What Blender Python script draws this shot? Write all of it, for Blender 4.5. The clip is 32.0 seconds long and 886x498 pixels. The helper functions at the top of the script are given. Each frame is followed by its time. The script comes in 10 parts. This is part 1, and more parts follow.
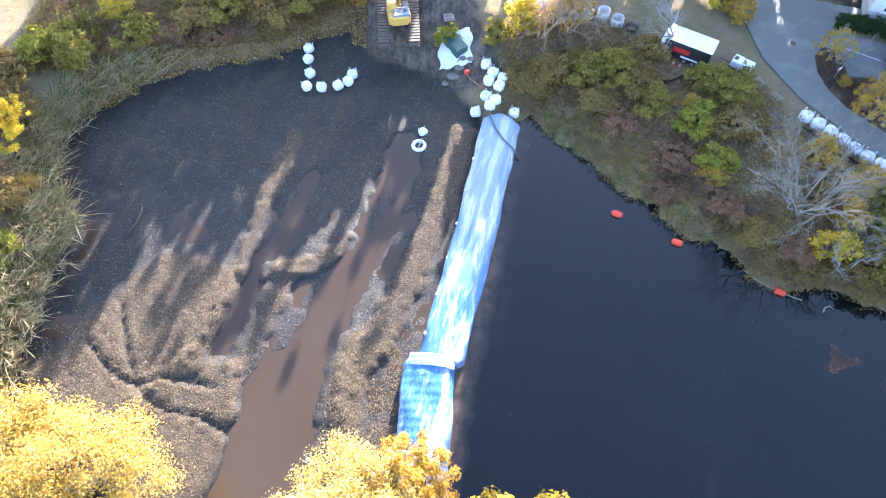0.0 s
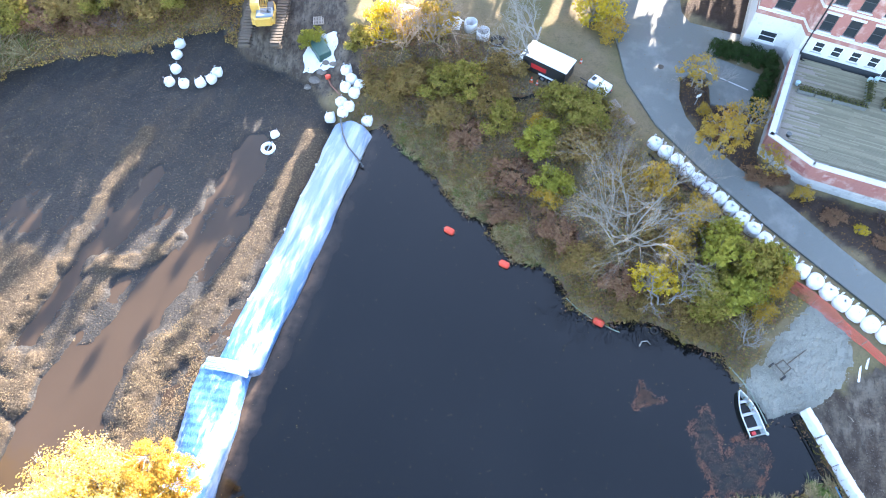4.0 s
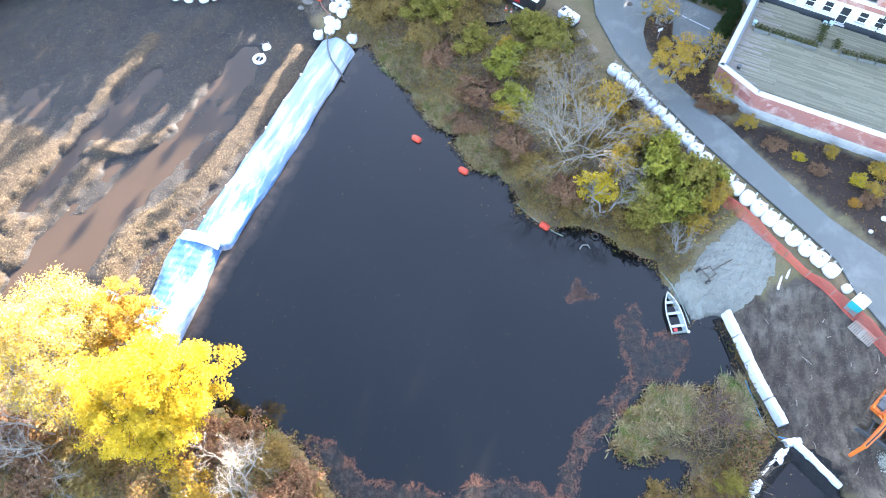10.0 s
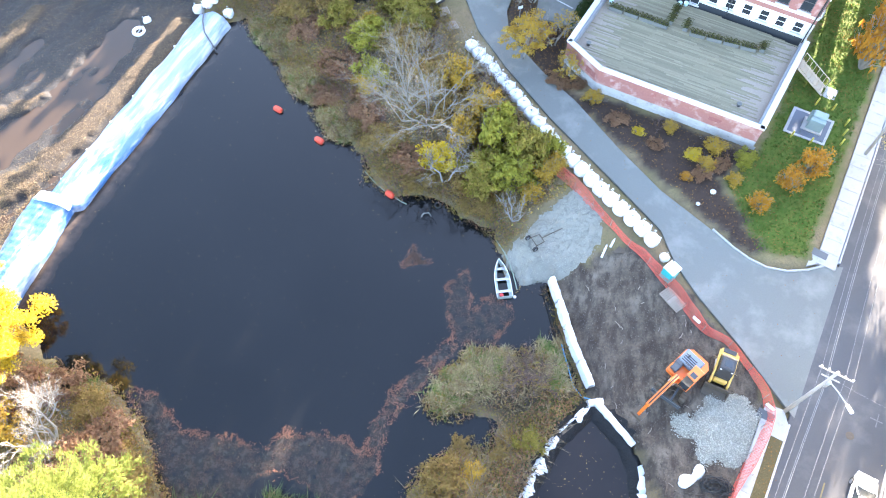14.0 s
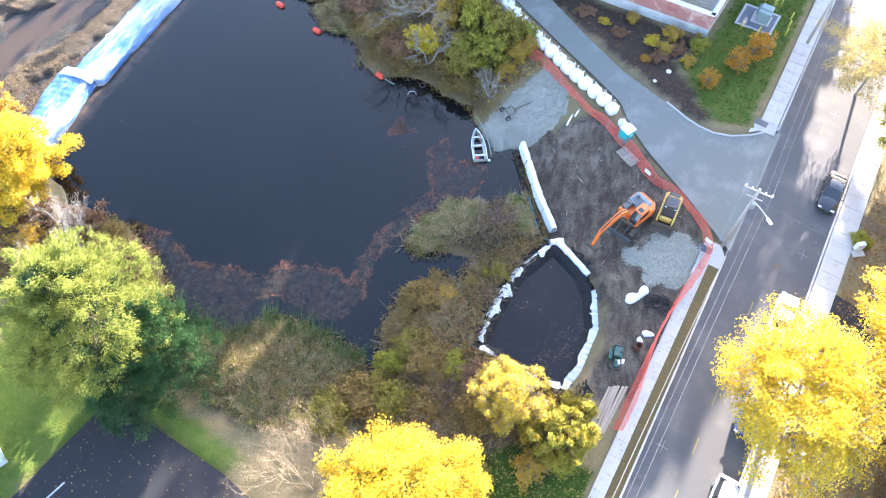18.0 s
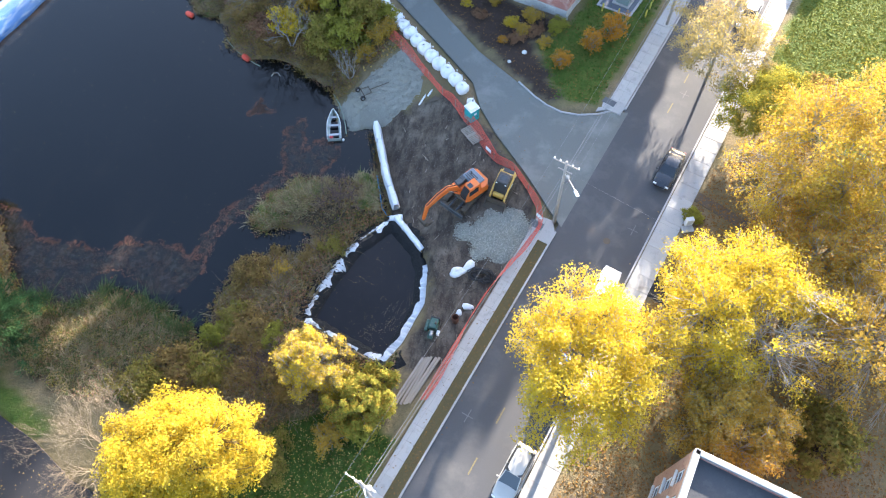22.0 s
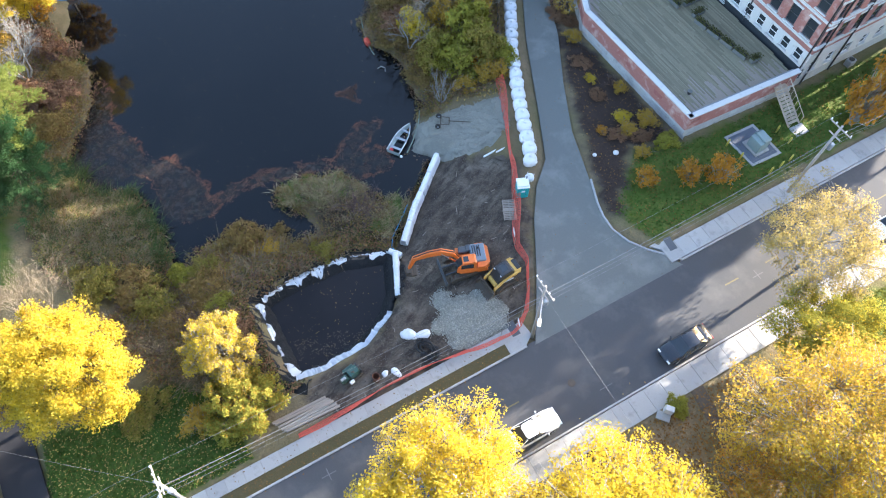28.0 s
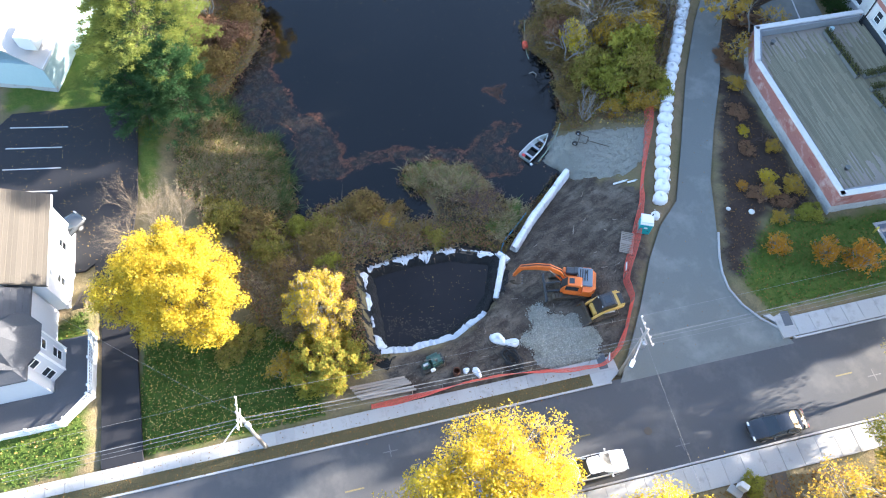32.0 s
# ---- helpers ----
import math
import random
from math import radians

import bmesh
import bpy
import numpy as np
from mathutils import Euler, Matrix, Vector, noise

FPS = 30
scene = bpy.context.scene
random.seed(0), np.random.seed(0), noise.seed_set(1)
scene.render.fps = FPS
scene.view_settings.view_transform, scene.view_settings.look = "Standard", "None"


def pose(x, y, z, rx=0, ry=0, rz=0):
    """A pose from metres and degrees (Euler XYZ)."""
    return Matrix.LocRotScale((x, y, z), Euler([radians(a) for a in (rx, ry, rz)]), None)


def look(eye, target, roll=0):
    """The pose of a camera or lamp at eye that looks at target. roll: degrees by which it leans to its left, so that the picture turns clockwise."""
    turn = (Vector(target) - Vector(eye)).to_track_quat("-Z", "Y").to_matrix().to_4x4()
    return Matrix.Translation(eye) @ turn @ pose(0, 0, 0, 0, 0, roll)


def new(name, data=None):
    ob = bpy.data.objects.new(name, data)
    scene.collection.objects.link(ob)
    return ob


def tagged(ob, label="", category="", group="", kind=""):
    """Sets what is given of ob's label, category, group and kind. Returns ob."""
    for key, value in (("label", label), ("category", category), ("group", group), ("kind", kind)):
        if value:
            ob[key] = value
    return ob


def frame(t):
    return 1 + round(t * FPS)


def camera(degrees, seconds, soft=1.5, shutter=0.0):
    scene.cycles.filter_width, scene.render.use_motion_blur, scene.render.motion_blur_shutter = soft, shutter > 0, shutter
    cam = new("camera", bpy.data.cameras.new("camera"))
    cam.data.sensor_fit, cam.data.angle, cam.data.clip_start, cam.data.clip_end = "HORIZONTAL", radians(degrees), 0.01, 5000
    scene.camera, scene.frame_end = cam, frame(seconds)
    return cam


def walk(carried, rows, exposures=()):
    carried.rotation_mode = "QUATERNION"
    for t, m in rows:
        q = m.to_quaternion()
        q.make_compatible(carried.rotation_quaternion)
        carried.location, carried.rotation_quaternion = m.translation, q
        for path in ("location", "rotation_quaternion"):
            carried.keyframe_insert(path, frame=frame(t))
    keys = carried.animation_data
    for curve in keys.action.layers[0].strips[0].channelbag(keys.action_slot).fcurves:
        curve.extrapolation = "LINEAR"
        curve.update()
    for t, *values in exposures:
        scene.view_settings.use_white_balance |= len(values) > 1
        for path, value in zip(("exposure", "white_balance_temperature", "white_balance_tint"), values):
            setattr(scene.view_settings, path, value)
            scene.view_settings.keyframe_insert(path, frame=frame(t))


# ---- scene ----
cam = camera(65.33, 32.0, 1.1)
PATH = [
    (0.0, (0.000, -0.000, 58.855), (-0.000, 28.743, 6.188), 0.198),
    (0.5, (1.794, 0.148, 58.870), (1.417, 28.940, 6.230), -0.002),
    (1.0, (3.975, 0.428, 58.852), (3.209, 29.239, 6.227), -0.172),
    (1.5, (6.550, 0.741, 58.868), (5.415, 29.533, 6.240), -0.274),
    (2.0, (9.588, 1.100, 58.957), (8.028, 29.816, 6.299), -0.275),
    (2.5, (12.630, 1.518, 59.052), (10.738, 30.139, 6.352), -0.228),
    (3.0, (15.848, 1.977, 59.073), (13.657, 30.505, 6.334), -0.152),
    (3.5, (18.227, 2.369, 58.931), (15.979, 30.844, 6.166), -0.108),
    (5.5, (20.439, 2.503, 58.240), (17.447, 30.827, 5.430), -0.036),
    (6.0, (20.823, 1.797, 58.223), (17.623, 30.042, 5.383), 0.032),
    (6.5, (21.245, 0.761, 58.274), (17.836, 28.907, 5.395), 0.125),
    (7.0, (21.709, -0.629, 58.354), (18.158, 27.432, 5.439), 0.207),
    (7.5, (22.204, -2.071, 58.434), (18.469, 25.938, 5.504), 0.245),
    (8.0, (22.725, -3.501, 58.449), (18.822, 24.482, 5.518), 0.229),
    (8.5, (23.122, -4.894, 58.531), (19.078, 23.110, 5.622), 0.161),
    (9.0, (23.999, -6.031, 58.662), (19.793, 22.000, 5.780), 0.081),
    (9.5, (25.362, -7.035, 58.742), (21.007, 21.024, 5.887), -0.015),
    (10.0, (27.215, -7.757, 58.848), (22.664, 20.343, 6.031), -0.129),
    (10.5, (29.394, -8.285, 58.982), (24.639, 19.865, 6.209), -0.268),
    (11.0, (31.793, -8.577, 59.090), (26.846, 19.601, 6.350), -0.400),
    (11.5, (34.440, -8.655, 59.094), (29.315, 19.506, 6.362), -0.507),
    (12.0, (37.332, -8.518, 59.042), (32.090, 19.578, 6.287), -0.550),
    (12.5, (40.256, -8.364, 59.026), (34.963, 19.659, 6.237), -0.525),
    (13.0, (42.339, -8.283, 58.984), (37.053, 19.703, 6.175), -0.452),
    (13.5, (43.203, -8.415, 58.958), (37.934, 19.590, 6.157), -0.343),
    (15.5, (45.717, -12.115, 58.769), (40.720, 15.898, 5.946), 0.443),
    (16.0, (46.316, -14.164, 58.789), (41.392, 13.830, 5.949), 0.624),
    (16.5, (46.992, -16.613, 58.869), (42.105, 11.359, 6.014), 0.770),
    (17.0, (47.551, -19.267, 59.001), (42.639, 8.685, 6.138), 0.824),
    (17.5, (47.903, -21.804, 59.121), (42.900, 6.149, 6.267), 0.757),
    (18.0, (48.645, -23.919, 59.176), (43.422, 4.037, 6.344), 0.594),
    (18.5, (49.946, -25.541, 59.258), (44.522, 2.428, 6.453), 0.394),
    (19.0, (51.739, -26.669, 59.329), (46.120, 1.302, 6.546), 0.191),
    (19.5, (53.876, -27.279, 59.284), (48.089, 0.661, 6.503), 0.010),
    (20.0, (56.188, -27.367, 59.185), (50.310, 0.557, 6.405), -0.119),
    (20.5, (58.393, -26.932, 59.024), (52.498, 1.010, 6.256), -0.219),
    (21.0, (60.507, -26.077, 58.875), (54.629, 1.897, 6.122), -0.299),
    (21.5, (62.701, -24.837, 58.756), (56.826, 3.147, 6.008), -0.360),
    (22.0, (64.902, -23.279, 58.683), (59.062, 4.711, 5.934), -0.394),
    (22.5, (67.183, -21.408, 58.587), (61.358, 6.550, 5.819), -0.381),
    (23.0, (69.577, -19.254, 58.478), (63.787, 8.641, 5.673), -0.313),
    (23.5, (71.805, -17.034, 58.376), (65.516, 10.670, 5.528), -0.206),
    (24.0, (73.478, -14.965, 58.289), (64.956, 12.090, 5.417), -0.091),
    (24.5, (74.948, -13.090, 58.233), (64.420, 13.258, 5.366), -0.009),
    (25.0, (76.140, -11.480, 58.163), (64.073, 14.222, 5.307), 0.047),
    (25.5, (76.796, -10.409, 58.165), (63.364, 14.628, 5.318), 0.080),
    (27.5, (76.979, -10.031, 58.500), (58.893, 11.844, 5.638), 0.131),
    (28.0, (76.885, -9.977, 58.560), (57.983, 11.169, 5.687), 0.131),
    (28.5, (76.726, -10.038, 58.607), (57.080, 10.378, 5.718), 0.119),
    (29.0, (76.580, -10.115, 58.695), (56.160, 9.537, 5.809), 0.102),
    (29.5, (76.422, -10.258, 58.788), (55.223, 8.596, 5.919), 0.075),
    (30.0, (76.346, -10.344, 58.860), (54.422, 7.690, 6.001), 0.037),
    (30.5, (76.205, -10.562, 58.918), (53.611, 6.601, 6.051), -0.019),
    (31.0, (76.088, -10.773, 58.990), (52.892, 5.506, 6.104), -0.080),
    (31.5, (75.981, -10.964, 59.072), (52.304, 4.525, 6.162), -0.143),
    (32.0, (75.901, -10.996, 59.145), (51.886, 3.863, 6.206), -0.200),
]
walk(cam, [(t, look(eye, target, roll)) for t, eye, target, roll in PATH],
     [(0.0, 3.45, 5600, 19), (2.0, 3.65, 5950, 17), (6.0, 3.85, 6150, 17), (13.0, 4.15, 6400, 17), (16.0, 4.15, 6300, 18), (18.0, 3.7, 6100, 18), (21.0, 3.05, 6050, 16), (25.0, 2.85, 6050, 14), (32.0, 2.95, 5850, 14)])

# ---- daylight: a low sun in the north end of the street, open blue sky ----
SUN_DIR = Vector((0.25, 0.968, 0.0)).normalized()
SUN_EL = radians(14.0)
world = bpy.data.worlds.new("sky")
world.use_nodes = True
scene.world = world
wn = world.node_tree.nodes
sky = wn.new("ShaderNodeTexSky")
sky.sky_type, sky.sun_disc = "NISHITA", False
sky.sun_elevation, sky.sun_rotation = SUN_EL, math.atan2(SUN_DIR.x, SUN_DIR.y)
sky.air_density, sky.dust_density, sky.ozone_density = 1.0, 1.5, 1.0
wn["Background"].inputs["Strength"].default_value = 0.13
world.node_tree.links.new(sky.outputs[0], wn["Background"].inputs["Color"])
sun = new("sun", bpy.data.lights.new("sun", "SUN"))
sun.data.energy, sun.data.angle, sun.data.color = 5.0, radians(0.55), (1.0, 0.88, 0.70)
sun.matrix_world = look((0, 0, 60), Vector((0, 0, 60)) - SUN_DIR * math.cos(SUN_EL) * 10 - Vector((0, 0, 10 * math.sin(SUN_EL))))


# ---- materials ----
def nodes_of(m):
    m.use_nodes = True
    nt = m.node_tree
    return nt, nt.nodes, nt.links


def noise_fac(nt, scale, detail=4, lo=0.35, hi=0.65, rough=0.6, stretch=None, local=False):
    """A noise from 0 to 1 at a size in the world's metres (1 / scale)."""
    if local:
        src = nt.nodes.new("ShaderNodeTexCoord").outputs["Object"]
    else:
        src = nt.nodes.new("ShaderNodeNewGeometry").outputs["Position"]
    if stretch:
        mp = nt.nodes.new("ShaderNodeMapping")
        mp.inputs["Scale"].default_value = stretch[:3]
        if len(stretch) > 3:
            mp.inputs["Rotation"].default_value = (0, 0, radians(stretch[3]))
        nt.links.new(src, mp.inputs[0])
        src = mp.outputs[0]
    n = nt.nodes.new("ShaderNodeTexNoise")
    n.inputs["Scale"].default_value, n.inputs["Detail"].default_value, n.inputs["Roughness"].default_value = scale, detail, rough
    nt.links.new(src, n.inputs["Vector"])
    r = nt.nodes.new("ShaderNodeMapRange")
    r.inputs["From Min"].default_value, r.inputs["From Max"].default_value = lo, hi
    nt.links.new(n.outputs["Fac"], r.inputs["Value"])
    return r.outputs[0]


def mix(nt, fac, a, b, kind="MIX"):
    m = nt.nodes.new("ShaderNodeMix")
    m.data_type, m.blend_type = "RGBA", kind
    for sock, v in ((m.inputs["Factor"], fac), (m.inputs["A"], a), (m.inputs["B"], b)):
        if isinstance(v, (int, float)):
            sock.default_value = v
        elif isinstance(v, tuple):
            sock.default_value = (*v, 1)
        else:
            nt.links.new(v, sock)
    return m.outputs["Result"]


def maths(nt, op, a, b=0.0, clamp=False):
    m = nt.nodes.new("ShaderNodeMath")
    m.operation, m.use_clamp = op, clamp
    for sock, v in zip(m.inputs, (a, b)):
        if isinstance(v, (int, float)):
            sock.default_value = v
        else:
            nt.links.new(v, sock)
    return m.outputs[0]


def bumped(nt, height, strength, distance=0.05):
    b = nt.nodes.new("ShaderNodeBump")
    b.inputs["Strength"].default_value, b.inputs["Distance"].default_value = strength, distance
    nt.links.new(height, b.inputs["Height"])
    nt.links.new(b.outputs[0], nt.nodes["Principled BSDF"].inputs["Normal"])


def mat(name, a, b=None, rough=0.8, grain=8.0, patch=0.6, metal=0.0, bump=0.3, spec=0.3, dirt=None, dirt_at=(0.55, 0.75), local=False, stretch=None, vary=0.0, island=0.0):
    """Two tones mixed by a fine grain and a broad patchiness, with stains of a third."""
    m = bpy.data.materials.new(name)
    nt, n, l = nodes_of(m)
    p = n["Principled BSDF"]
    p.inputs["Roughness"].default_value, p.inputs["Metallic"].default_value = rough, metal
    p.inputs["Specular IOR Level"].default_value = spec
    b = b or tuple(c * 0.75 for c in a)
    fine = noise_fac(nt, grain, 6, 0.3, 0.7, 0.7, stretch, local)
    broad = noise_fac(nt, patch, 3, 0.3, 0.7, 0.5, None, local)
    c = mix(nt, maths(nt, "MULTIPLY_ADD", fine, 0.6, True), a, b)
    c = mix(nt, maths(nt, "MULTIPLY", broad, 0.5), c, b)
    if dirt:
        c = mix(nt, noise_fac(nt, patch * 2.3, 5, *dirt_at, 0.65, None, local), c, dirt)
    if vary:
        info = nt.nodes.new("ShaderNodeObjectInfo")
        r = maths(nt, "MULTIPLY_ADD", info.outputs["Random"], vary)
        r.node.inputs[2].default_value = 1 - vary / 2
        c = mix(nt, 1.0, c, (1, 1, 1), "MULTIPLY")
        l.new(r, c.node.inputs["B"])
    if island:
        info = nt.nodes.new("ShaderNodeNewGeometry")
        r = maths(nt, "MULTIPLY_ADD", info.outputs["Random Per Island"], island)
        r.node.inputs[2].default_value = 1 - island / 2
        c = mix(nt, 1.0, c, (1, 1, 1), "MULTIPLY")
        l.new(r, c.node.inputs["B"])
    l.new(c, p.inputs["Base Color"])
    if bump:
        bumped(nt, fine, bump, 0.3 / grain)
    return m


def leaf_mat(name, tones, glow=0.45):
    """Leaves: a tone for each leaf out of a ramp, half of the light coming through."""
    m = bpy.data.materials.new(name)
    nt, n, l = nodes_of(m)
    out = n["Material Output"]
    n.remove(n["Principled BSDF"])
    g = n.new("ShaderNodeNewGeometry")
    ramp = n.new("ShaderNodeValToRGB")
    el = ramp.color_ramp.elements
    while len(el) < len(tones):
        el.new(0.5)
    for i, (e, c) in enumerate(zip(el, tones)):
        e.position, e.color = i / (len(tones) - 1), (*c, 1)
    l.new(g.outputs["Random Per Island"], ramp.inputs[0])
    mean = tuple(sum(t[i] for t in tones) / len(tones) for i in range(3))
    c = mix(nt, 0.2, ramp.outputs[0], mean)
    c = mix(nt, maths(nt, "MULTIPLY", noise_fac(nt, 0.5, 2, 0.3, 0.7), 0.4), c, tones[0])
    c = mix(nt, maths(nt, "MULTIPLY", noise_fac(nt, 1.7, 4, 0.35, 0.70), 0.45), c, tuple(v * 0.62 for v in mean))
    d, t, s = n.new("ShaderNodeBsdfDiffuse"), n.new("ShaderNodeBsdfTranslucent"), n.new("ShaderNodeMixShader")
    l.new(c, d.inputs[0]), l.new(c, t.inputs[0])
    s.inputs[0].default_value = glow
    l.new(d.outputs[0], s.inputs[1]), l.new(t.outputs[0], s.inputs[2])
    l.new(s.outputs[0], out.inputs[0])
    return m


def water_mat(name, deep, silt, rough=0.06, wave=0.06, gloss=0.5, beds=False):
    """Dark water; with beds, the weed and the stirred silt under its face show through by the zones of the sheet."""
    m = bpy.data.materials.new(name)
    nt, n, l = nodes_of(m)
    p = n["Principled BSDF"]
    p.inputs["Roughness"].default_value, p.inputs["IOR"].default_value, p.inputs["Specular IOR Level"].default_value = rough, 1.33, gloss
    c = mix(nt, noise_fac(nt, 0.05, 3, 0.35, 0.7), deep, silt)
    c = mix(nt, maths(nt, "MULTIPLY", noise_fac(nt, 0.6, 6, 0.45, 0.8), 0.3), c, silt)
    if beds:
        at = n.new("ShaderNodeAttribute")
        at.attribute_name = "bed"
        sep = n.new("ShaderNodeSeparateColor")
        l.new(at.outputs["Color"], sep.inputs[0])
        weed = mix(nt, noise_fac(nt, 4.0, 6, 0.35, 0.65, 0.75), (0.012, 0.012, 0.010), (0.036, 0.026, 0.020))
        weed = mix(nt, maths(nt, "MULTIPLY", noise_fac(nt, 0.5, 4, 0.4, 0.65), 0.5), weed, (0.018, 0.022, 0.012))
        lace = maths(nt, "MULTIPLY", sep.outputs["Red"], noise_fac(nt, 1.6, 6, 0.36, 0.56, 0.7))
        c = mix(nt, lace, c, weed)
        c = mix(nt, maths(nt, "MULTIPLY", sep.outputs["Green"], noise_fac(nt, 0.7, 4, 0.25, 0.6, 0.6)), c, (0.066, 0.047, 0.034))
        rr = maths(nt, "MULTIPLY_ADD", lace, 0.30)
        rr.node.inputs[2].default_value = rough
        l.new(rr, p.inputs["Roughness"])
    l.new(c, p.inputs["Base Color"])
    bumped(nt, noise_fac(nt, 3.0, 3, 0.2, 0.8), wave, 0.02)
    return m


WATER = water_mat("pond_water", (0.003, 0.0035, 0.004), (0.006, 0.0065, 0.007), 0.04, 0.04, 0.58, True)
BROWN_WATER = water_mat("silty_water", (0.038, 0.026, 0.017), (0.052, 0.036, 0.024), 0.05, 0.03)
PIT_WATER = water_mat("pit_water", (0.010, 0.009, 0.009), (0.022, 0.018, 0.017), 0.08, 0.05, 0.42)
ASPHALT = mat("street_asphalt", (0.090, 0.090, 0.091), (0.068, 0.068, 0.070), 0.85, 14, 0.12, bump=0.25, dirt=(0.12, 0.116, 0.108), dirt_at=(0.5, 0.8))
WORN_ASPHALT = mat("worn_asphalt", (0.185, 0.190, 0.172), (0.125, 0.130, 0.118), 0.9, 10, 0.13, bump=0.35, dirt=(0.225, 0.222, 0.203), dirt_at=(0.5, 0.82))
LOT_ASPHALT = mat("lot_asphalt", (0.024, 0.024, 0.027), (0.016, 0.016, 0.019), 0.75, 14, 0.2, bump=0.2)
CONCRETE = mat("pavement_concrete", (0.42, 0.41, 0.39), (0.33, 0.32, 0.30), 0.9, 12, 0.5, bump=0.2, dirt=(0.24, 0.23, 0.21), vary=0.16)
KERB = mat("kerb_granite", (0.45, 0.44, 0.42), (0.34, 0.33, 0.32), 0.85, 20, 0.7, vary=0.2)
PAINT = mat("road_paint", (0.70, 0.70, 0.68), (0.35, 0.35, 0.34), 0.8, 9, 1.5, bump=0.1)
YELLOW_PAINT = mat("worn_yellow_paint", (0.35, 0.27, 0.07), (0.14, 0.12, 0.07), 0.85, 9, 1.5, bump=0.1)
GRAVEL = mat("crushed_stone", (0.32, 0.31, 0.26), (0.20, 0.193, 0.160), 0.95, 22, 0.7, bump=0.8)
STONE_CHIP = mat("stone_chip", (0.46, 0.445, 0.38), (0.32, 0.31, 0.265), 0.9, 6, 2, island=0.7)
GRANITE = mat("granite_block", (0.50, 0.49, 0.47), (0.36, 0.36, 0.35), 0.85, 9, 0.8, vary=0.22, dirt=(0.25, 0.24, 0.22))
WHITE_STONE = mat("pale_stone", (0.66, 0.65, 0.62), (0.52, 0.51, 0.49), 0.8, 9, 0.6, dirt=(0.40, 0.38, 0.36))
BRICK = mat("brick_face", (0.36, 0.15, 0.12), (0.26, 0.10, 0.085), 0.9, 7, 0.5, vary=0.45, dirt=(0.42, 0.28, 0.25), dirt_at=(0.5, 0.7))
BRICK_WALL = mat("brickwork", (0.40, 0.19, 0.155), (0.30, 0.13, 0.11), 0.9, 5, 0.35, dirt=(0.47, 0.33, 0.29), dirt_at=(0.5, 0.7))
MORTAR = mat("mortar", (0.42, 0.38, 0.35), None, 0.95, 20, 0.5)
DECK_WOOD = mat("weathered_deck", (0.33, 0.30, 0.205), (0.24, 0.215, 0.145), 0.85, 6, 0.4, vary=0.28, stretch=(0.5, 5, 1, -19))
PARAPET_GREY = mat("parapet_inside", (0.30, 0.31, 0.32), (0.22, 0.23, 0.24), 0.85, 6, 0.4)
GLASS = mat("window_glass", (0.02, 0.025, 0.03), (0.03, 0.035, 0.04), 0.06, 1, 0.3, bump=0, spec=0.6)
WHITE_PAINT = mat("white_paint", (0.80, 0.80, 0.79), (0.70, 0.70, 0.69), 0.5, 5, 0.6, bump=0.05)
BLACK = mat("black_plastic", (0.015, 0.015, 0.016), (0.025, 0.025, 0.026), 0.35, 4, 0.6, bump=0.15, spec=0.5)
RUBBER = mat("rubber", (0.020, 0.020, 0.021), (0.035, 0.034, 0.033), 0.8, 10, 1)
STEEL = mat("worn_steel", (0.24, 0.23, 0.22), (0.13, 0.11, 0.10), 0.45, 9, 1, metal=0.7, dirt=(0.14, 0.08, 0.05))
DARK_STEEL = mat("muddy_steel", (0.06, 0.055, 0.05), (0.10, 0.08, 0.06), 0.7, 8, 1, metal=0.3, dirt=(0.11, 0.085, 0.06))
GALV = mat("galvanised", (0.42, 0.43, 0.44), (0.33, 0.34, 0.35), 0.4, 8, 1, metal=0.6)
ORANGE = mat("orange_machine_paint", (0.72, 0.17, 0.025), (0.60, 0.135, 0.02), 0.4, 5, 1.2, bump=0.05, spec=0.5, dirt=(0.32, 0.10, 0.04), dirt_at=(0.6, 0.8))
YELLOW = mat("yellow_machine_paint", (0.64, 0.40, 0.08), (0.52, 0.32, 0.07), 0.45, 5, 1.2, bump=0.05, spec=0.5, dirt=(0.34, 0.23, 0.09), dirt_at=(0.58, 0.8))
GREEN_PAINT = mat("dark_green_paint", (0.03, 0.09, 0.07), (0.025, 0.07, 0.055), 0.45, 6, 1, spec=0.5, dirt=(0.10, 0.10, 0.08))
TEAL = mat("teal_plastic", (0.02, 0.36, 0.36), (0.02, 0.30, 0.31), 0.5, 4, 1, bump=0.05)
RED_PAINT = mat("red_paint", (0.52, 0.03, 0.03), (0.42, 0.025, 0.025), 0.4, 4, 1, bump=0.05, spec=0.5)
BUOY = mat("faded_orange_red_plastic", (0.72, 0.09, 0.05), (0.60, 0.07, 0.04), 0.5, 5, 2, bump=0.1)
NET = mat("orange_safety_net", (0.66, 0.12, 0.08), (0.54, 0.09, 0.06), 0.6, 6, 1, bump=0)
BAG = mat("white_bulk_bag", (0.80, 0.80, 0.79), (0.66, 0.66, 0.66), 0.75, 7, 1.4, bump=0.5, local=True, dirt=(0.50, 0.48, 0.45), dirt_at=(0.6, 0.85))
SHEET = mat("white_plastic_sheet", (0.76, 0.77, 0.78), (0.60, 0.61, 0.62), 0.4, 5, 1.2, bump=0.6, spec=0.5, dirt=(0.40, 0.38, 0.36), dirt_at=(0.6, 0.85))
LINER_BLACK = mat("black_liner", (0.008, 0.008, 0.009), (0.016, 0.016, 0.016), 0.42, 4, 1, bump=0.8, spec=0.16)
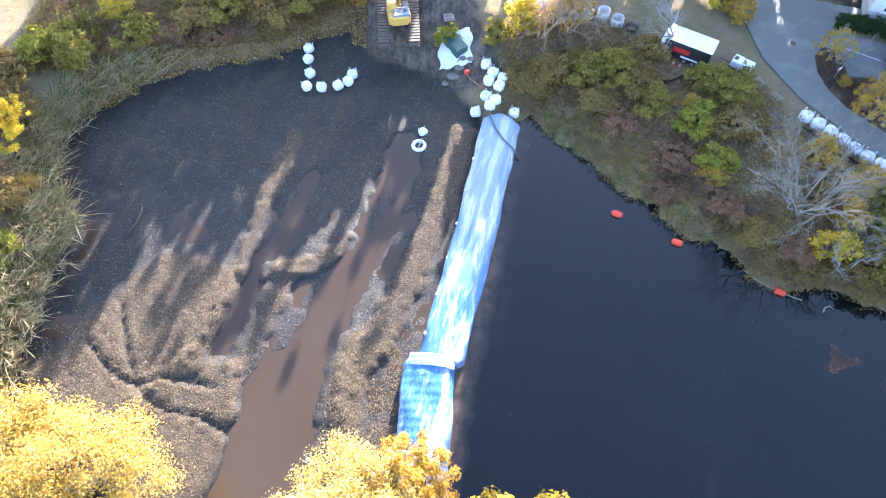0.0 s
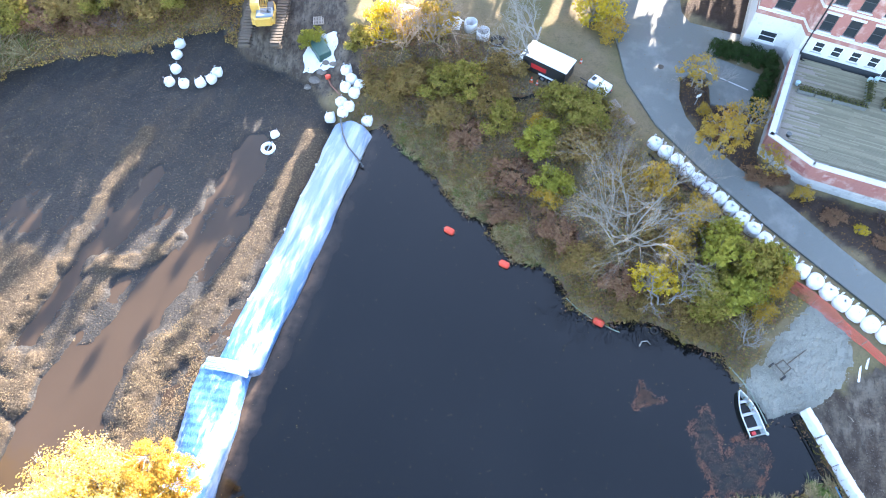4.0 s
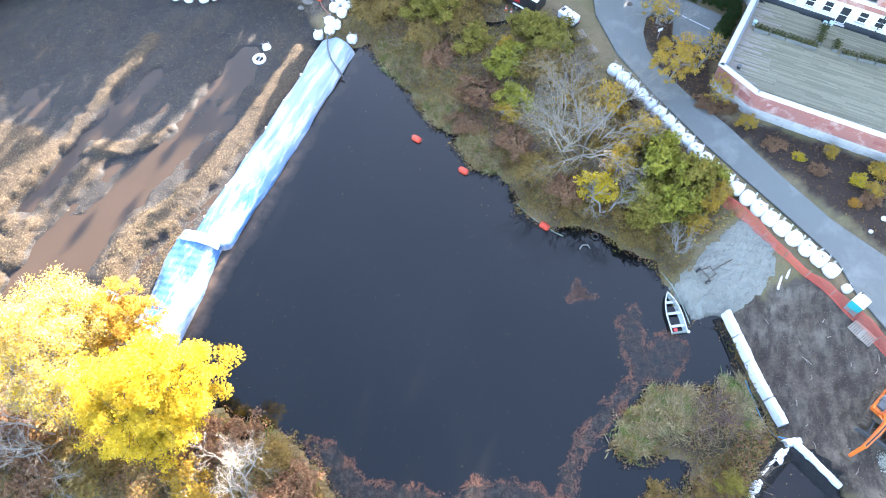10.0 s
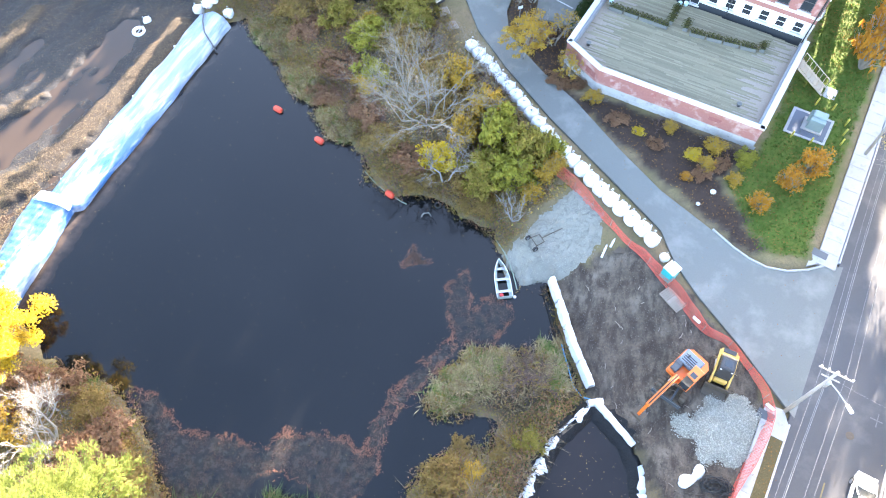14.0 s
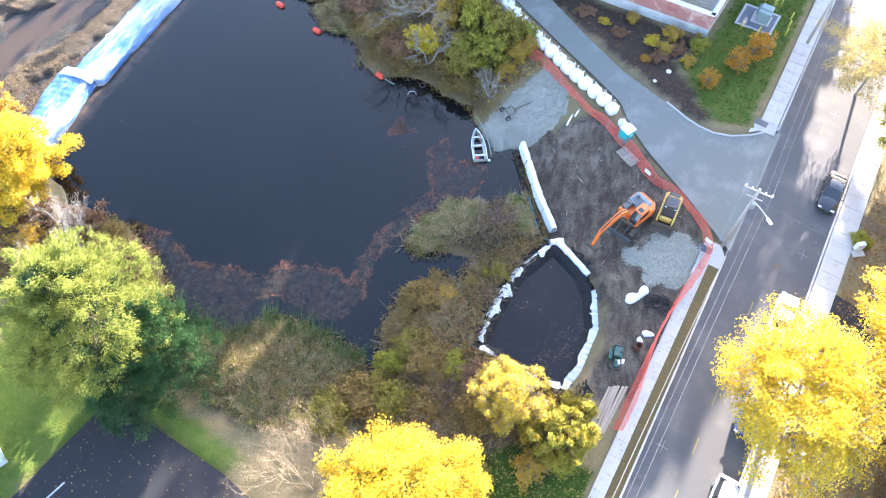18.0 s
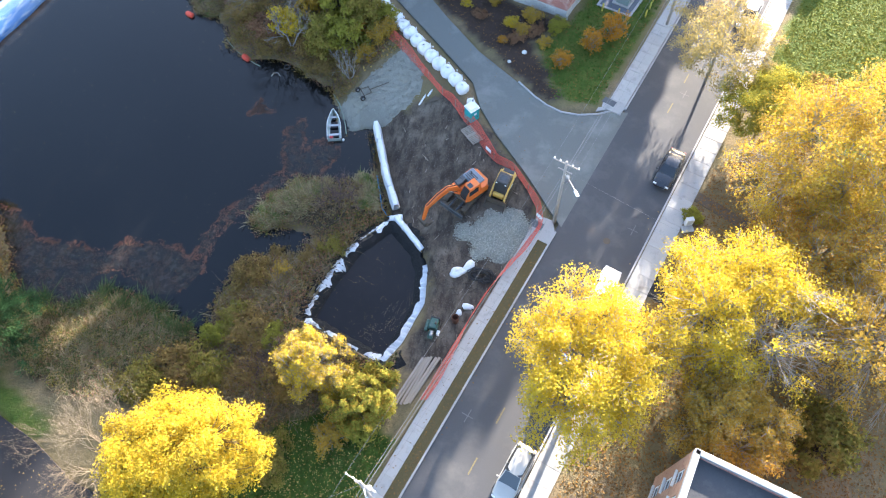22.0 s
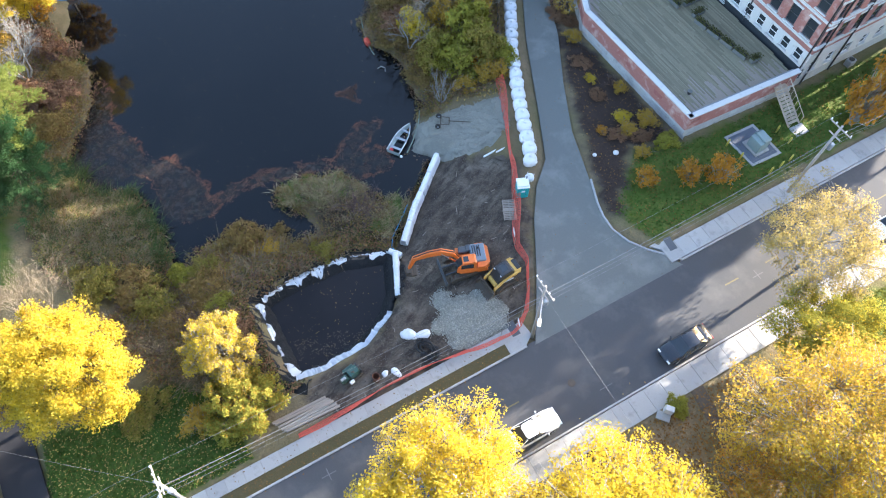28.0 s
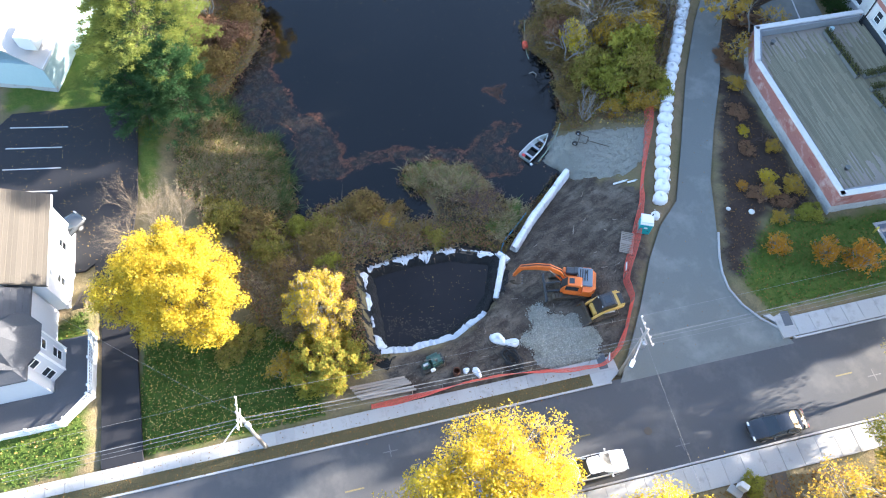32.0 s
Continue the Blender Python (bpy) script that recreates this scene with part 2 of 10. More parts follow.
TIMBER = mat("grey_timber", (0.34, 0.29, 0.24), (0.24, 0.20, 0.16), 0.9, 8, 1, vary=0.3)
NEW_TIMBER = mat("pale_timber", (0.52, 0.43, 0.32), (0.42, 0.34, 0.25), 0.85, 8, 1, vary=0.2)
BOAT_ALU = mat("grey_green_boat_hull", (0.38, 0.42, 0.39), (0.30, 0.34, 0.31), 0.45, 5, 1, metal=0.2)
ROOF_SLATE = mat("grey_shingle", (0.075, 0.078, 0.085), (0.05, 0.052, 0.057), 0.9, 9, 0.8, vary=0.3)
ROOF_TAN = mat("tan_shingle", (0.095, 0.083, 0.066), (0.07, 0.061, 0.049), 0.9, 9, 0.8, vary=0.22)
ROOF_DARK = mat("roof_membrane", (0.035, 0.037, 0.042), (0.05, 0.052, 0.056), 0.7, 6, 0.3, dirt=(0.075, 0.074, 0.072))
SIDING = mat("pale_grey_siding", (0.50, 0.52, 0.55), (0.44, 0.46, 0.49), 0.7, 4, 0.5, bump=0.05)
BLUE_SIDING = mat("pale_blue_siding", (0.46, 0.60, 0.60), (0.40, 0.53, 0.54), 0.7, 4, 0.5, bump=0.05)
BARK = mat("brown_bark", (0.11, 0.085, 0.065), (0.07, 0.055, 0.042), 0.95, 9, 2, bump=0.6)
PALE_BARK = mat("pale_grey_bark", (0.37, 0.345, 0.31), (0.24, 0.225, 0.20), 0.9, 5, 1.5, bump=0.4)
POLE_WOOD = mat("silvered_pole_wood", (0.42, 0.39, 0.35), (0.30, 0.27, 0.24), 0.9, 8, 2, stretch=(4, 4, 0.5))
RIBBON = mat("orange_cone_plastic", (0.80, 0.14, 0.04), (0.70, 0.12, 0.04), 0.5, 5, 1, bump=0)


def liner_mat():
    """Blue sheeting with white streaks over a water-filled tube, whiter northwards where sun glare is put into the
    colour.
    """
    m = bpy.data.materials.new("blue_white_tube_sheeting")
    nt, n, l = nodes_of(m)
    p = n["Principled BSDF"]
    p.inputs["Roughness"].default_value, p.inputs["Specular IOR Level"].default_value = 0.36, 0.35
    geo = n.new("ShaderNodeNewGeometry")
    mp = n.new("ShaderNodeMapping")
    mp.vector_type = "TEXTURE"
    mp.inputs["Rotation"].default_value[2] = radians(-12.6)
    l.new(geo.outputs["Position"], mp.inputs["Vector"])

    def streaks(scale, long, detail, lo, hi):
        """Noise drawn out along the tube."""
        st = n.new("ShaderNodeVectorMath")
        st.operation = "MULTIPLY"
        st.inputs[1].default_value = (scale, scale / long, scale)
        l.new(mp.outputs[0], st.inputs[0])
        t = n.new("ShaderNodeTexNoise")
        t.inputs["Scale"].default_value, t.inputs["Detail"].default_value, t.inputs["Roughness"].default_value = 1.0, detail, 0.6
        l.new(st.outputs[0], t.inputs["Vector"])
        r = n.new("ShaderNodeMapRange")
        r.inputs["From Min"].default_value, r.inputs["From Max"].default_value = lo, hi
        l.new(t.outputs["Fac"], r.inputs["Value"])
        return r.outputs[0]
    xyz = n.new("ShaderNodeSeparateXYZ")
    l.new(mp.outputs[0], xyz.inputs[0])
    # Takes blue out towards the north end, painting the sun's glare there.
    north_glare = n.new("ShaderNodeMapRange")
    north_glare.inputs["From Min"].default_value, north_glare.inputs["From Max"].default_value = 26.0, 38.0
    l.new(xyz.outputs["Y"], north_glare.inputs["Value"])
    blue = maths(nt, "SUBTRACT", streaks(0.6, 6.0, 3, 0.38, 0.52), maths(nt, "MULTIPLY", north_glare.outputs[0], 0.5), True)
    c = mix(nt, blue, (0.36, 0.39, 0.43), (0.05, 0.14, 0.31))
    c = mix(nt, maths(nt, "MULTIPLY", streaks(2.2, 10.0, 4, 0.50, 0.66), 0.4), c, (0.10, 0.20, 0.36))
    c = mix(nt, maths(nt, "MULTIPLY", streaks(1.6, 5.0, 5, 0.55, 0.68), 0.6), c, (0.44, 0.46, 0.48))
    c = mix(nt, maths(nt, "MULTIPLY", streaks(1.1, 5.0, 6, 0.63, 0.70), 0.7), c, (0.17, 0.20, 0.24))
    l.new(c, p.inputs["Base Color"])
    bumped(nt, streaks(2.0, 4.0, 6, 0.3, 0.7), 0.8, 0.12)
    return m


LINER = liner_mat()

LEAF_YELLOW = leaf_mat("yellow_maple_leaves", [(0.53, 0.38, 0.025), (0.69, 0.53, 0.04), (0.57, 0.42, 0.03), (0.71, 0.58, 0.12), (0.40, 0.29, 0.03)], 0.55)
LEAF_PALE = leaf_mat("pale_straw_leaves", [(0.40, 0.31, 0.12), (0.50, 0.40, 0.17), (0.34, 0.27, 0.095), (0.50, 0.38, 0.09)])
LEAF_GOLD = leaf_mat("golden_leaves", [(0.40, 0.25, 0.04), (0.53, 0.35, 0.06), (0.45, 0.27, 0.04), (0.50, 0.38, 0.09), (0.31, 0.21, 0.045)])
LEAF_ORANGE = leaf_mat("orange_leaves", [(0.42, 0.20, 0.03), (0.56, 0.29, 0.04), (0.48, 0.23, 0.03), (0.36, 0.22, 0.05)])
LEAF_GREEN = leaf_mat("green_leaves", [(0.16, 0.155, 0.03), (0.25, 0.235, 0.05), (0.34, 0.285, 0.065), (0.40, 0.30, 0.085), (0.20, 0.135, 0.05)])
LEAF_OLIVE = leaf_mat("olive_shrub_leaves", [(0.20, 0.145, 0.05), (0.30, 0.21, 0.068), (0.40, 0.27, 0.10), (0.29, 0.165, 0.082), (0.23, 0.205, 0.046)])
LEAF_RUST = leaf_mat("rusty_shrub_leaves", [(0.22, 0.13, 0.080), (0.32, 0.19, 0.105), (0.25, 0.125, 0.08), (0.41, 0.265, 0.145)])
MARSH = leaf_mat("marsh_leaves", [(0.075, 0.085, 0.030), (0.12, 0.125, 0.045), (0.17, 0.15, 0.065), (0.05, 0.07, 0.022), (0.20, 0.17, 0.10)], 0.3)
# Two tones of the same needles: shade and sun put into the colour.
PINE_SHADED = leaf_mat("pine_needles", [(0.030, 0.062, 0.028), (0.045, 0.085, 0.036), (0.075, 0.115, 0.05)], 0.2)
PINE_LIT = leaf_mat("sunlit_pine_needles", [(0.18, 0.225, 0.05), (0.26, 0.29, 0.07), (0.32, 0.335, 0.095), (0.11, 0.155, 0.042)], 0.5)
LEAF_LIME = leaf_mat("yellow_green_leaves", [(0.25, 0.25, 0.04), (0.34, 0.32, 0.055), (0.40, 0.35, 0.07), (0.19, 0.20, 0.04)])
REED = leaf_mat("dry_reed", [(0.42, 0.33, 0.19), (0.54, 0.43, 0.26), (0.34, 0.27, 0.14), (0.26, 0.25, 0.09)], 0.25)
REED_GREEN = leaf_mat("green_reed", [(0.10, 0.17, 0.04), (0.17, 0.24, 0.06), (0.26, 0.25, 0.12)], 0.25)
LITTER = leaf_mat("fallen_leaves", [(0.55, 0.38, 0.08), (0.42, 0.26, 0.08), (0.30, 0.18, 0.08), (0.62, 0.48, 0.16), (0.26, 0.16, 0.09)], 0.1)
WEED = leaf_mat("russet_pondweed", [(0.070, 0.040, 0.030), (0.105, 0.060, 0.044), (0.050, 0.034, 0.027), (0.15, 0.11, 0.085)], 0.1)


# ---- geometry helpers ----
class Geo:
    """Gathers the vertices and faces of one mesh."""

    def __init__(self):
        self.v, self.f = [], []

    def add(self, verts, faces):
        k = len(self.v)
        self.v += [tuple(p) for p in verts]
        self.f += [tuple(i + k for i in f) for f in faces]
        return self

    def box(self, c, s, rz=0.0, m=None, chamfer=0.0):
        hx, hy, hz = s[0] / 2, s[1] / 2, s[2] / 2
        k = min(chamfer, hx * 0.9, hy * 0.9, hz * 0.9)
        if k > 0:
            vs, ids = [], {}
            for sx in (-1, 1):
                for sy in (-1, 1):
                    for sz in (-1, 1):
                        for a in range(3):
                            p = [sx * (hx - k), sy * (hy - k), sz * (hz - k)]
                            p[a] = (sx * hx, sy * hy, sz * hz)[a]
                            ids[sx, sy, sz, a] = len(vs)
                            vs.append(p)
            fs = []
            for a in range(3):
                b, d = (a + 1) % 3, (a + 2) % 3
                for s1 in (-1, 1):
                    q = []
                    for s2, s3 in ((-1, -1), (1, -1), (1, 1), (-1, 1)):
                        key = [0, 0, 0]
                        key[a], key[b], key[d] = s1, s2, s3
                        q.append(ids[(*key, a)])
                    fs.append(q if s1 > 0 else q[::-1])
                for s2 in (-1, 1):
                    for s3 in (-1, 1):
                        k0, k1 = [0, 0, 0], [0, 0, 0]
                        k0[a], k0[b], k0[d] = -1, s2, s3
                        k1[a], k1[b], k1[d] = 1, s2, s3
                        q = [ids[(*k0, b)], ids[(*k1, b)], ids[(*k1, d)], ids[(*k0, d)]]
                        fs.append(q if s2 * s3 > 0 else q[::-1])
            for sx in (-1, 1):
                for sy in (-1, 1):
                    for sz in (-1, 1):
                        q = [ids[sx, sy, sz, 0], ids[sx, sy, sz, 1], ids[sx, sy, sz, 2]]
                        fs.append(q if sx * sy * sz > 0 else q[::-1])
        else:
            vs = [(x * hx, y * hy, z * hz) for x in (-1, 1) for y in (-1, 1) for z in (-1, 1)]
            fs = [(0, 1, 3, 2), (4, 6, 7, 5), (0, 4, 5, 1), (2, 3, 7, 6), (0, 2, 6, 4), (1, 5, 7, 3)]
        mm = m or pose(c[0], c[1], c[2], 0, 0, rz)
        if m is not None:
            mm = m @ Matrix.Translation(c) @ Matrix.Rotation(radians(rz), 4, "Z")
        return self.add([mm @ Vector(p) for p in vs], fs)

    def tube(self, path, radii, n=8, caps=True, flat=1.0):
        path = [Vector(p) for p in path]
        if isinstance(radii, (int, float)):
            radii = [radii] * len(path)
        vs, fs, prev = [], [], None
        for i, (p, r) in enumerate(zip(path, radii)):
            d = (path[min(i + 1, len(path) - 1)] - path[max(i - 1, 0)]).normalized()
            if prev is None:
                prev = d.orthogonal().normalized() if abs(d.z) > 0.99 else d.cross(Vector((0, 0, 1))).normalized()
            a = (prev - d * prev.dot(d)).normalized()
            prev = a
            b = d.cross(a)
            for k in range(n):
                w = 2 * math.pi * k / n
                vs.append(p + a * (r * math.cos(w)) + b * (r * flat * math.sin(w)))
        for i in range(len(path) - 1):
            for k in range(n):
                k2 = (k + 1) % n
                fs.append((i * n + k, i * n + k2, (i + 1) * n + k2, (i + 1) * n + k))
        if caps:
            fs.append(tuple(range(n))[::-1])
            fs.append(tuple((len(path) - 1) * n + k for k in range(n)))
        return self.add(vs, fs)

    def cyl(self, a, b, r, r2=None, n=12):
        return self.tube([a, b], [r, r if r2 is None else r2], n)

    def prism(self, poly, z0, z1):
        n = len(poly)
        area = sum(poly[i][0] * poly[(i + 1) % n][1] - poly[(i + 1) % n][0] * poly[i][1] for i in range(n))
        poly = list(poly) if area > 0 else list(poly)[::-1]
        vs = [(x, y, z0) for x, y in poly] + [(x, y, z1) for x, y in poly]
        fs = [tuple(range(n))[::-1], tuple(range(n, 2 * n))] + [(i, (i + 1) % n, n + (i + 1) % n, n + i) for i in range(n)]
        return self.add(vs, fs)

    def lathe(self, prof, n=16, c=(0, 0, 0)):
        vs = [(c[0] + r * math.cos(2 * math.pi * k / n), c[1] + r * math.sin(2 * math.pi * k / n), c[2] + z) for r, z in prof for k in range(n)]
        fs = [(i * n + k, i * n + (k + 1) % n, (i + 1) * n + (k + 1) % n, (i + 1) * n + k) for i in range(len(prof) - 1) for k in range(n)]
        fs += [tuple(range(n))[::-1], tuple((len(prof) - 1) * n + k for k in range(n))]
        return self.add(vs, fs)

    def grid(self, fn, nu, nv, closed=False):
        """fn(i, j) gives the point of each crossing."""
        vs = [fn(i, j) for i in range(nu) for j in range(nv)]
        fs = []
        for i in range(nu - 1):
            for j in range(nv if closed else nv - 1):
                fs.append((i * nv + j, i * nv + (j + 1) % nv, (i + 1) * nv + (j + 1) % nv, (i + 1) * nv + j))
        return self.add(vs, fs)

    def mesh(self, name, material, smooth=False):
        me = bpy.data.meshes.new(name)
        me.from_pydata(self.v, [], self.f)
        me.materials.append(material)
        if smooth:
            me.polygons.foreach_set("use_smooth", [True] * len(me.polygons))
        me.update()
        return me


def part(name, geo, material, parent, label="", smooth=False):
    me = geo if isinstance(geo, bpy.types.Mesh) else geo.mesh(name, material, smooth)
    ob = new(name, me)
    ob.parent = parent
    if label:
        tagged(ob, label)
    return ob


def thing(name, label, category, m=None, group="", geo=None, material=None, smooth=False, kind=""):
    ob = new(name, geo.mesh(name, material, smooth) if geo else None)
    if m is not None:
        ob.matrix_basis = m
    return tagged(ob, label, category, group, kind)


def structure(name, geo, material, label, category, smooth=False):
    return thing(name, label, category, None, "", geo, material, smooth, "structure")


def quads(name, verts, material):
    """A mesh of loose leaves, from an array of (leaf, corner, 3)."""
    n, k = len(verts), verts.shape[1]
    me = bpy.data.meshes.new(name)
    me.vertices.add(n * k), me.loops.add(n * k), me.polygons.add(n)
    me.vertices.foreach_set("co", np.ascontiguousarray(verts, dtype=np.float32).ravel())
    me.loops.foreach_set("vertex_index", np.arange(n * k, dtype=np.int32))
    me.polygons.foreach_set("loop_start", np.arange(0, n * k, k, dtype=np.int32))
    me.materials.append(material)
    me.update(calc_edges=True)
    return me

# ---- the lie of the land ----
U = np.array([0.326, 0.945])          # along the street, northwards
V = np.array([0.945, -0.326])         # across it, eastwards
KERB0 = np.array([68.5, 10.0])        # on the west kerb line
STREET_Z = 3.2


def street(s, o):
    """The place s metres along the street and o metres east of its west kerb."""
    p = KERB0 + U * s + V * o
    return float(p[0]), float(p[1])


DRIVE = [street(0.7, 0.35), (67.5, 12.6), (64.9, 16.0), (61.3, 20.2), (59.2, 23.2), (57.9, 26.3), (53.6, 30.6), (50.1, 34.0), (46.4, 37.6), (41.0, 43.6), (37.2, 48.5), (34.6, 54.0), (33.0, 64.6), (32.0, 90.0),
         (41.0, 90.0), (41.2, 64.6), (42.0, 63.0), (47.7, 61.5), (44.3, 58.0), (48.7, 56.0), (47.6, 51.0), (43.1, 51.5), (43.2, 55.0), (41.5, 55.8), (40.2, 54.4), (39.9, 52.0), (40.4, 49.6), (41.7, 47.2), (44.7, 43.9), (48.7, 40.3), (53.3, 35.2), (57.8, 30.7), (62.0, 27.6), (65.6, 24.8),
         (67.4, 24.0), (69.4, 24.0), (71.4, 24.6), (72.6, 25.2), street(16.4, 0.35)]
LOT = [(13.3, -24.6), (18.8, -13.1), (30.0, -17.2), (33.5, -19.0), (35.0, -24.0), (30.0, -36.0), (18.0, -33.0)]
SIDE_DRIVE = [(33.4, -19.2), (39.0, -20.6), (47.0, -23.2), (54.2, -25.4), (53.0, -28.4), (40.0, -24.1), (34.6, -23.0)]
LOT_Z = 2.75
BASIN = [(-38.6, 15.0), (-38.0, 22.7), (-37.8, 27.2), (-37.7, 30.8), (-36.1, 35.2), (-39.4, 39.3), (-41.1, 42.1), (-40.2, 46.5), (-38.0, 50.0), (-34.5, 52.4), (-32.1, 54.5),
         (-27.9, 56.1), (-19.8, 57.6), (-14.9, 60.7), (-11.1, 62.0), (-7.8, 57.5), (-1.6, 55.1), (0.9, 53.0), (3.4, 49.8), (5.0, 47.0), (1.5, 32.0), (-2.0, 20.0), (-3.0, 9.0), (-10.0, 5.0), (-25.0, 4.0), (-36.0, 6.0)]
POND = [(6.3, 47.4), (8.2, 48.2), (9.7, 49.0), (10.7, 46.9), (13.0, 45.3), (16.8, 40.8), (19.3, 38.3), (22.1, 38.0), (21.7, 36.0), (23.8, 33.7), (26.8, 33.4), (28.2, 31.2), (29.1, 29.0),
        (32.2, 27.6), (34.7, 28.5), (37.3, 27.4), (39.7, 26.3), (42.6, 25.0), (43.2, 23.5), (44.5, 21.3), (45.8, 20.1), (48.3, 20.4), (50.2, 15.2), (52.2, 10.4), (49.0, 13.5),
        (45.5, 12.8), (42.7, 12.6), (40.2, 9.8), (39.6, 7.8), (40.5, 6.2), (43.3, 7.3), (46.6, 6.8), (44.5, 3.5), (41.7, 3.0), (39.8, 1.0), (38.8, -2.4), (39.6, -5.3), (39.3, -6.8),
        (37.9, -5.1), (36.0, -4.5), (33.8, -3.9), (30.5, -3.2), (28.9, -3.0), (26.1, -5.3), (22.7, -6.0), (20.9, -5.3), (18.8, -2.9), (17.2, -0.6), (15.5, 1.2), (13.5, 3.0), (10.5, 4.0),
        (8.1, 3.8), (5.2, 5.2), (3.0, 7.0), (-0.8, 9.0), (-0.6, 20.0), (2.6, 31.5)]
PIT = [(47.9, -2.3), (48.8, 1.6), (50.5, 5.7), (53.2, 9.0), (56.2, 6.5), (57.3, 4.6), (57.8, 1.2), (56.7, -2.9), (55.6, -4.9)]


def inside_distance(px, py, poly):
    """Distance from the outline, negative inside."""
    d2 = np.full(px.shape, 1e12)
    ins = np.zeros(px.shape, bool)
    n = len(poly)
    for i in range(n):
        ax, ay = poly[i]
        bx, by = poly[(i + 1) % n]
        ex, ey = bx - ax, by - ay
        t = np.clip(((px - ax) * ex + (py - ay) * ey) / (ex * ex + ey * ey), 0, 1)
        d2 = np.minimum(d2, (px - ax - t * ex) ** 2 + (py - ay - t * ey) ** 2)
        if ay != by:
            cross = (ay > py) != (by > py)
            ins ^= cross & (px < (bx - ax) * (py - ay) / (by - ay) + ax)
    d = np.sqrt(d2)
    return np.where(ins, -d, d)


def step01(x, a, b):
    t = np.clip((x - a) / (b - a), 0, 1)
    return t * t * (3 - 2 * t)


def waves(x, y, size, seed, octaves=4):
    """Smooth uneven hills between -1 and 1."""
    r = np.random.RandomState(seed)
    out, amp, tot = np.zeros(np.shape(x)), 1.0, 0.0
    for o in range(octaves):
        for k in range(4):
            a, ph, ph2 = r.uniform(0, 6.28), r.uniform(0, 6.28), r.uniform(0, 6.28)
            f = 2 * math.pi / size * 2 ** o * r.uniform(0.7, 1.3)
            out = out + amp * np.sin(f * (x * math.cos(a) + y * math.sin(a)) + ph + 1.3 * np.sin(f * 0.6 * (y * math.cos(a) - x * math.sin(a)) + ph2))
        tot += amp * 2.2
        amp *= 0.55
    return out / tot


# channels and ridges of the drained bed: centre line, half width, height
BED = [([(-17.6, 5.0), (-16.2, 17.7), (-13.0, 20.3), (-10.6, 25.0), (-8.6, 30.5), (-6.2, 36.0), (-4.6, 41.5), (-4.0, 45.0)], 1.9, -0.42),
       ([(-17.0, 5.0), (-14.5, 14.5), (-13.6, 19.0)], 3.2, -0.42),
       ([(-22.5, 19.5), (-19.5, 26.0), (-17.8, 31.5)], 0.7, -0.30),
       ([(-20.5, 22.0), (-18.0, 29.0), (-15.5, 35.5), (-13.5, 41.0)], 0.8, -0.25),
       ([(-22.8, 20.0), (-20.4, 26.5), (-19.0, 32.5), (-17.6, 39.5), (-15.9, 46.0)], 1.0, 0.28),
       ([(-18.5, 29.8), (-12.2, 30.6), (-7.8, 34.0), (-5.6, 38.3)], 1.1, 0.32),
       ([(-18.4, 20.5), (-16.6, 24.5), (-15.2, 29.5)], 1.3, 0.25),
       ([(-8.5, 12.0), (-8.0, 20.0), (-5.2, 24.0), (-2.6, 31.0), (0.2, 39.0), (2.2, 46.5)], 1.6, 0.34),
       ([(-10.5, 17.0), (-8.0, 21.5)], 2.4, 0.20),
       ([(-40.0, 10.0), (-30.0, 19.0), (-25.0, 26.5)], 6.0, 0.42),
       ([(-26.0, 8.0), (-22.0, 16.0)], 6.0, 0.38)]
CRACKS = [[(-32.3, 22.6), (-29.2, 19.6), (-26.8, 18.4), (-24.5, 16.6), (-20.5, 15.6), (-18.3, 14.6)], [(-30.0, 26.5), (-28.6, 22.0), (-26.9, 18.6), (-24.0, 19.3), (-20.0, 18.5)]]


def line_distance(px, py, line):
    d2 = np.full(px.shape, 1e12)
    for (ax, ay), (bx, by) in zip(line, line[1:]):
        ex, ey = bx - ax, by - ay
        t = np.clip(((px - ax) * ex + (py - ay) * ey) / (ex * ex + ey * ey), 0, 1)
        d2 = np.minimum(d2, (px - ax - t * ex) ** 2 + (py - ay - t * ey) ** 2)
    return np.sqrt(d2)


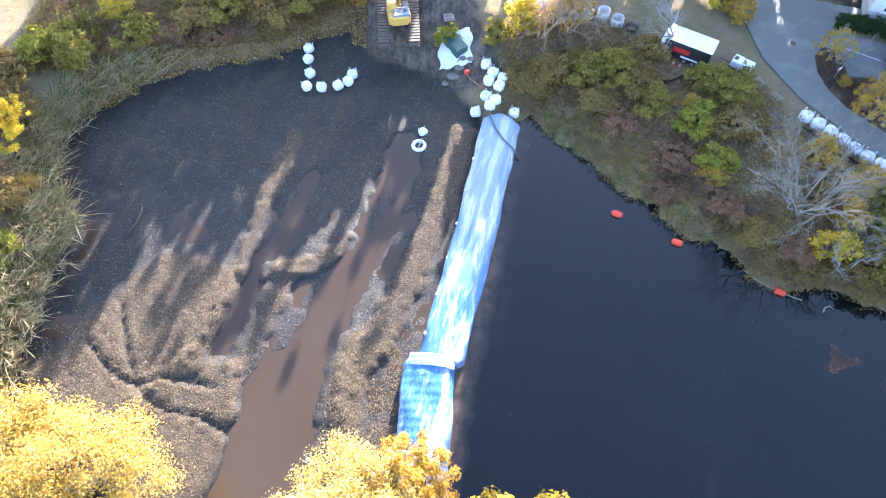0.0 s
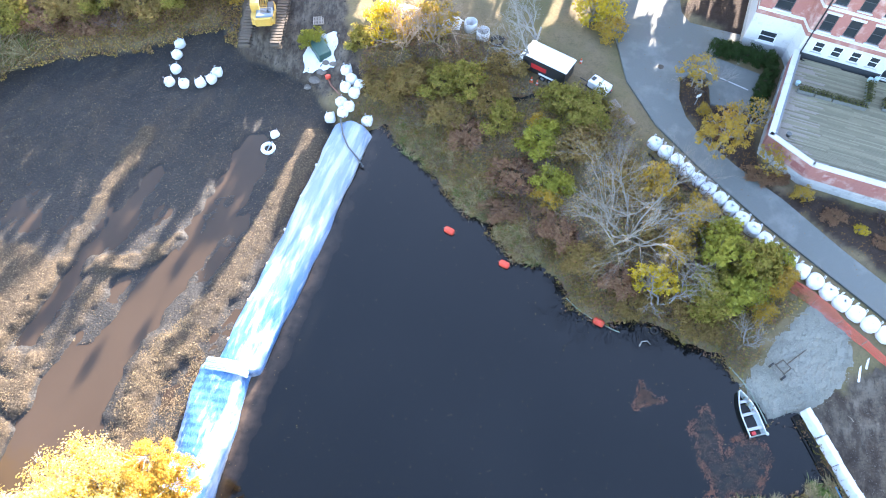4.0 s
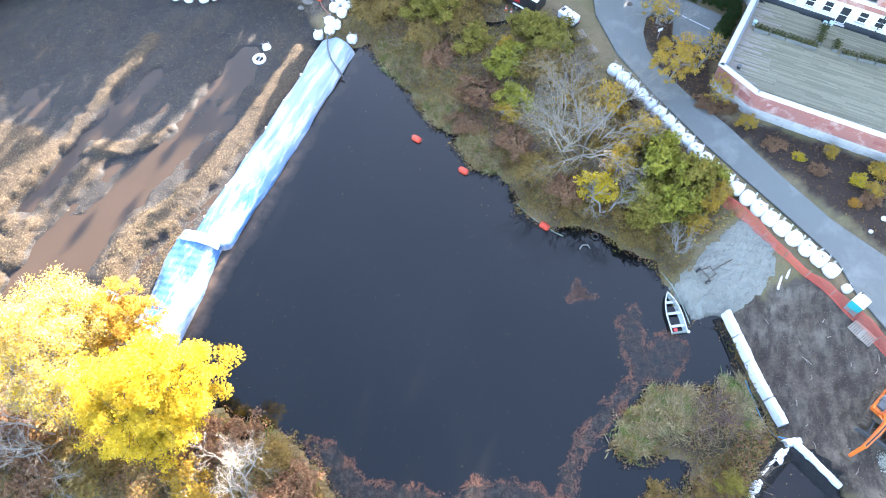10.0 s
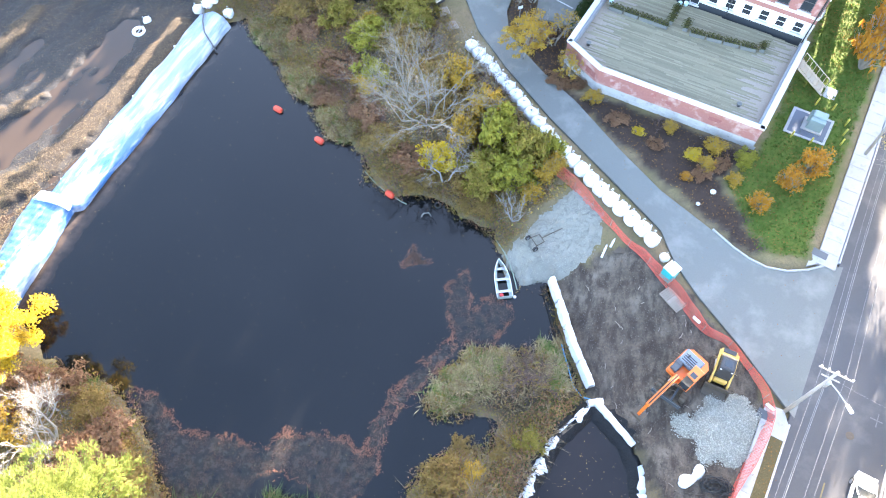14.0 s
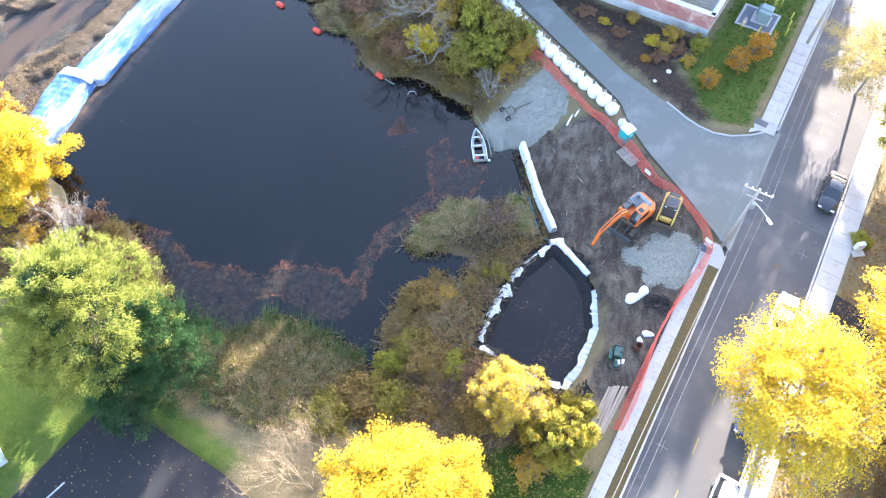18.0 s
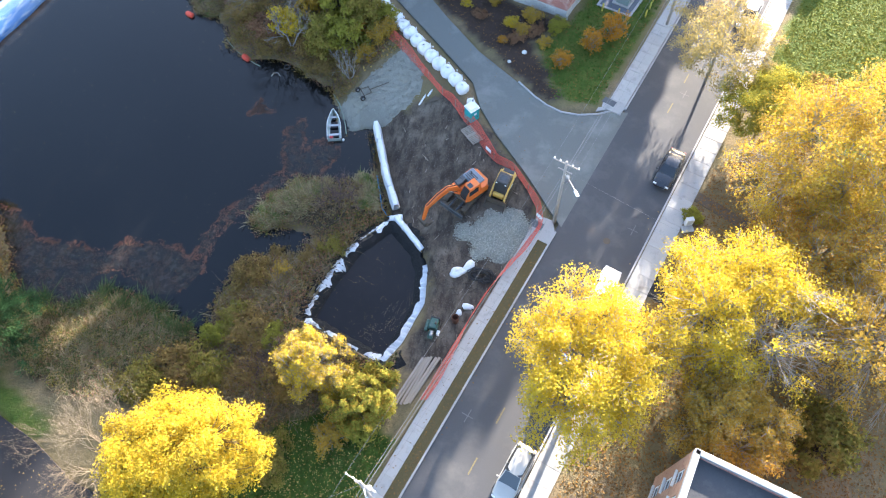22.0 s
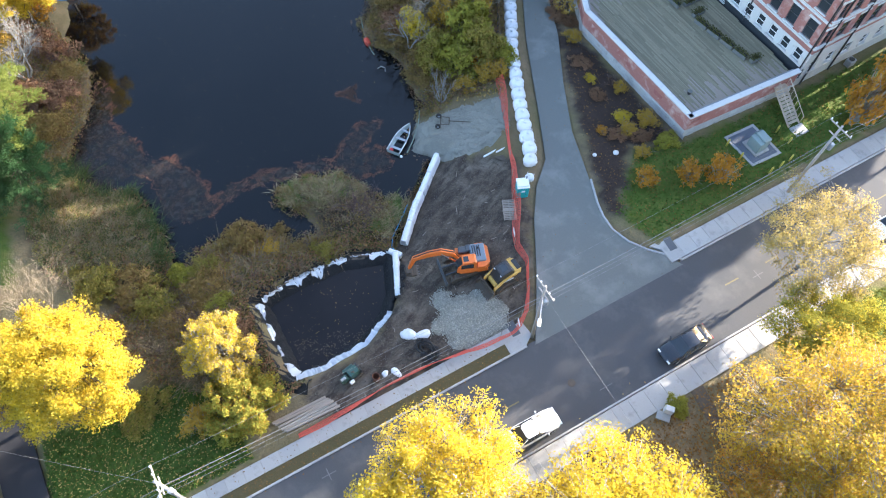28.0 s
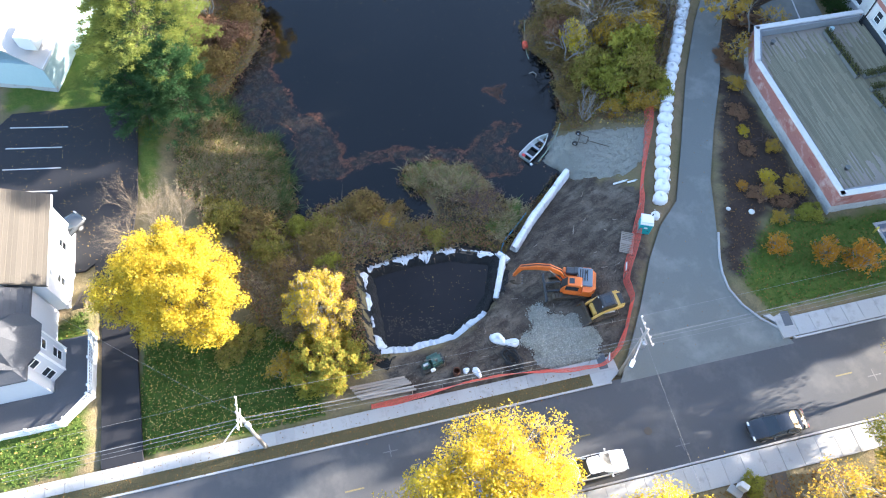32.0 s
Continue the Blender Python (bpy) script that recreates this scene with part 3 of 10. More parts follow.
def lie(x, y):
    """Height of the land, and the share of mud in it."""
    x, y = np.asarray(x, float), np.asarray(y, float)
    wob = 0.5 * waves(x, y, 5.0, 3, 3)
    dp, db, dt = inside_distance(x, y, POND) + wob, inside_distance(x, y, BASIN) + wob * 0.8, inside_distance(x, y, PIT)
    off = np.minimum(dp, db)
    o = (x - KERB0[0]) * V[0] + (y - KERB0[1]) * V[1]
    bank = 0.15 + (STREET_Z - 0.25) * step01(off, 0.0, 13.0) + 0.9 * step01(off, 0, 3)
    bank = np.minimum(bank, STREET_Z + 0.1)
    bank = bank + 0.12 * waves(x, y, 7.0, 5) * step01(off, 0, 3) * step01(-o, 2.5, 6)
    south = step01(-y, -2.0, 10.0) * step01(40 - x, 0, 8)          # the lower west yard
    bank = bank - 0.55 * south * step01(off, 2, 9)
    h = bank
    # bed of the drained half
    bed = -0.62 + 0.09 * waves(x, y, 9.0, 11, 5) + 0.03 * waves(x, y, 1.6, 12, 3)
    fl, fa = x * 0.94 - y * 0.34, (x * 0.34 + y * 0.94) * 0.22
    bed = bed + 0.07 * waves(fl, fa, 2.2, 14, 4)          # rills along the old flow
    bed = bed + 0.13 * step01(y, 35.0, 43.0)
    for line, half, up in BED:
        d = line_distance(x, y, line) + 0.35 * waves(x, y, 3.0, int(abs(up) * 100) + len(line), 3)
        bed = bed + up * (1 - step01(d, half * 0.7, half * 1.1)) * (1 + 0.22 * waves(x, y, 1.1, 21, 3))
    for line in CRACKS:
        bed = bed - 0.28 * (1 - step01(line_distance(x, y, line) + 0.12 * waves(x, y, 1.2, 31, 2), 0.08, 0.36))
    mud = 1 - step01(db, -0.4, 0.5)
    h = h * (1 - mud) + bed * mud
    deep = 1 - step01(dp, -1.2, 0.2)
    h = h * (1 - deep) + (-1.4) * deep
    hole = 1 - step01(dt, -0.5, 0.9)
    h = h * (1 - hole) + (-0.4) * hole
    rise = step01(x, 34.0, 52.0)
    for poly, top in ((DRIVE, STREET_Z), (LOT, LOT_Z), (SIDE_DRIVE, LOT_Z + (STREET_Z - LOT_Z) * rise)):
        low = 1 - step01(inside_distance(x, y, poly), 0.1, 0.9)
        h = h + (np.minimum(h, top - 0.22) - h) * low
    across = 1 - step01(np.abs(o - 3.9), 5.4, 6.2)
    h = h + (np.minimum(h, STREET_Z - 0.3) - h) * across
    return h, mud


def ground_z(x, y):
    """Height of the land, read off the ground's own mesh."""
    i = min(max(int(np.searchsorted(xs, x)) - 1, 0), len(xs) - 2)
    j = min(max(int(np.searchsorted(ys, y)) - 1, 0), len(ys) - 2)
    u, v = (x - xs[i]) / (xs[i + 1] - xs[i]), (y - ys[j]) / (ys[j + 1] - ys[j])
    return float((gz[i, j] * (1 - u) + gz[i + 1, j] * u) * (1 - v) + (gz[i, j + 1] * (1 - u) + gz[i + 1, j + 1] * u) * v)


def ground_many(x, y):
    """The same for arrays."""
    i = np.clip(np.searchsorted(xs, x) - 1, 0, len(xs) - 2)
    j = np.clip(np.searchsorted(ys, y) - 1, 0, len(ys) - 2)
    u, v = (x - xs[i]) / (xs[i + 1] - xs[i]), (y - ys[j]) / (ys[j + 1] - ys[j])
    return (gz[i, j] * (1 - u) + gz[i + 1, j] * u) * (1 - v) + (gz[i, j + 1] * (1 - u) + gz[i + 1, j + 1] * u) * v


LAWNS = [[(45.0, -21.8), (49.0, -12.2), (52.5, -10.5), (58.5, -11.5), (53.4, -26.2)], [(39.0, -24.8), (52.2, -29.4), (44, -60), (20, -55), (40.0, -30.0)],
         [(66.5, 25.6), (70.8, 25.6), (79.5, 50.0), (84.5, 66.0), (78.5, 68.0), (72.3, 51.0), (67.5, 38.0), (63.8, 33.0)], [(19.5, -13.0), (21.0, -11.0), (31.0, -16.0), (29.8, -17.6)],
         [(5, -22), (12.5, -25), (19.5, -12.8), (14, -8), (5, -12)], [(86.0, 28.6), (96.0, 56.6), (103.0, 76.0), (140.0, 90.0), (130.0, 20.0), (100.0, 22.0)]]
SOIL = [[(49.0, 20.6), (52.4, 23.0), (55.5, 24.5), (58.2, 22.6), (62.0, 18.6), (65.5, 14.5), (67.0, 11.0), (61.5, -4.8), (57.5, -6.0), (58.6, 1.5), (56.6, 6.5), (53.4, 9.6), (50.8, 15.2)],
        [(45.5, 43.0), (49.5, 41.0), (51.5, 41.0), (66.4, 37.0), (63.0, 33.0), (67.0, 26.0), (66.0, 25.2), (53.5, 35.6), (47.0, 41.9)],
        [(39.8, 51.5), (40.0, 54.4), (41.5, 56.0), (43.2, 55.2), (43.2, 51.4), (47.7, 51.0), (46.8, 45.2), (48.4, 42.0), (45.0, 43.4), (41.6, 47.0)], [(41.2, 64.6), (47.5, 61.0), (52, 66), (44, 72)],
        [(-11.5, 64), (-9.5, 57.5), (-3, 54.5), (2.5, 51.5), (7, 53.4), (4.5, 58.0), (2.5, 68), (-9, 70)]]

SOUTH_REEDS = [(20.6, -5.2), (22.8, -5.6), (26.2, -5.0), (28.9, -2.7), (31.0, -3.2), (34.0, -3.8), (36.4, -4.6), (38.0, -5.6), (38.8, -8.6), (36.0, -12.4), (31.0, -13.4), (25.6, -11.6), (22.0, -9.0)]
BANK_ISLE = [(40.6, 9.6), (43.0, 12.2), (46.0, 12.6), (49.4, 13.0), (52.0, 10.2), (50.0, 8.4), (46.6, 7.4), (43.0, 8.0), (41.0, 7.0)]

xs = np.unique(np.concatenate([np.array([-1500, -700, -350, -200, -130, -100, -80, -65, -56, -50]), np.arange(-42, 6, 0.36), np.arange(6, 112, 0.55), np.array([-46, -44]), np.array([114, 120, 130, 145, 170, 220, 350, 700, 1500])]))
ys = np.unique(np.concatenate([np.array([-1500, -700, -350, -200, -130, -95, -75, -62, -54, -48]), np.arange(-44, 4, 0.55), np.arange(4, 62, 0.36), np.arange(62, 76, 0.55), np.array([78, 82, 90, 100, 120, 150, 220, 350, 700, 1500])]))
gx, gy = np.meshgrid(xs, ys, indexing="ij")
gz, gmud = lie(gx, gy)
nx, ny = gx.shape
me = bpy.data.meshes.new("ground")
idx = np.arange(nx * ny).reshape(nx, ny)
q = np.stack([idx[:-1, :-1], idx[1:, :-1], idx[1:, 1:], idx[:-1, 1:]], -1).reshape(-1, 4)
me.vertices.add(nx * ny), me.loops.add(len(q) * 4), me.polygons.add(len(q))
me.vertices.foreach_set("co", np.stack([gx, gy, gz], -1).astype(np.float32).ravel())
me.loops.foreach_set("vertex_index", q.astype(np.int32).ravel())
me.polygons.foreach_set("loop_start", np.arange(0, len(q) * 4, 4, dtype=np.int32))
me.polygons.foreach_set("use_smooth", np.ones(len(q), bool))
me.update(calc_edges=True)
lawn, soil = np.zeros(gx.shape), np.zeros(gx.shape)
for poly in LAWNS:
    lawn = np.maximum(lawn, 1 - step01(inside_distance(gx, gy, poly) + 0.5 * waves(gx, gy, 2.5, 41, 3), -0.4, 0.5))
for poly in SOIL:
    soil = np.maximum(soil, 1 - step01(inside_distance(gx, gy, poly) + 0.6 * waves(gx, gy, 3.0, 42, 3), -0.4, 0.6))
for poly in (SOUTH_REEDS, BANK_ISLE):
    gmud = np.maximum(gmud, 0.9 * (1 - step01(inside_distance(gx, gy, poly) + 0.5 * waves(gx, gy, 2.5, 44, 3), -0.5, 0.6)))
mulch = np.zeros(gx.shape)
for poly in SOIL[1:4]:
    mulch = np.maximum(mulch, 1 - step01(inside_distance(gx, gy, poly) + 0.4 * waves(gx, gy, 3.0, 43, 3), -0.3, 0.5))
zone = me.color_attributes.new("zone", "FLOAT_COLOR", "POINT")
zone.data.foreach_set("color", np.stack([lawn, soil, gmud, mulch], -1).astype(np.float32).ravel())


def ground_mat():
    """Lawn, bare soil, mud and leaf-strewn scrub floor, by the zones of the plan."""
    m = bpy.data.materials.new("earth")
    nt, n, l = nodes_of(m)
    p = n["Principled BSDF"]
    at = n.new("ShaderNodeAttribute")
    at.attribute_name = "zone"
    sep = n.new("ShaderNodeSeparateColor")
    l.new(at.outputs["Color"], sep.inputs[0])
    fine, mid, big = noise_fac(nt, 5.0, 6, 0.3, 0.7, 0.7), noise_fac(nt, 1.1, 4), noise_fac(nt, 0.17, 3)
    floor = mix(nt, mid, (0.175, 0.130, 0.085), (0.105, 0.086, 0.052))
    floor = mix(nt, fine, floor, (0.23, 0.165, 0.09))
    floor = mix(nt, maths(nt, "MULTIPLY", big, 0.6), floor, (0.115, 0.11, 0.045))
    grass = mix(nt, mid, (0.075, 0.120, 0.018), (0.115, 0.135, 0.026))
    grass = mix(nt, maths(nt, "MULTIPLY", fine, 0.6), grass, (0.042, 0.066, 0.012))
    tc = n.new("ShaderNodeNewGeometry")
    mp = n.new("ShaderNodeMapping")
    mp.inputs["Rotation"].default_value[2] = radians(28)
    mp.inputs["Scale"].default_value = (1.5, 0.6, 1.0)
    l.new(tc.outputs["Position"], mp.inputs["Vector"])
    tn = n.new("ShaderNodeTexNoise")
    tn.inputs["Scale"].default_value, tn.inputs["Detail"].default_value, tn.inputs["Roughness"].default_value = 0.9, 6, 0.65
    l.new(mp.outputs[0], tn.inputs["Vector"])
    ruts = n.new("ShaderNodeMapRange")
    ruts.inputs["From Min"].default_value, ruts.inputs["From Max"].default_value = 0.43, 0.60
    l.new(tn.outputs["Fac"], ruts.inputs["Value"])
    dirt = mix(nt, mid, (0.088, 0.066, 0.048), (0.145, 0.116, 0.086))
    dirt = mix(nt, maths(nt, "MULTIPLY", fine, 0.7), dirt, (0.034, 0.028, 0.025))
    dirt = mix(nt, maths(nt, "MULTIPLY", noise_fac(nt, 0.33, 4, 0.45, 0.65), 0.6), dirt, (0.185, 0.158, 0.122))
    dirt = mix(nt, maths(nt, "MULTIPLY", ruts.outputs[0], 0.8), dirt, (0.036, 0.027, 0.022))
    bark = mix(nt, mid, (0.040, 0.027, 0.021), (0.026, 0.018, 0.015))
    bark = mix(nt, maths(nt, "MULTIPLY", fine, 0.5), bark, (0.070, 0.048, 0.036))
    dirt = mix(nt, at.outputs["Alpha"], dirt, bark)
    geo = n.new("ShaderNodeNewGeometry")
    xyz = n.new("ShaderNodeSeparateXYZ")
    l.new(geo.outputs["Position"], xyz.inputs[0])
    dry = maths(nt, "MULTIPLY_ADD", fine, 0.25)
    dry.node.inputs[2].default_value = -0.12
    dry = maths(nt, "ADD", dry, xyz.outputs["Z"])
    rr = n.new("ShaderNodeMapRange")
    rr.inputs["From Min"].default_value, rr.inputs["From Max"].default_value = -0.50, -0.26
    l.new(dry, rr.inputs["Value"])
    wet = mix(nt, fine, (0.013, 0.014, 0.015), (0.030, 0.028, 0.026))
    wet = mix(nt, noise_fac(nt, 8.0, 6, 0.55, 0.66, 0.8), wet, (0.095, 0.080, 0.060))
    wet = mix(nt, maths(nt, "MULTIPLY", noise_fac(nt, 0.12, 3, 0.4, 0.62), 0.6), wet, (0.014, 0.014, 0.015))
    crust = mix(nt, fine, (0.076, 0.056, 0.036), (0.034, 0.027, 0.020))
    crust = mix(nt, noise_fac(nt, 6.0, 6, 0.52, 0.62, 0.8), crust, (0.155, 0.120, 0.078))
    crust = mix(nt, noise_fac(nt, 2.8, 6, 0.53, 0.64, 0.75), crust, (0.032, 0.027, 0.022))
    mudc = mix(nt, rr.outputs[0], wet, crust)
    c = mix(nt, sep.outputs["Red"], floor, grass)
    c = mix(nt, sep.outputs["Green"], c, dirt)
    c = mix(nt, sep.outputs["Blue"], c, mudc)
    l.new(c, p.inputs["Base Color"])
    rough = maths(nt, "MULTIPLY", sep.outputs["Blue"], maths(nt, "SUBTRACT", 1.0, rr.outputs[0]))
    r2 = maths(nt, "MULTIPLY_ADD", rough, -0.45)
    p.inputs["Specular IOR Level"].default_value = 0.18
    r2.node.inputs[2].default_value = 0.95
    l.new(r2, p.inputs["Roughness"])
    bumped(nt, fine, 0.7, 0.07)
    return m


me.materials.append(ground_mat())
ground = tagged(new("ground", me), "leaf-strewn earth, lawn and mud sloping to the pond", "ground", kind="structure")


def sheet(name, poly, z, material, label):
    """A flat water face with the outline poly."""
    return structure(name, Geo().add([(x, y, z) for x, y in poly], [tuple(range(len(poly)))]), material, label, "water")


def grown(poly, d):
    """The outline moved outwards by about d."""
    cx, cy = np.mean(poly, axis=0)
    out, n = [], len(poly)
    area = sum(poly[i][0] * poly[(i + 1) % n][1] - poly[(i + 1) % n][0] * poly[i][1] for i in range(n))
    s = 1 if area > 0 else -1
    for i in range(n):
        a, b = np.array(poly[i - 1]), np.array(poly[(i + 1) % n])
        e = (b - a) / np.linalg.norm(b - a)
        out.append((poly[i][0] + s * e[1] * d, poly[i][1] - s * e[0] * d))
    return out


WEEDS = [[(13.6, 3.5), (15.8, 3.9), (19.5, 1.2), (24.1, 1.4), (26.2, 0.9), (28.2, 2.8), (32.9, 3.1), (34.8, 2.1), (36.1, 2.7), (36.5, 0.9), (34.9, -1.8), (32.8, -2.2), (29.2, -0.5), (26.9, -1.2), (26.4, -3.4), (29.6, -5.7), (25.0, -6.6), (21.1, -6.2), (18.1, -2.5), (16.4, 0.0)],
         [(34.8, 2.1), (36.1, 2.7), (36.4, 5.0), (38.2, 8.2), (40.2, 11.4), (41.4, 13.0), (40.6, 13.4), (38.8, 11.4), (36.8, 8.6), (35.4, 5.0)],
         [(39.3, 19.0), (40.8, 20.7), (41.5, 18.1), (41.5, 16.4), (43.9, 18.5), (45.9, 16.6), (44.3, 13.7), (41.0, 13.1), (39.6, 15.7)], [(34.6, 19.9), (35.2, 22.2), (36.8, 20.7)]]
DAM_LINE = [(6.35, 48.0), (3.0, 33.2), (-0.3, 20.2), (-1.8, 11.0), (-2.6, 4.5)]


def pond_sheet(outline, step, z):
    """The pond's face as a fine sheet whose zones say where weed and silt lie under it."""
    ax, ay = np.arange(-4.0, 54.5, step), np.arange(-12.5, 54.0, step)
    X, Y = np.meshgrid(ax, ay, indexing="ij")
    keep = inside_distance(X, Y, outline) < step * 0.5
    weed = np.zeros(X.shape)
    for k, poly in enumerate(WEEDS):
        weed = np.maximum(weed, (0.85, 0.9, 0.55, 0.6)[k] * (1 - step01(inside_distance(X, Y, poly) + 0.5 * waves(X, Y, 2.2, 500 + k, 3), -0.35, 0.25)))
    silt = (1 - step01(line_distance(X, Y, DAM_LINE) + 0.35 * waves(X, Y, 4.0, 510, 3), 2.0, 4.0)) * (0.35 + 0.65 * step01(40 - Y, 0, 14))
    ids = np.arange(X.size).reshape(X.shape)
    full = keep[:-1, :-1] & keep[1:, :-1] & keep[1:, 1:] & keep[:-1, 1:]
    f = np.stack([ids[:-1, :-1], ids[1:, :-1], ids[1:, 1:], ids[:-1, 1:]], -1)[full]
    used, inv = np.unique(f, return_inverse=True)
    me = bpy.data.meshes.new("pond_water")
    me.from_pydata(np.stack([X.ravel()[used], Y.ravel()[used], np.full(len(used), z)], -1).tolist(), [], inv.reshape(-1, 4).tolist())
    bed = me.color_attributes.new("bed", "FLOAT_COLOR", "POINT")
    bed.data.foreach_set("color", np.stack([weed.ravel()[used], silt.ravel()[used], np.zeros(len(used)), np.ones(len(used))], -1).astype(np.float32).ravel())
    me.materials.append(WATER)
    return tagged(new("pond_water", me), "dark still pond water with weed beds under its face", "water", kind="structure")


pond_sheet([(6.2, 47.6), (7.0, 53.0), (24, 43), (48, 32), (53, 12), (50, -8), (30, -12), (6, -8), (-2.5, 4.5), (-1.6, 12.0), (-0.9, 20), (3.0, 33.2)], 0.4, 0.0)
sheet("silty_water", [(5.2, 47.0), (2, 58), (-10, 66), (-45, 56), (-44, 30), (-45, 0), (-3.0, 4), (-2.4, 20), (1.6, 33)], -0.66, BROWN_WATER, "shallow brown silty water standing on the drained bed")
sheet("pit_water", grown(PIT, 0.5), 1.02, PIT_WATER, "black water in the lined pit with floating leaves")
WORN_MARK = mat("worn_white_marks", (0.30, 0.30, 0.30), (0.10, 0.10, 0.10), 0.85, 9, 1.5, bump=0.1)

# ---- street, pavements, drives ----
def strip(s0, s1, o0, o1, z0, z1):
    return Geo().prism([street(s0, o0), street(s1, o0), street(s1, o1), street(s0, o1)], z0, z1)


ROAD_W = 7.7
WALK_Z = STREET_Z + 0.13
structure("road", strip(-400, 400, 0.0, ROAD_W, STREET_Z - 0.4, STREET_Z), ASPHALT, "grey asphalt street with worn centre markings", "road")
structure("drive", Geo().prism(DRIVE, STREET_Z - 0.4, STREET_Z + 0.012), WORN_ASPHALT, "worn pale grey asphalt drive joining the street", "road")
structure("parking_lot", Geo().prism(LOT, LOT_Z - 0.4, LOT_Z), LOT_ASPHALT, "black asphalt parking lot with white bay lines", "parking lot")
g = Geo()
n_top = len(SIDE_DRIVE)
zs = [LOT_Z + 0.006 + (STREET_Z + 0.12 - LOT_Z) * float(step01(np.array(x), 36.0, 52.0)) for x, y in SIDE_DRIVE]
g.add([(x, y, z) for (x, y), z in zip(SIDE_DRIVE, zs)] + [(x, y, 2.3) for x, y in SIDE_DRIVE],
      [(0, 1, 5, 6), (1, 2, 4, 5), (2, 3, 4)] + [(i, n_top + i, n_top + (i + 1) % n_top, (i + 1) % n_top) for i in range(n_top)])
structure("side_drive", g, LOT_ASPHALT, "narrow black asphalt driveway beside the lawn", "road")


def pavement(name, s0, s1, o0, o1, length, label, skip=()):
    """A walk of separate concrete slabs on one bed."""
    bed = structure(name, strip(s0, s1, o0 + 0.02, o1 - 0.02, STREET_Z - 0.3, WALK_Z - 0.03), MORTAR, label, "pavement")
    n = int(round((s1 - s0) / length))
    d = (s1 - s0) / n
    slab = Geo().box((0, 0, 0), (o1 - o0 - 0.03, d - 0.035, 0.10), 0, None, 0.012).mesh("slab", CONCRETE)
    ang = math.degrees(math.atan2(V[1], V[0]))
    for i in range(n):
        s = s0 + (i + 0.5) * d
        if any(a < s < b for a, b in skip):
            continue
        x, y = street(s, (o0 + o1) / 2)
        ob = part("slab", slab, CONCRETE, bed)
        ob.matrix_basis = pose(x, y, WALK_Z - 0.05 + random.uniform(-0.006, 0.006), random.uniform(-0.25, 0.25), random.uniform(-0.3, 0.3), ang)
    return bed


pavement("pavement_west", -62.0, 0.6, -2.05, -0.92, 1.5, "pale concrete pavement strewn with yellow leaves")
pavement("pavement_north", 15.6, 62.0, -2.0, -0.22, 1.55, "pale concrete pavement along the lawn")
pavement("pavement_east", -48.0, 62.0, ROAD_W + 0.22, ROAD_W + 2.25, 1.6, "sunlit concrete pavement on the far side of the street")


def kerb_run(name, s0, s1, o, label, w=0.16):
    base = structure(name, strip(s0, s1, o + 0.02, o + w - 0.02, STREET_Z - 0.3, STREET_Z + 0.10), MORTAR, label, "kerb")
    n = int((s1 - s0) / 2.4)
    d = (s1 - s0) / n
    me = Geo().box((0, 0, 0), (w, d - 0.02, 0.42), 0, None, 0.015).mesh("kerb_stone", KERB)
    ang = math.degrees(math.atan2(V[1], V[0]))
    for i in range(n):
        x, y = street(s0 + (i + 0.5) * d, o + w / 2)
        part("kerb_stone", me, KERB, base).matrix_basis = pose(x, y, STREET_Z - 0.07, 0, 0, ang)


kerb_run("kerb_west", -62.0, 0.0, 0.06, "pale granite kerb beside the leafy verge")
kerb_run("kerb_north", 16.6, 62.0, -0.16, "pale granite kerb")
kerb_run("kerb_east", -48.0, 62.0, ROAD_W, "pale granite kerb in sunlight")
structure("verge", strip(-62.0, -1.6, -0.93, 0.062, STREET_Z - 0.3, WALK_Z - 0.02), mat("verge_turf", (0.060, 0.066, 0.020), (0.095, 0.072, 0.032), 0.95, 7, 0.8, bump=0.9, dirt=(0.13, 0.092, 0.04)), "narrow grass verge covered with brown leaves", "verge")
# the rounded kerb where the drive meets the street
bend = [(62.6, 27.3), (64.6, 25.6), (65.9, 24.75), (67.4, 24.15), (69.2, 24.1), (71.0, 24.55), (72.4, 25.2), street(16.7, -0.08)]
structure("kerb_bend", Geo().tube([(x, y, STREET_Z + 0.03) for x, y in bend], 0.11, 6), KERB, "rounded pale granite kerb at the mouth of the drive", "kerb")
structure("corner_apron", Geo().prism([(70.9, 24.9), (72.2, 25.45), street(16.7, -0.2), street(17.0, -2.0), (71.3, 26.1)], STREET_Z - 0.2, STREET_Z + 0.09), CONCRETE, "concrete corner ramp of the pavement", "pavement")
RAMP = mat("dark_tactile_mat", (0.12, 0.13, 0.14), (0.09, 0.095, 0.10), 0.8, 30, 1, bump=0.5)
for x, y, a, nm in ((72.15, 26.35, -24, "north"), (66.75, 10.35, -20, "west")):
    structure("tactile_ramp_" + nm, Geo().box((x, y, WALK_Z + 0.012), (1.35, 0.75, 0.03), a, None, 0.01), RAMP, "dark tactile paving mat at the crossing", "tactile paving")
structure("corner_pad_west", Geo().prism([street(-1.6, -0.94), street(0.75, -2.0), street(0.9, -0.6), street(-0.1, 0.06), street(-1.6, 0.06)], STREET_Z - 0.2, WALK_Z - 0.012), CONCRETE, "concrete corner of the pavement by the pole", "pavement")

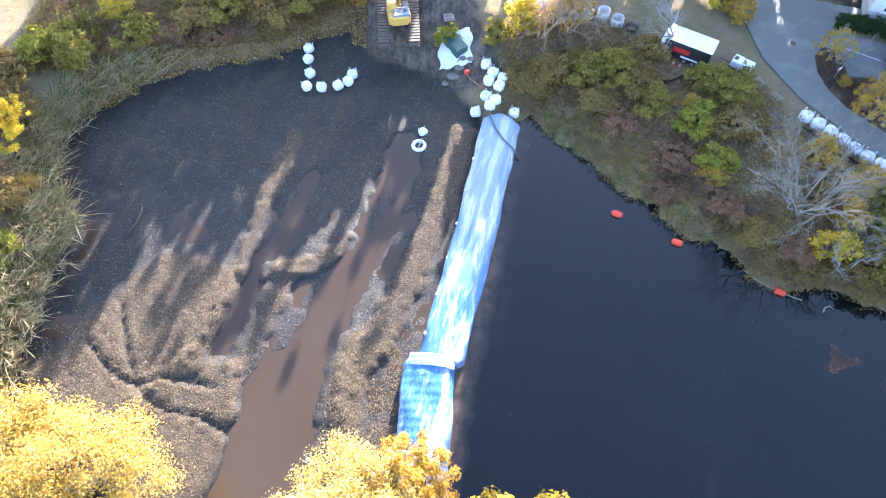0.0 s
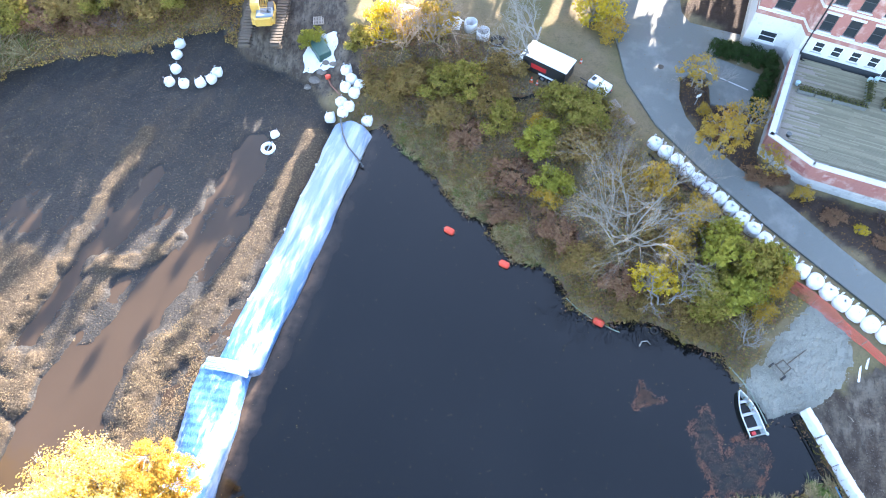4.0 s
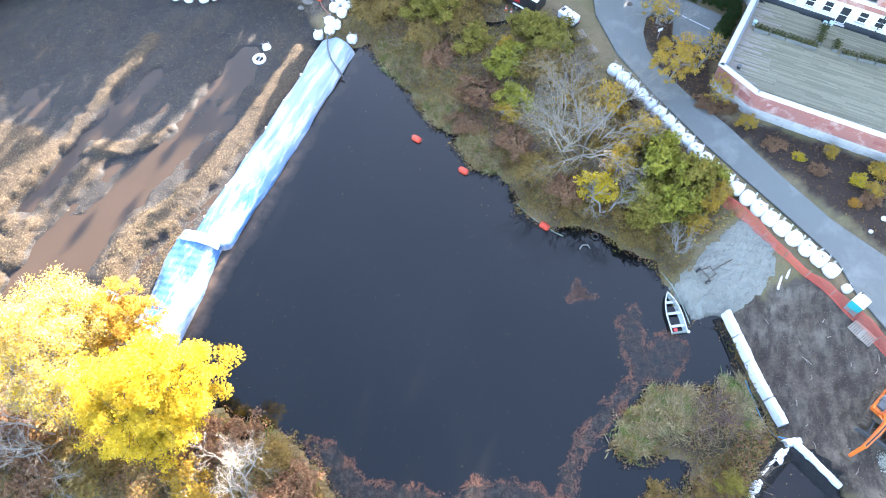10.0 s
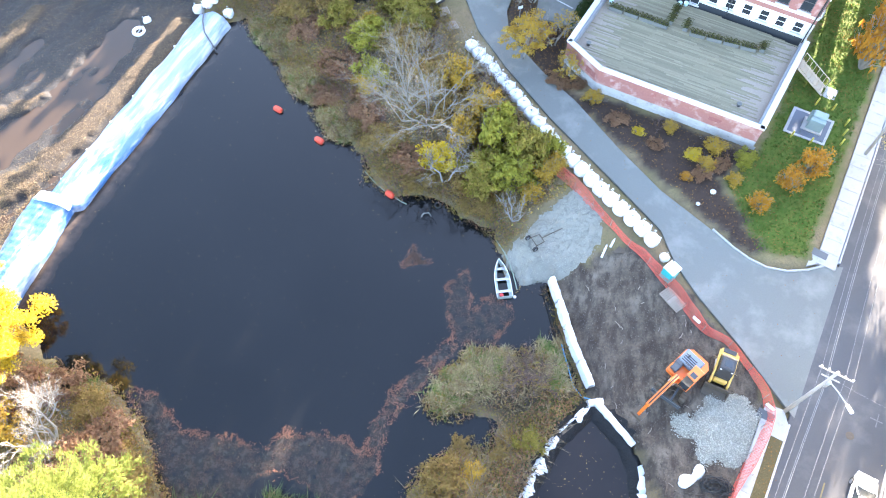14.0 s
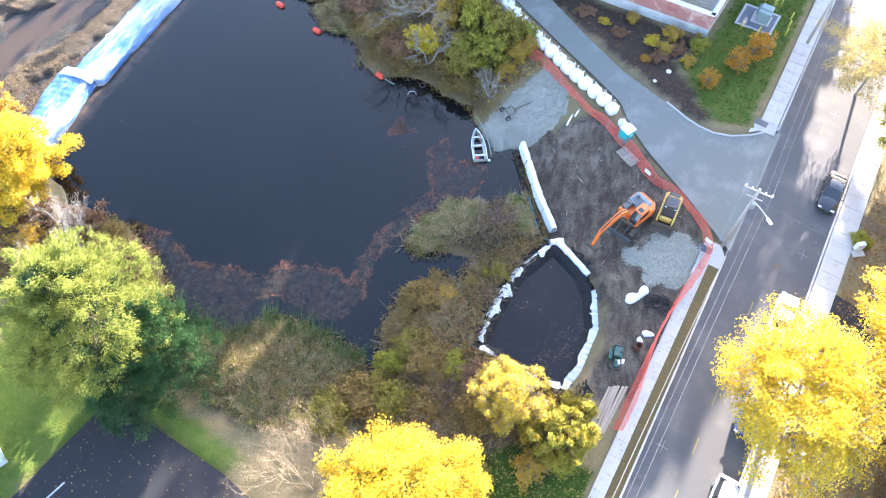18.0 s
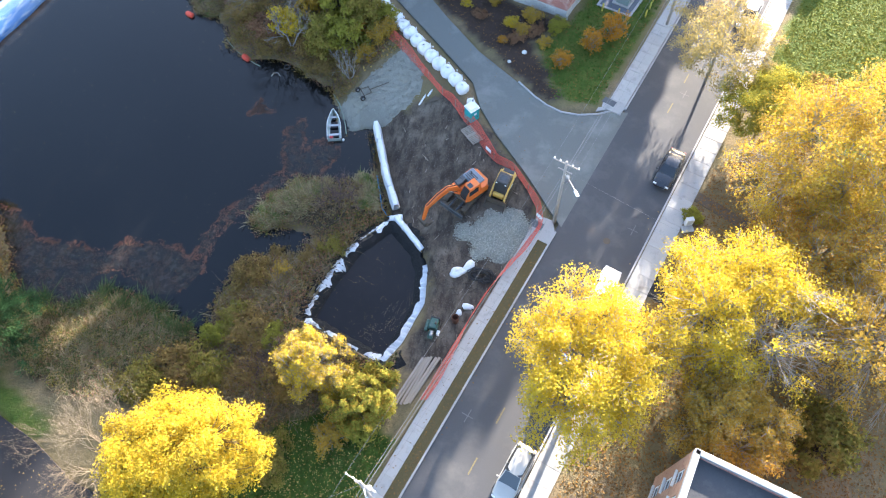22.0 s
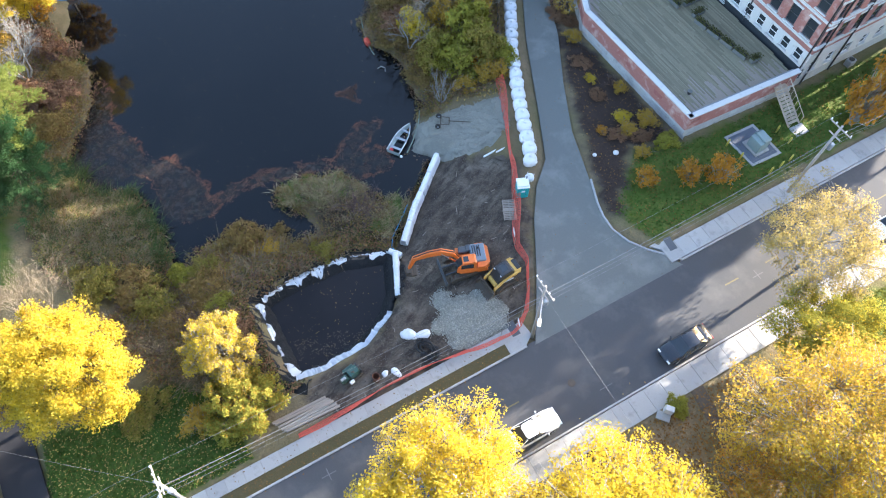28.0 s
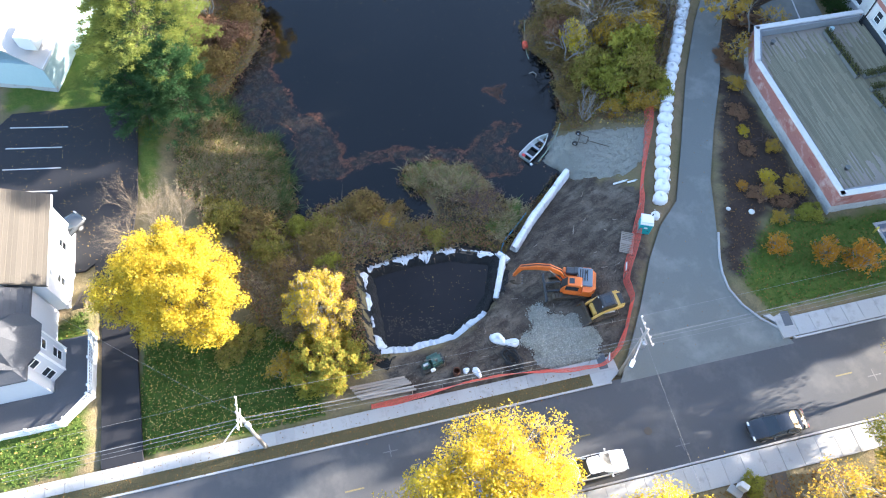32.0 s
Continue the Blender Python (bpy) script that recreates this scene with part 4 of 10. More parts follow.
# worn markings
marks = Geo()
for s in np.arange(-46, 62, 4.6):
    if not 0 < s < 14:
        marks.add([(*street(s, 3.75), STREET_Z + 0.005), (*street(s + 1.5, 3.75), STREET_Z + 0.005), (*street(s + 1.5, 3.87), STREET_Z + 0.005), (*street(s, 3.87), STREET_Z + 0.005)], [(0, 1, 2, 3)])
structure("centre_marking", marks, YELLOW_PAINT, "worn yellow centre dashes on the street", "road marking")
for s, o in ((-19.6, 1.5), (3.2, 6.2), (21.0, 4.4)):
    g = Geo()
    for a, b, w, h in [(0, 0, 1.2, 0.08), (0.55, -0.5, 0.08, 1.0)]:
        c = [street(s + a, o + b), street(s + a + w, o + b), street(s + a + w, o + b + h), street(s + a, o + b + h)]
        g.add([(x, y, STREET_Z + 0.005) for x, y in c], [(0, 1, 2, 3)])
    structure("survey_marking", g, WORN_MARK, "faded white survey marks sprayed on the asphalt", "road marking")
lines = [((15.0, -25.3), (18.0, -20.2)), ((17.4, -26.4), (20.2, -21.5)), ((19.8, -27.4), (22.6, -22.4)), ((22.3, -28.4), (25.1, -23.5)), ((24.7, -29.4), (27.4, -24.4))]
for a, b in lines:
    d = Vector((b[0] - a[0], b[1] - a[1])).normalized()
    e = Vector((-d.y, d.x)) * 0.07
    g = Geo().add([(a[0] + e.x, a[1] + e.y, LOT_Z + 0.005), (a[0] - e.x, a[1] - e.y, LOT_Z + 0.005), (b[0] - e.x, b[1] - e.y, LOT_Z + 0.005), (b[0] + e.x, b[1] + e.y, LOT_Z + 0.005)], [(0, 1, 2, 3)])
    structure("bay_line", g, PAINT, "white painted bay line on black asphalt", "road marking")
g = Geo().add([(42.3, 56.2, STREET_Z + 0.017), (42.36, 56.35, STREET_Z + 0.017), (47.2, 53.75, STREET_Z + 0.017), (47.14, 53.6, STREET_Z + 0.017)], [(0, 3, 2, 1)])
structure("drive_bay_line", g, PAINT, "white painted line of a bay in the drive", "road marking")
cover = Geo().lathe([(0.33, 0), (0.33, 0.018), (0.28, 0.024)], 20).mesh("manhole_cover", DARK_STEEL)
for x, y in (street(1.5, 4.6), (38.3, 56.2)):
    ob = tagged(new("manhole_cover", cover), "round dark iron manhole cover set in the asphalt", "manhole cover", "manhole covers", "structure")
    ob.matrix_basis = pose(x, y, STREET_Z + 0.006)

# crushed stone: the boat ramp and the machine pad
def chips(name, poly, n, size, zf, material, label, seed):
    r = np.random.RandomState(seed)
    lo, hi = np.min(poly, axis=0), np.max(poly, axis=0)
    p = r.uniform(lo, hi, (n * 3, 2))
    p = p[inside_distance(p[:, 0], p[:, 1], poly) < r.uniform(-0.6, 0.25, len(p))][:n]
    z = zf(p[:, 0], p[:, 1])
    base = np.stack([p[:, 0], p[:, 1], z], -1)[:, None]
    s = size * r.uniform(0.5, 1.4, (len(p), 1, 1))
    tet = np.array([(1, 0, 0), (-0.5, 0.87, 0), (-0.5, -0.87, 0), (0, 0, 1.0)])[None] + r.uniform(-0.35, 0.35, (len(p), 4, 3))
    v = (base + tet * s).reshape(-1, 3)
    m = len(p)
    k = np.arange(m)[:, None, None] * 4
    f = (k + np.array([(0, 1, 3), (1, 2, 3), (2, 0, 3), (0, 2, 1)])[None]).reshape(-1, 3)
    me = bpy.data.meshes.new(name)
    me.from_pydata(v.tolist(), [], f.tolist())
    me.materials.append(material)
    return tagged(new(name, me), label, "gravel", kind="stuff")


def draped(poly, step, lift, material, name, label, category, wob=0.35, seed=7):
    """A thin uneven layer lying on the land inside an outline."""
    lo, hi = np.min(poly, axis=0), np.max(poly, axis=0)
    ax, ay = np.arange(lo[0] - 1, hi[0] + 1, step), np.arange(lo[1] - 1, hi[1] + 1, step)
    X, Y = np.meshgrid(ax, ay, indexing="ij")
    d = inside_distance(X, Y, poly) + wob * waves(X, Y, 2.2, seed, 3)
    Z = lie(X, Y)[0] + lift * (1 - step01(d, -0.7, 0.25)) - 0.10 * step01(d, -0.1, 0.3) + 0.03 * waves(X, Y, 1.0, seed + 1, 2)
    keep = d < 0.35
    ids = -np.ones(X.shape, int)
    g, f = [], []
    for i in range(X.shape[0]):
        for j in range(X.shape[1]):
            ids[i, j] = len(g)
            g.append((X[i, j], Y[i, j], Z[i, j]))
    for i in range(X.shape[0] - 1):
        for j in range(X.shape[1] - 1):
            if keep[i, j] and keep[i + 1, j] and keep[i, j + 1] and keep[i + 1, j + 1]:
                f.append((ids[i, j], ids[i + 1, j], ids[i + 1, j + 1], ids[i, j + 1]))
    return structure(name, Geo().add(g, f), material, label, category, True)


RAMP_POLY = [(43.6, 22.6), (45.7, 25.1), (47.6, 27.8), (49.6, 29.6), (52.6, 27.2), (52.6, 24.6), (51.4, 22.6), (49.6, 20.9), (47.6, 20.0), (45.4, 19.8)]
PAD_POLY = [(59.3, 9.4), (61.0, 9.2), (62.4, 11.4), (64.6, 11.8), (66.5, 10.2), (65.4, 6.9), (64.2, 5.6), (62.8, 5.9), (61.7, 5.2), (61.0, 7.4), (59.6, 7.6)]
draped(RAMP_POLY, 0.4, 0.10, GRAVEL, "gravel_ramp", "pale grey crushed stone boat ramp at the water", "gravel")
draped(PAD_POLY, 0.35, 0.12, GRAVEL, "gravel_pad", "pale grey crushed stone pad beside the machines", "gravel")
chips("gravel_chips", RAMP_POLY, 6000, 0.05, lambda x, y: lie(x, y)[0] + 0.10, mat("ramp_stone_chip", (0.33, 0.32, 0.27), (0.22, 0.213, 0.18), 0.9, 6, 2, island=0.7), "loose crushed stone on the boat ramp", 5)
chips("gravel_chips", PAD_POLY, 7000, 0.055, lambda x, y: lie(x, y)[0] + 0.12, STONE_CHIP, "loose crushed stone on the machine pad", 6)
SOIL_POLY = SOIL[0]
chips("rubble", SOIL_POLY, 5200, 0.06, lambda x, y: lie(x, y)[0], mat("clod", (0.20, 0.175, 0.145), (0.07, 0.058, 0.048), 0.95, 6, 1, island=0.9), "clods and small stones on bare soil", 8)
chips("rubble", SOIL[1], 900, 0.06, lambda x, y: lie(x, y)[0], mat("mulch", (0.06, 0.042, 0.034), (0.035, 0.025, 0.022), 0.95, 6, 1, island=0.9), "bark mulch in the planting bed", 9)
chips("rubble", SOIL[4], 900, 0.10, lambda x, y: lie(x, y)[0], mat("dark_rubble", (0.09, 0.08, 0.07), (0.05, 0.045, 0.04), 0.95, 6, 1, island=0.9), "dark stones and clods round the machine", 10)

# ---- the tube dam ----
def tube_dam(name, line, half, top, label, seed, ribs=0.0):
    """A water-filled tube with a flattened section, lying on the bed along line (centre points)."""
    ob = thing(name, label, "cofferdam")
    line = [Vector((x, y, 0)) for x, y in line]
    total = sum((b - a).length for a, b in zip(line, line[1:]))
    nu, nv = int(total / 0.22), 36
    r = np.random.RandomState(seed)
    ph = r.uniform(0, 6.28, 8)

    def at(s):
        for a, b in zip(line, line[1:]):
            L = (b - a).length
            if s <= L or b is line[-1]:
                d = (b - a).normalized()
                return a + d * s, d
            s -= L

    def fn(i, j):
        s = total * i / (nu - 1)
        p, d = at(s)
        e = Vector((-d.y, d.x, 0))
        w = 2 * math.pi * j / nv
        end = min(1.0, min(s, total - s) / 0.9 + 0.35) ** 0.5
        c, q = math.cos(w), math.sin(w)
        wr = 0.05 * math.sin(3 * w + 0.9 * s + ph[0]) + 0.04 * math.sin(0.55 * s + ph[1]) * math.sin(2 * w + ph[2]) + ribs * math.sin(s * 8.0) * (0.3 + 0.7 * abs(q))
        wr += 0.035 * math.sin(7 * w - 0.4 * s + ph[3]) + 0.02 * math.sin(2.1 * s + 4 * w + ph[4])
        hx = half * end * (1 + wr * 0.6) * math.copysign(abs(c) ** 0.8, c)
        hz = (top + 1.0) / 2 * (0.8 + 0.2 * end) * (1 + wr) * math.copysign(abs(q) ** 0.75, q)
        crease = -0.10 * math.exp(-((w - 1.25 - 0.25 * math.sin(0.2 * s)) / 0.06) ** 2)
        return p + e * hx + Vector((0, 0, (top - 1.0) / 2 + hz + crease))
    g = Geo().grid(fn, nu, nv, True)
    g.f.append(tuple(range(nv)))
    g.f.append(tuple((nu - 1) * nv + k for k in range(nv))[::-1])
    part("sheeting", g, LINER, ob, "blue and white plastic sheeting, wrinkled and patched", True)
    return ob, at, total


dam_a, at_a, len_a = tube_dam("cofferdam", [(6.35, 48.0), (3.0, 33.2), (-0.3, 20.2)], 2.05, 1.05, "long blue and white sheeted tube dam holding back the pond", 1)
dam_b, at_b, len_b = tube_dam("cofferdam", [(-1.15, 21.0), (-1.8, 11.0), (-2.6, 4.5)], 2.3, 1.15, "shorter blue ribbed sheeted tube dam lapped over the longer one", 2, 0.02)
FOLD_BLUE = mat("folded_blue_sheeting", (0.20, 0.45, 0.74), (0.50, 0.66, 0.82), 0.35, 3, 1, bump=0.5, spec=0.5)
for k in range(7):                      # gathered folds at the lap
    y = 20.0 + 0.16 * k
    g = Geo().tube([(-3.1 + 0.05 * k, y + 0.25, 0.72), (-2.2, y + 0.1, 1.16), (-1.0, y, 1.27), (0.2, y - 0.15, 1.16), (1.0, y - 0.3, 0.75)], 0.10 + 0.02 * (k % 3), 6)
    part("fold", g, FOLD_BLUE, dam_b, "", True)
for k in range(6):                      # tie-down weights along the pond side
    s = 6.0 + k * 4.0
    p, d = at_a(s)
    e = Vector((-d.y, d.x, 0))
    q = p - e * 1.95
    part("weight", Geo().lathe([(0.05, -0.14), (0.14, -0.12), (0.16, 0), (0.13, 0.12), (0.05, 0.15)], 10, (q.x, q.y, 0.42)), BAG, dam_a, "small white tie-down weight", True)
HOSE = mat("grey_hose", (0.16, 0.16, 0.155), (0.10, 0.10, 0.10), 0.6, 8, 1)
thing("hose", "long grey hose draped over the end of the tube dam", "hose", geo=Geo().tube([(4.6, 49.8, 0.8), (4.9, 48.0, 1.15), (5.4, 46.2, 1.2), (6.2, 44.6, 1.14), (7.2, 43.6, 0.9), (7.9, 42.9, 0.3)], 0.09, 8), material=HOSE, smooth=True)
thing("hose", "reddish hose running from the pump unit to the dam", "hose", geo=Geo().tube([(1.5, 55.8, 1.2), (2.3, 54.4, 0.9), (3.0, 53.0, 0.8), (4.4, 51.2, 1.35), (5.2, 49.6, 1.3), (5.3, 48.2, 1.2)], 0.08, 8), material=mat("red_brown_hose", (0.30, 0.14, 0.10), None, 0.6), smooth=True)


# ---- bulk bags ----
def bag_meshes(seed):
    r = np.random.RandomState(seed)
    ph = r.uniform(0, 6.28, 10)

    def fn(i, j):
        t, w = i / 13.0, 2 * math.pi * j / 20
        z = -0.05 + 1.0 * t
        sq = (abs(math.cos(w)) ** 4 + abs(math.sin(w)) ** 4) ** -0.25
        prof = [0.0, 0.46, 0.51, 0.535, 0.55, 0.55, 0.545, 0.54, 0.53, 0.51, 0.47, 0.38, 0.22, 0.08][i]
        rr = prof * (0.55 + 0.45 * sq) * (1 + 0.05 * math.sin(3 * w + ph[0] + 3 * t) + 0.04 * math.sin(7 * w + ph[1]) * t + 0.03 * math.sin(11 * w + ph[2] + 6 * t))
        return Vector((rr * math.cos(w) * 1.05, rr * math.sin(w) * 1.05, min(z, 0.88 + 0.05 * math.sin(2 * w + ph[3]))))
    body = Geo().grid(fn, 14, 20, True).mesh("bag_body", BAG, True)
    knot = Geo().lathe([(0.07, 0.0), (0.05, 0.06), (0.10, 0.13), (0.15, 0.17), (0.04, 0.19)], 9, (r.uniform(-0.1, 0.1), r.uniform(-0.1, 0.1), 0.86)).mesh("tied_neck", BAG, True)
    loops = []
    for sx, sy in ((1, 1), (1, -1), (-1, 1), (-1, -1)):
        a = r.uniform(-0.08, 0.08)
        loops.append(Geo().tube([(0.42 * sx, 0.34 * sy, 0.74), (0.40 * sx + a, 0.30 * sy, 0.97), (0.34 * sx + a, 0.40 * sy, 0.97), (0.34 * sx, 0.42 * sy, 0.74)], 0.028, 5, True, 0.4).mesh("lifting_loop", BAG))
    return body, knot, loops


BAG_SETS = [bag_meshes(s) for s in (11, 12, 13, 14)]


def bag(x, y, z, rz, scale, label, group, k):
    body, knot, loops = BAG_SETS[k % 4]
    ob = thing("bulk_bag", label, "bulk bag", None, group)
    part("bag_body", body, BAG, ob)
    part("tied_neck", knot, BAG, ob)
    for lo in loops:
        part("lifting_loop", lo, BAG, ob)
    ob.matrix_basis = pose(x, y, z, 0, 0, rz) @ Matrix.Diagonal((scale, scale, scale * 0.95, 1))
    return ob


row = [(36.9, 45.6), (38.7, 43.8), (40.9, 41.3), (43.3, 38.7), (45.9, 35.6), (48.0, 33.4), (49.9, 31.6), (51.9, 29.6), (53.9, 27.8), (55.9, 26.1), (57.0, 24.9)]
dist = [0.0]
for a, b in zip(row, row[1:]):
    dist.append(dist[-1] + math.dist(a, b))
count = 22
for i in range(count):
    s = dist[-1] * i / (count - 1)
    k = max(j for j in range(len(row) - 1) if dist[j] <= s + 1e-6)
    t = (s - dist[k]) / (dist[k + 1] - dist[k])
    x, y = row[k][0] + (row[k + 1][0] - row[k][0]) * t, row[k][1] + (row[k + 1][1] - row[k][1]) * t
    bag(x, y, STREET_Z + 0.03, random.uniform(35, 60), random.uniform(1.17, 1.27), "full white woven bulk bag in a row along the drive", "bulk bags along the drive", i)
bag(58.2, 23.3, ground_z(58.2, 23.3) + 0.02, 20, 0.75, "small white bulk bag beside the toilet cabin", "bulk bags along the drive", 1)
for i, (x, y, lift) in enumerate([(4.7, 54.2, 0), (5.4, 53.0, 0), (6.4, 52.2, 0), (4.9, 51.9, 0.1), (6.0, 51.1, 0.2), (4.6, 50.4, 0.1), (5.6, 49.6, 0.3), (3.5, 49.0, 0), (7.6, 48.5, 0), (5.0, 49.0, 0.5)]):
    bag(x, y, max(ground_z(x, y), -0.2) + lift, random.uniform(0, 90), 1.02, "white sand-filled bag heaped at the end of the tube dam", "sandbags at the dam", i)
for i, (x, y) in enumerate([(-15.6, 58.6), (-15.5, 56.9), (-15.1, 54.8), (-15.3, 52.9), (-13.6, 52.7), (-11.8, 53.0), (-10.7, 53.6), (-10.3, 54.7)]):
    bag(x, y, max(ground_z(x, y), -0.7) - 0.03, random.uniform(0, 90), 1.0, "white sand-filled bag standing in the mud ring", "sandbags round the sump", i + 2)
bag(-2.2, 46.7, -0.75, 30, 0.85, "white sandbag weighting the float in the mud", "sandbags round the sump", 1)

# float ring in the mud
tyre = thing("float_ring", "white ring float lying in shallow brown water", "float")
g = Geo().grid(lambda i, j: Vector(((0.62 + 0.2 * math.cos(2 * math.pi * j / 10)) * math.cos(2 * math.pi * i / 24), (0.62 + 0.2 * math.cos(2 * math.pi * j / 10)) * math.sin(2 * math.pi * i / 24), 0.2 * math.sin(2 * math.pi * j / 10))), 25, 10, True)
part("ring", g, BAG, tyre, "", True)
part("crossbar", Geo().tube([(-0.1, -0.6, 0.05), (0.3, 0.75, 0.22)], 0.07, 8), GALV, tyre, "pale metal bar across the ring", True)
tyre.matrix_basis = pose(-2.6, 45.0, -0.58)

# ---- buoys and ropes ----
ROPE = mat("pale_green_rope", (0.30, 0.36, 0.28), (0.22, 0.26, 0.20), 0.8, 20, 1)
for x, y, rz in ((17.3, 36.1, -25), (22.8, 32.85, -25), (31.6, 27.6, -28)):
    b = thing("buoy", "faded red plastic barrel buoy floating on the pond", "buoy", None, "pond buoys")
    part("float_body", Geo().tube([(-0.52, 0, 0), (-0.46, 0, 0), (-0.40, 0, 0), (-0.2, 0, 0), (0, 0, 0), (0.2, 0, 0), (0.40, 0, 0), (0.46, 0, 0), (0.52, 0, 0)], [0.16, 0.27, 0.31, 0.33, 0.33, 0.33, 0.31, 0.27, 0.16], 14), BUOY, b, "", True)
    part("eye", Geo().tube([(0.5, 0, 0.02), (0.68, 0, 0.05)], 0.05, 6), STEEL, b)
    part("eye", Geo().tube([(-0.5, 0, 0.02), (-0.68, 0, 0.05)], 0.05, 6), STEEL, b)
    b.matrix_basis = pose(x, y, 0.12, 0, 0, rz)
thing("rope", "pale green floating rope tied to the shore", "rope", geo=Geo().tube([(28.6, 29.6, 0.5), (29.6, 28.9, 0.04), (30.6, 28.2, 0.04), (31.0, 27.9, 0.1)], 0.05, 6), material=ROPE)
thing("rope", "pale green floating rope end", "rope", geo=Geo().tube([(32.2, 27.3, 0.1), (32.9, 27.0, 0.03), (33.5, 26.8, 0.03)], 0.05, 6), material=ROPE)
thing("branch", "bleached curved branch lying in the water", "branch", geo=Geo().tube([(35.2, 25.6, -0.05), (35.4, 26.0, 0.16), (35.9, 26.1, 0.2), (36.2, 25.8, 0.05)], [0.07, 0.06, 0.05, 0.03], 6), material=PALE_BARK, smooth=True)
thing("tyre", "old black tyre half sunk at the shore", "tyre", geo=Geo().grid(lambda i, j: Vector((36.6 + (0.3 + 0.1 * math.cos(math.pi * j / 4)) * math.cos(math.pi * i / 10), 27.2 + (0.3 + 0.1 * math.cos(math.pi * j / 4)) * math.sin(math.pi * i / 10), 0.1 + 0.1 * math.sin(math.pi * j / 4))), 21, 8, True), material=RUBBER, smooth=True)
thing("branch", "dark drowned branch in the mud", "branch", geo=Geo().tube([(-31.3, 33.6, -0.5), (-30.6, 35.0, -0.35), (-30.3, 36.4, -0.3), (-30.4, 37.4, -0.45)], [0.06, 0.08, 0.06, 0.03], 6), material=BARK, smooth=True)

# ---- rowing boat ----
boat = thing("rowing_boat", "pale grey-green aluminium rowing boat moored at the ramp", "boat")


def hull(i, j, inset=0.0):
    t, w = i / 16.0, j / 10.0
    y = -1.95 + 3.9 * t
    half = (0.70 * (1 - max(0.0, (t - 0.35) / 0.65) ** 2.2) + 0.02) * (1 if t < 0.97 else 0.6) - inset
    a = math.pi * w
    keel = -0.12 + 0.35 * max(0.0, t - 0.6) ** 1.5
    return Vector((half * math.cos(a), y, 0.42 + 0.16 * t - (0.42 + 0.16 * t - keel - inset) * math.sin(a) ** 0.6))


part("hull", Geo().grid(lambda i, j: hull(i, j), 17, 11), BOAT_ALU, boat, "", True)
part("lining", Geo().grid(lambda i, j: hull(i, j, 0.03), 17, 11), mat("boat_inside", (0.46, 0.50, 0.47), (0.36, 0.40, 0.37), 0.5), boat, "paler inside of the hull", True)
part("transom", Geo().box((0, -1.95, 0.16), (1.40, 0.05, 0.54), 0, None, 0.01), BOAT_ALU, boat)
for sgn in (-1, 1):
    part("gunwale", Geo().tube([(sgn * (hull(i, 0).x + 0.01), hull(i, 0).y, hull(i, 0).z) for i in range(17)], 0.035, 6), WHITE_PAINT, boat)
for y, w in ((-1.35, 1.3), (-0.1, 1.35), (1.0, 0.95)):
    part("thwart", Geo().box((0, y, 0.32), (w, 0.26, 0.04), 0, None, 0.01), GALV, boat, "pale bench seat")
part("outboard_box", Geo().box((-0.3, -1.72, 0.28), (0.35, 0.3, 0.26), 0, None, 0.03), RED_PAINT, boat, "small red fuel can at the stern")
boat.matrix_basis = pose(44.05, 20.2, 0.0, 0, 0, 17)
thing("mooring_rope", "pale rope along the shore beside the boat", "rope", geo=Geo().tube([(42.9, 24.2, 0.3), (43.9, 23.0, 0.3), (44.6, 21.8, 0.2), (45.2, 20.5, 0.1), (45.6, 19.4, 0.05)], 0.06, 6), material=ROPE)
thing("float", "small white float at the water's edge", "float", geo=Geo().lathe([(0.02, -0.12), (0.14, -0.06), (0.16, 0.04), (0.1, 0.14), (0.02, 0.16)], 10, (45.5, 18.6, 0.06)), material=BAG, smooth=True)

# boat trailer lying on the ramp
tr = thing("boat_trailer", "bare dark steel boat trailer frame on the gravel ramp", "trailer")
for a, b in (((-0.5, -0.6, 0.4), (-0.45, 0.35, 0.4)), ((0.5, -0.6, 0.4), (0.45, 0.35, 0.4)), ((0, 0.3, 0.4), (0, 3.7, 0.42)), ((-0.6, -0.55, 0.4), (0.6, -0.55, 0.4)), ((-0.45, 0.32, 0.4), (0.45, 0.32, 0.4))):
    part("beam", Geo().tube([a, b], 0.05, 4), DARK_STEEL, tr)
for sx in (-0.68, 0.68):
    w = part("wheel", Geo().cyl((sx - 0.09, -0.8, 0.28), (sx + 0.09, -0.8, 0.28), 0.28, None, 16), RUBBER, tr)
    part("rim", Geo().cyl((sx - 0.1, -0.8, 0.28), (sx + 0.1, -0.8, 0.28), 0.14, None, 12), GALV, w)
tr.matrix_basis = pose(46.9, 24.0, ground_z(46.9, 24.0) + 0.1, 0, 0, -52)

# ---- work site: wrapped barriers and the lined pit ----
def along(line, step):
    """Points and headings every step metres of a line in the plan."""
    out, carry = [], 0.0
    for (ax, ay), (bx, by) in zip(line, line[1:]):
        L = math.dist((ax, ay), (bx, by))
        s = carry
        while s < L:
            out.append((ax + (bx - ax) * s / L, ay + (by - ay) * s / L, math.degrees(math.atan2(by - ay, bx - ax))))
            s += step
        carry = s - L
    return out


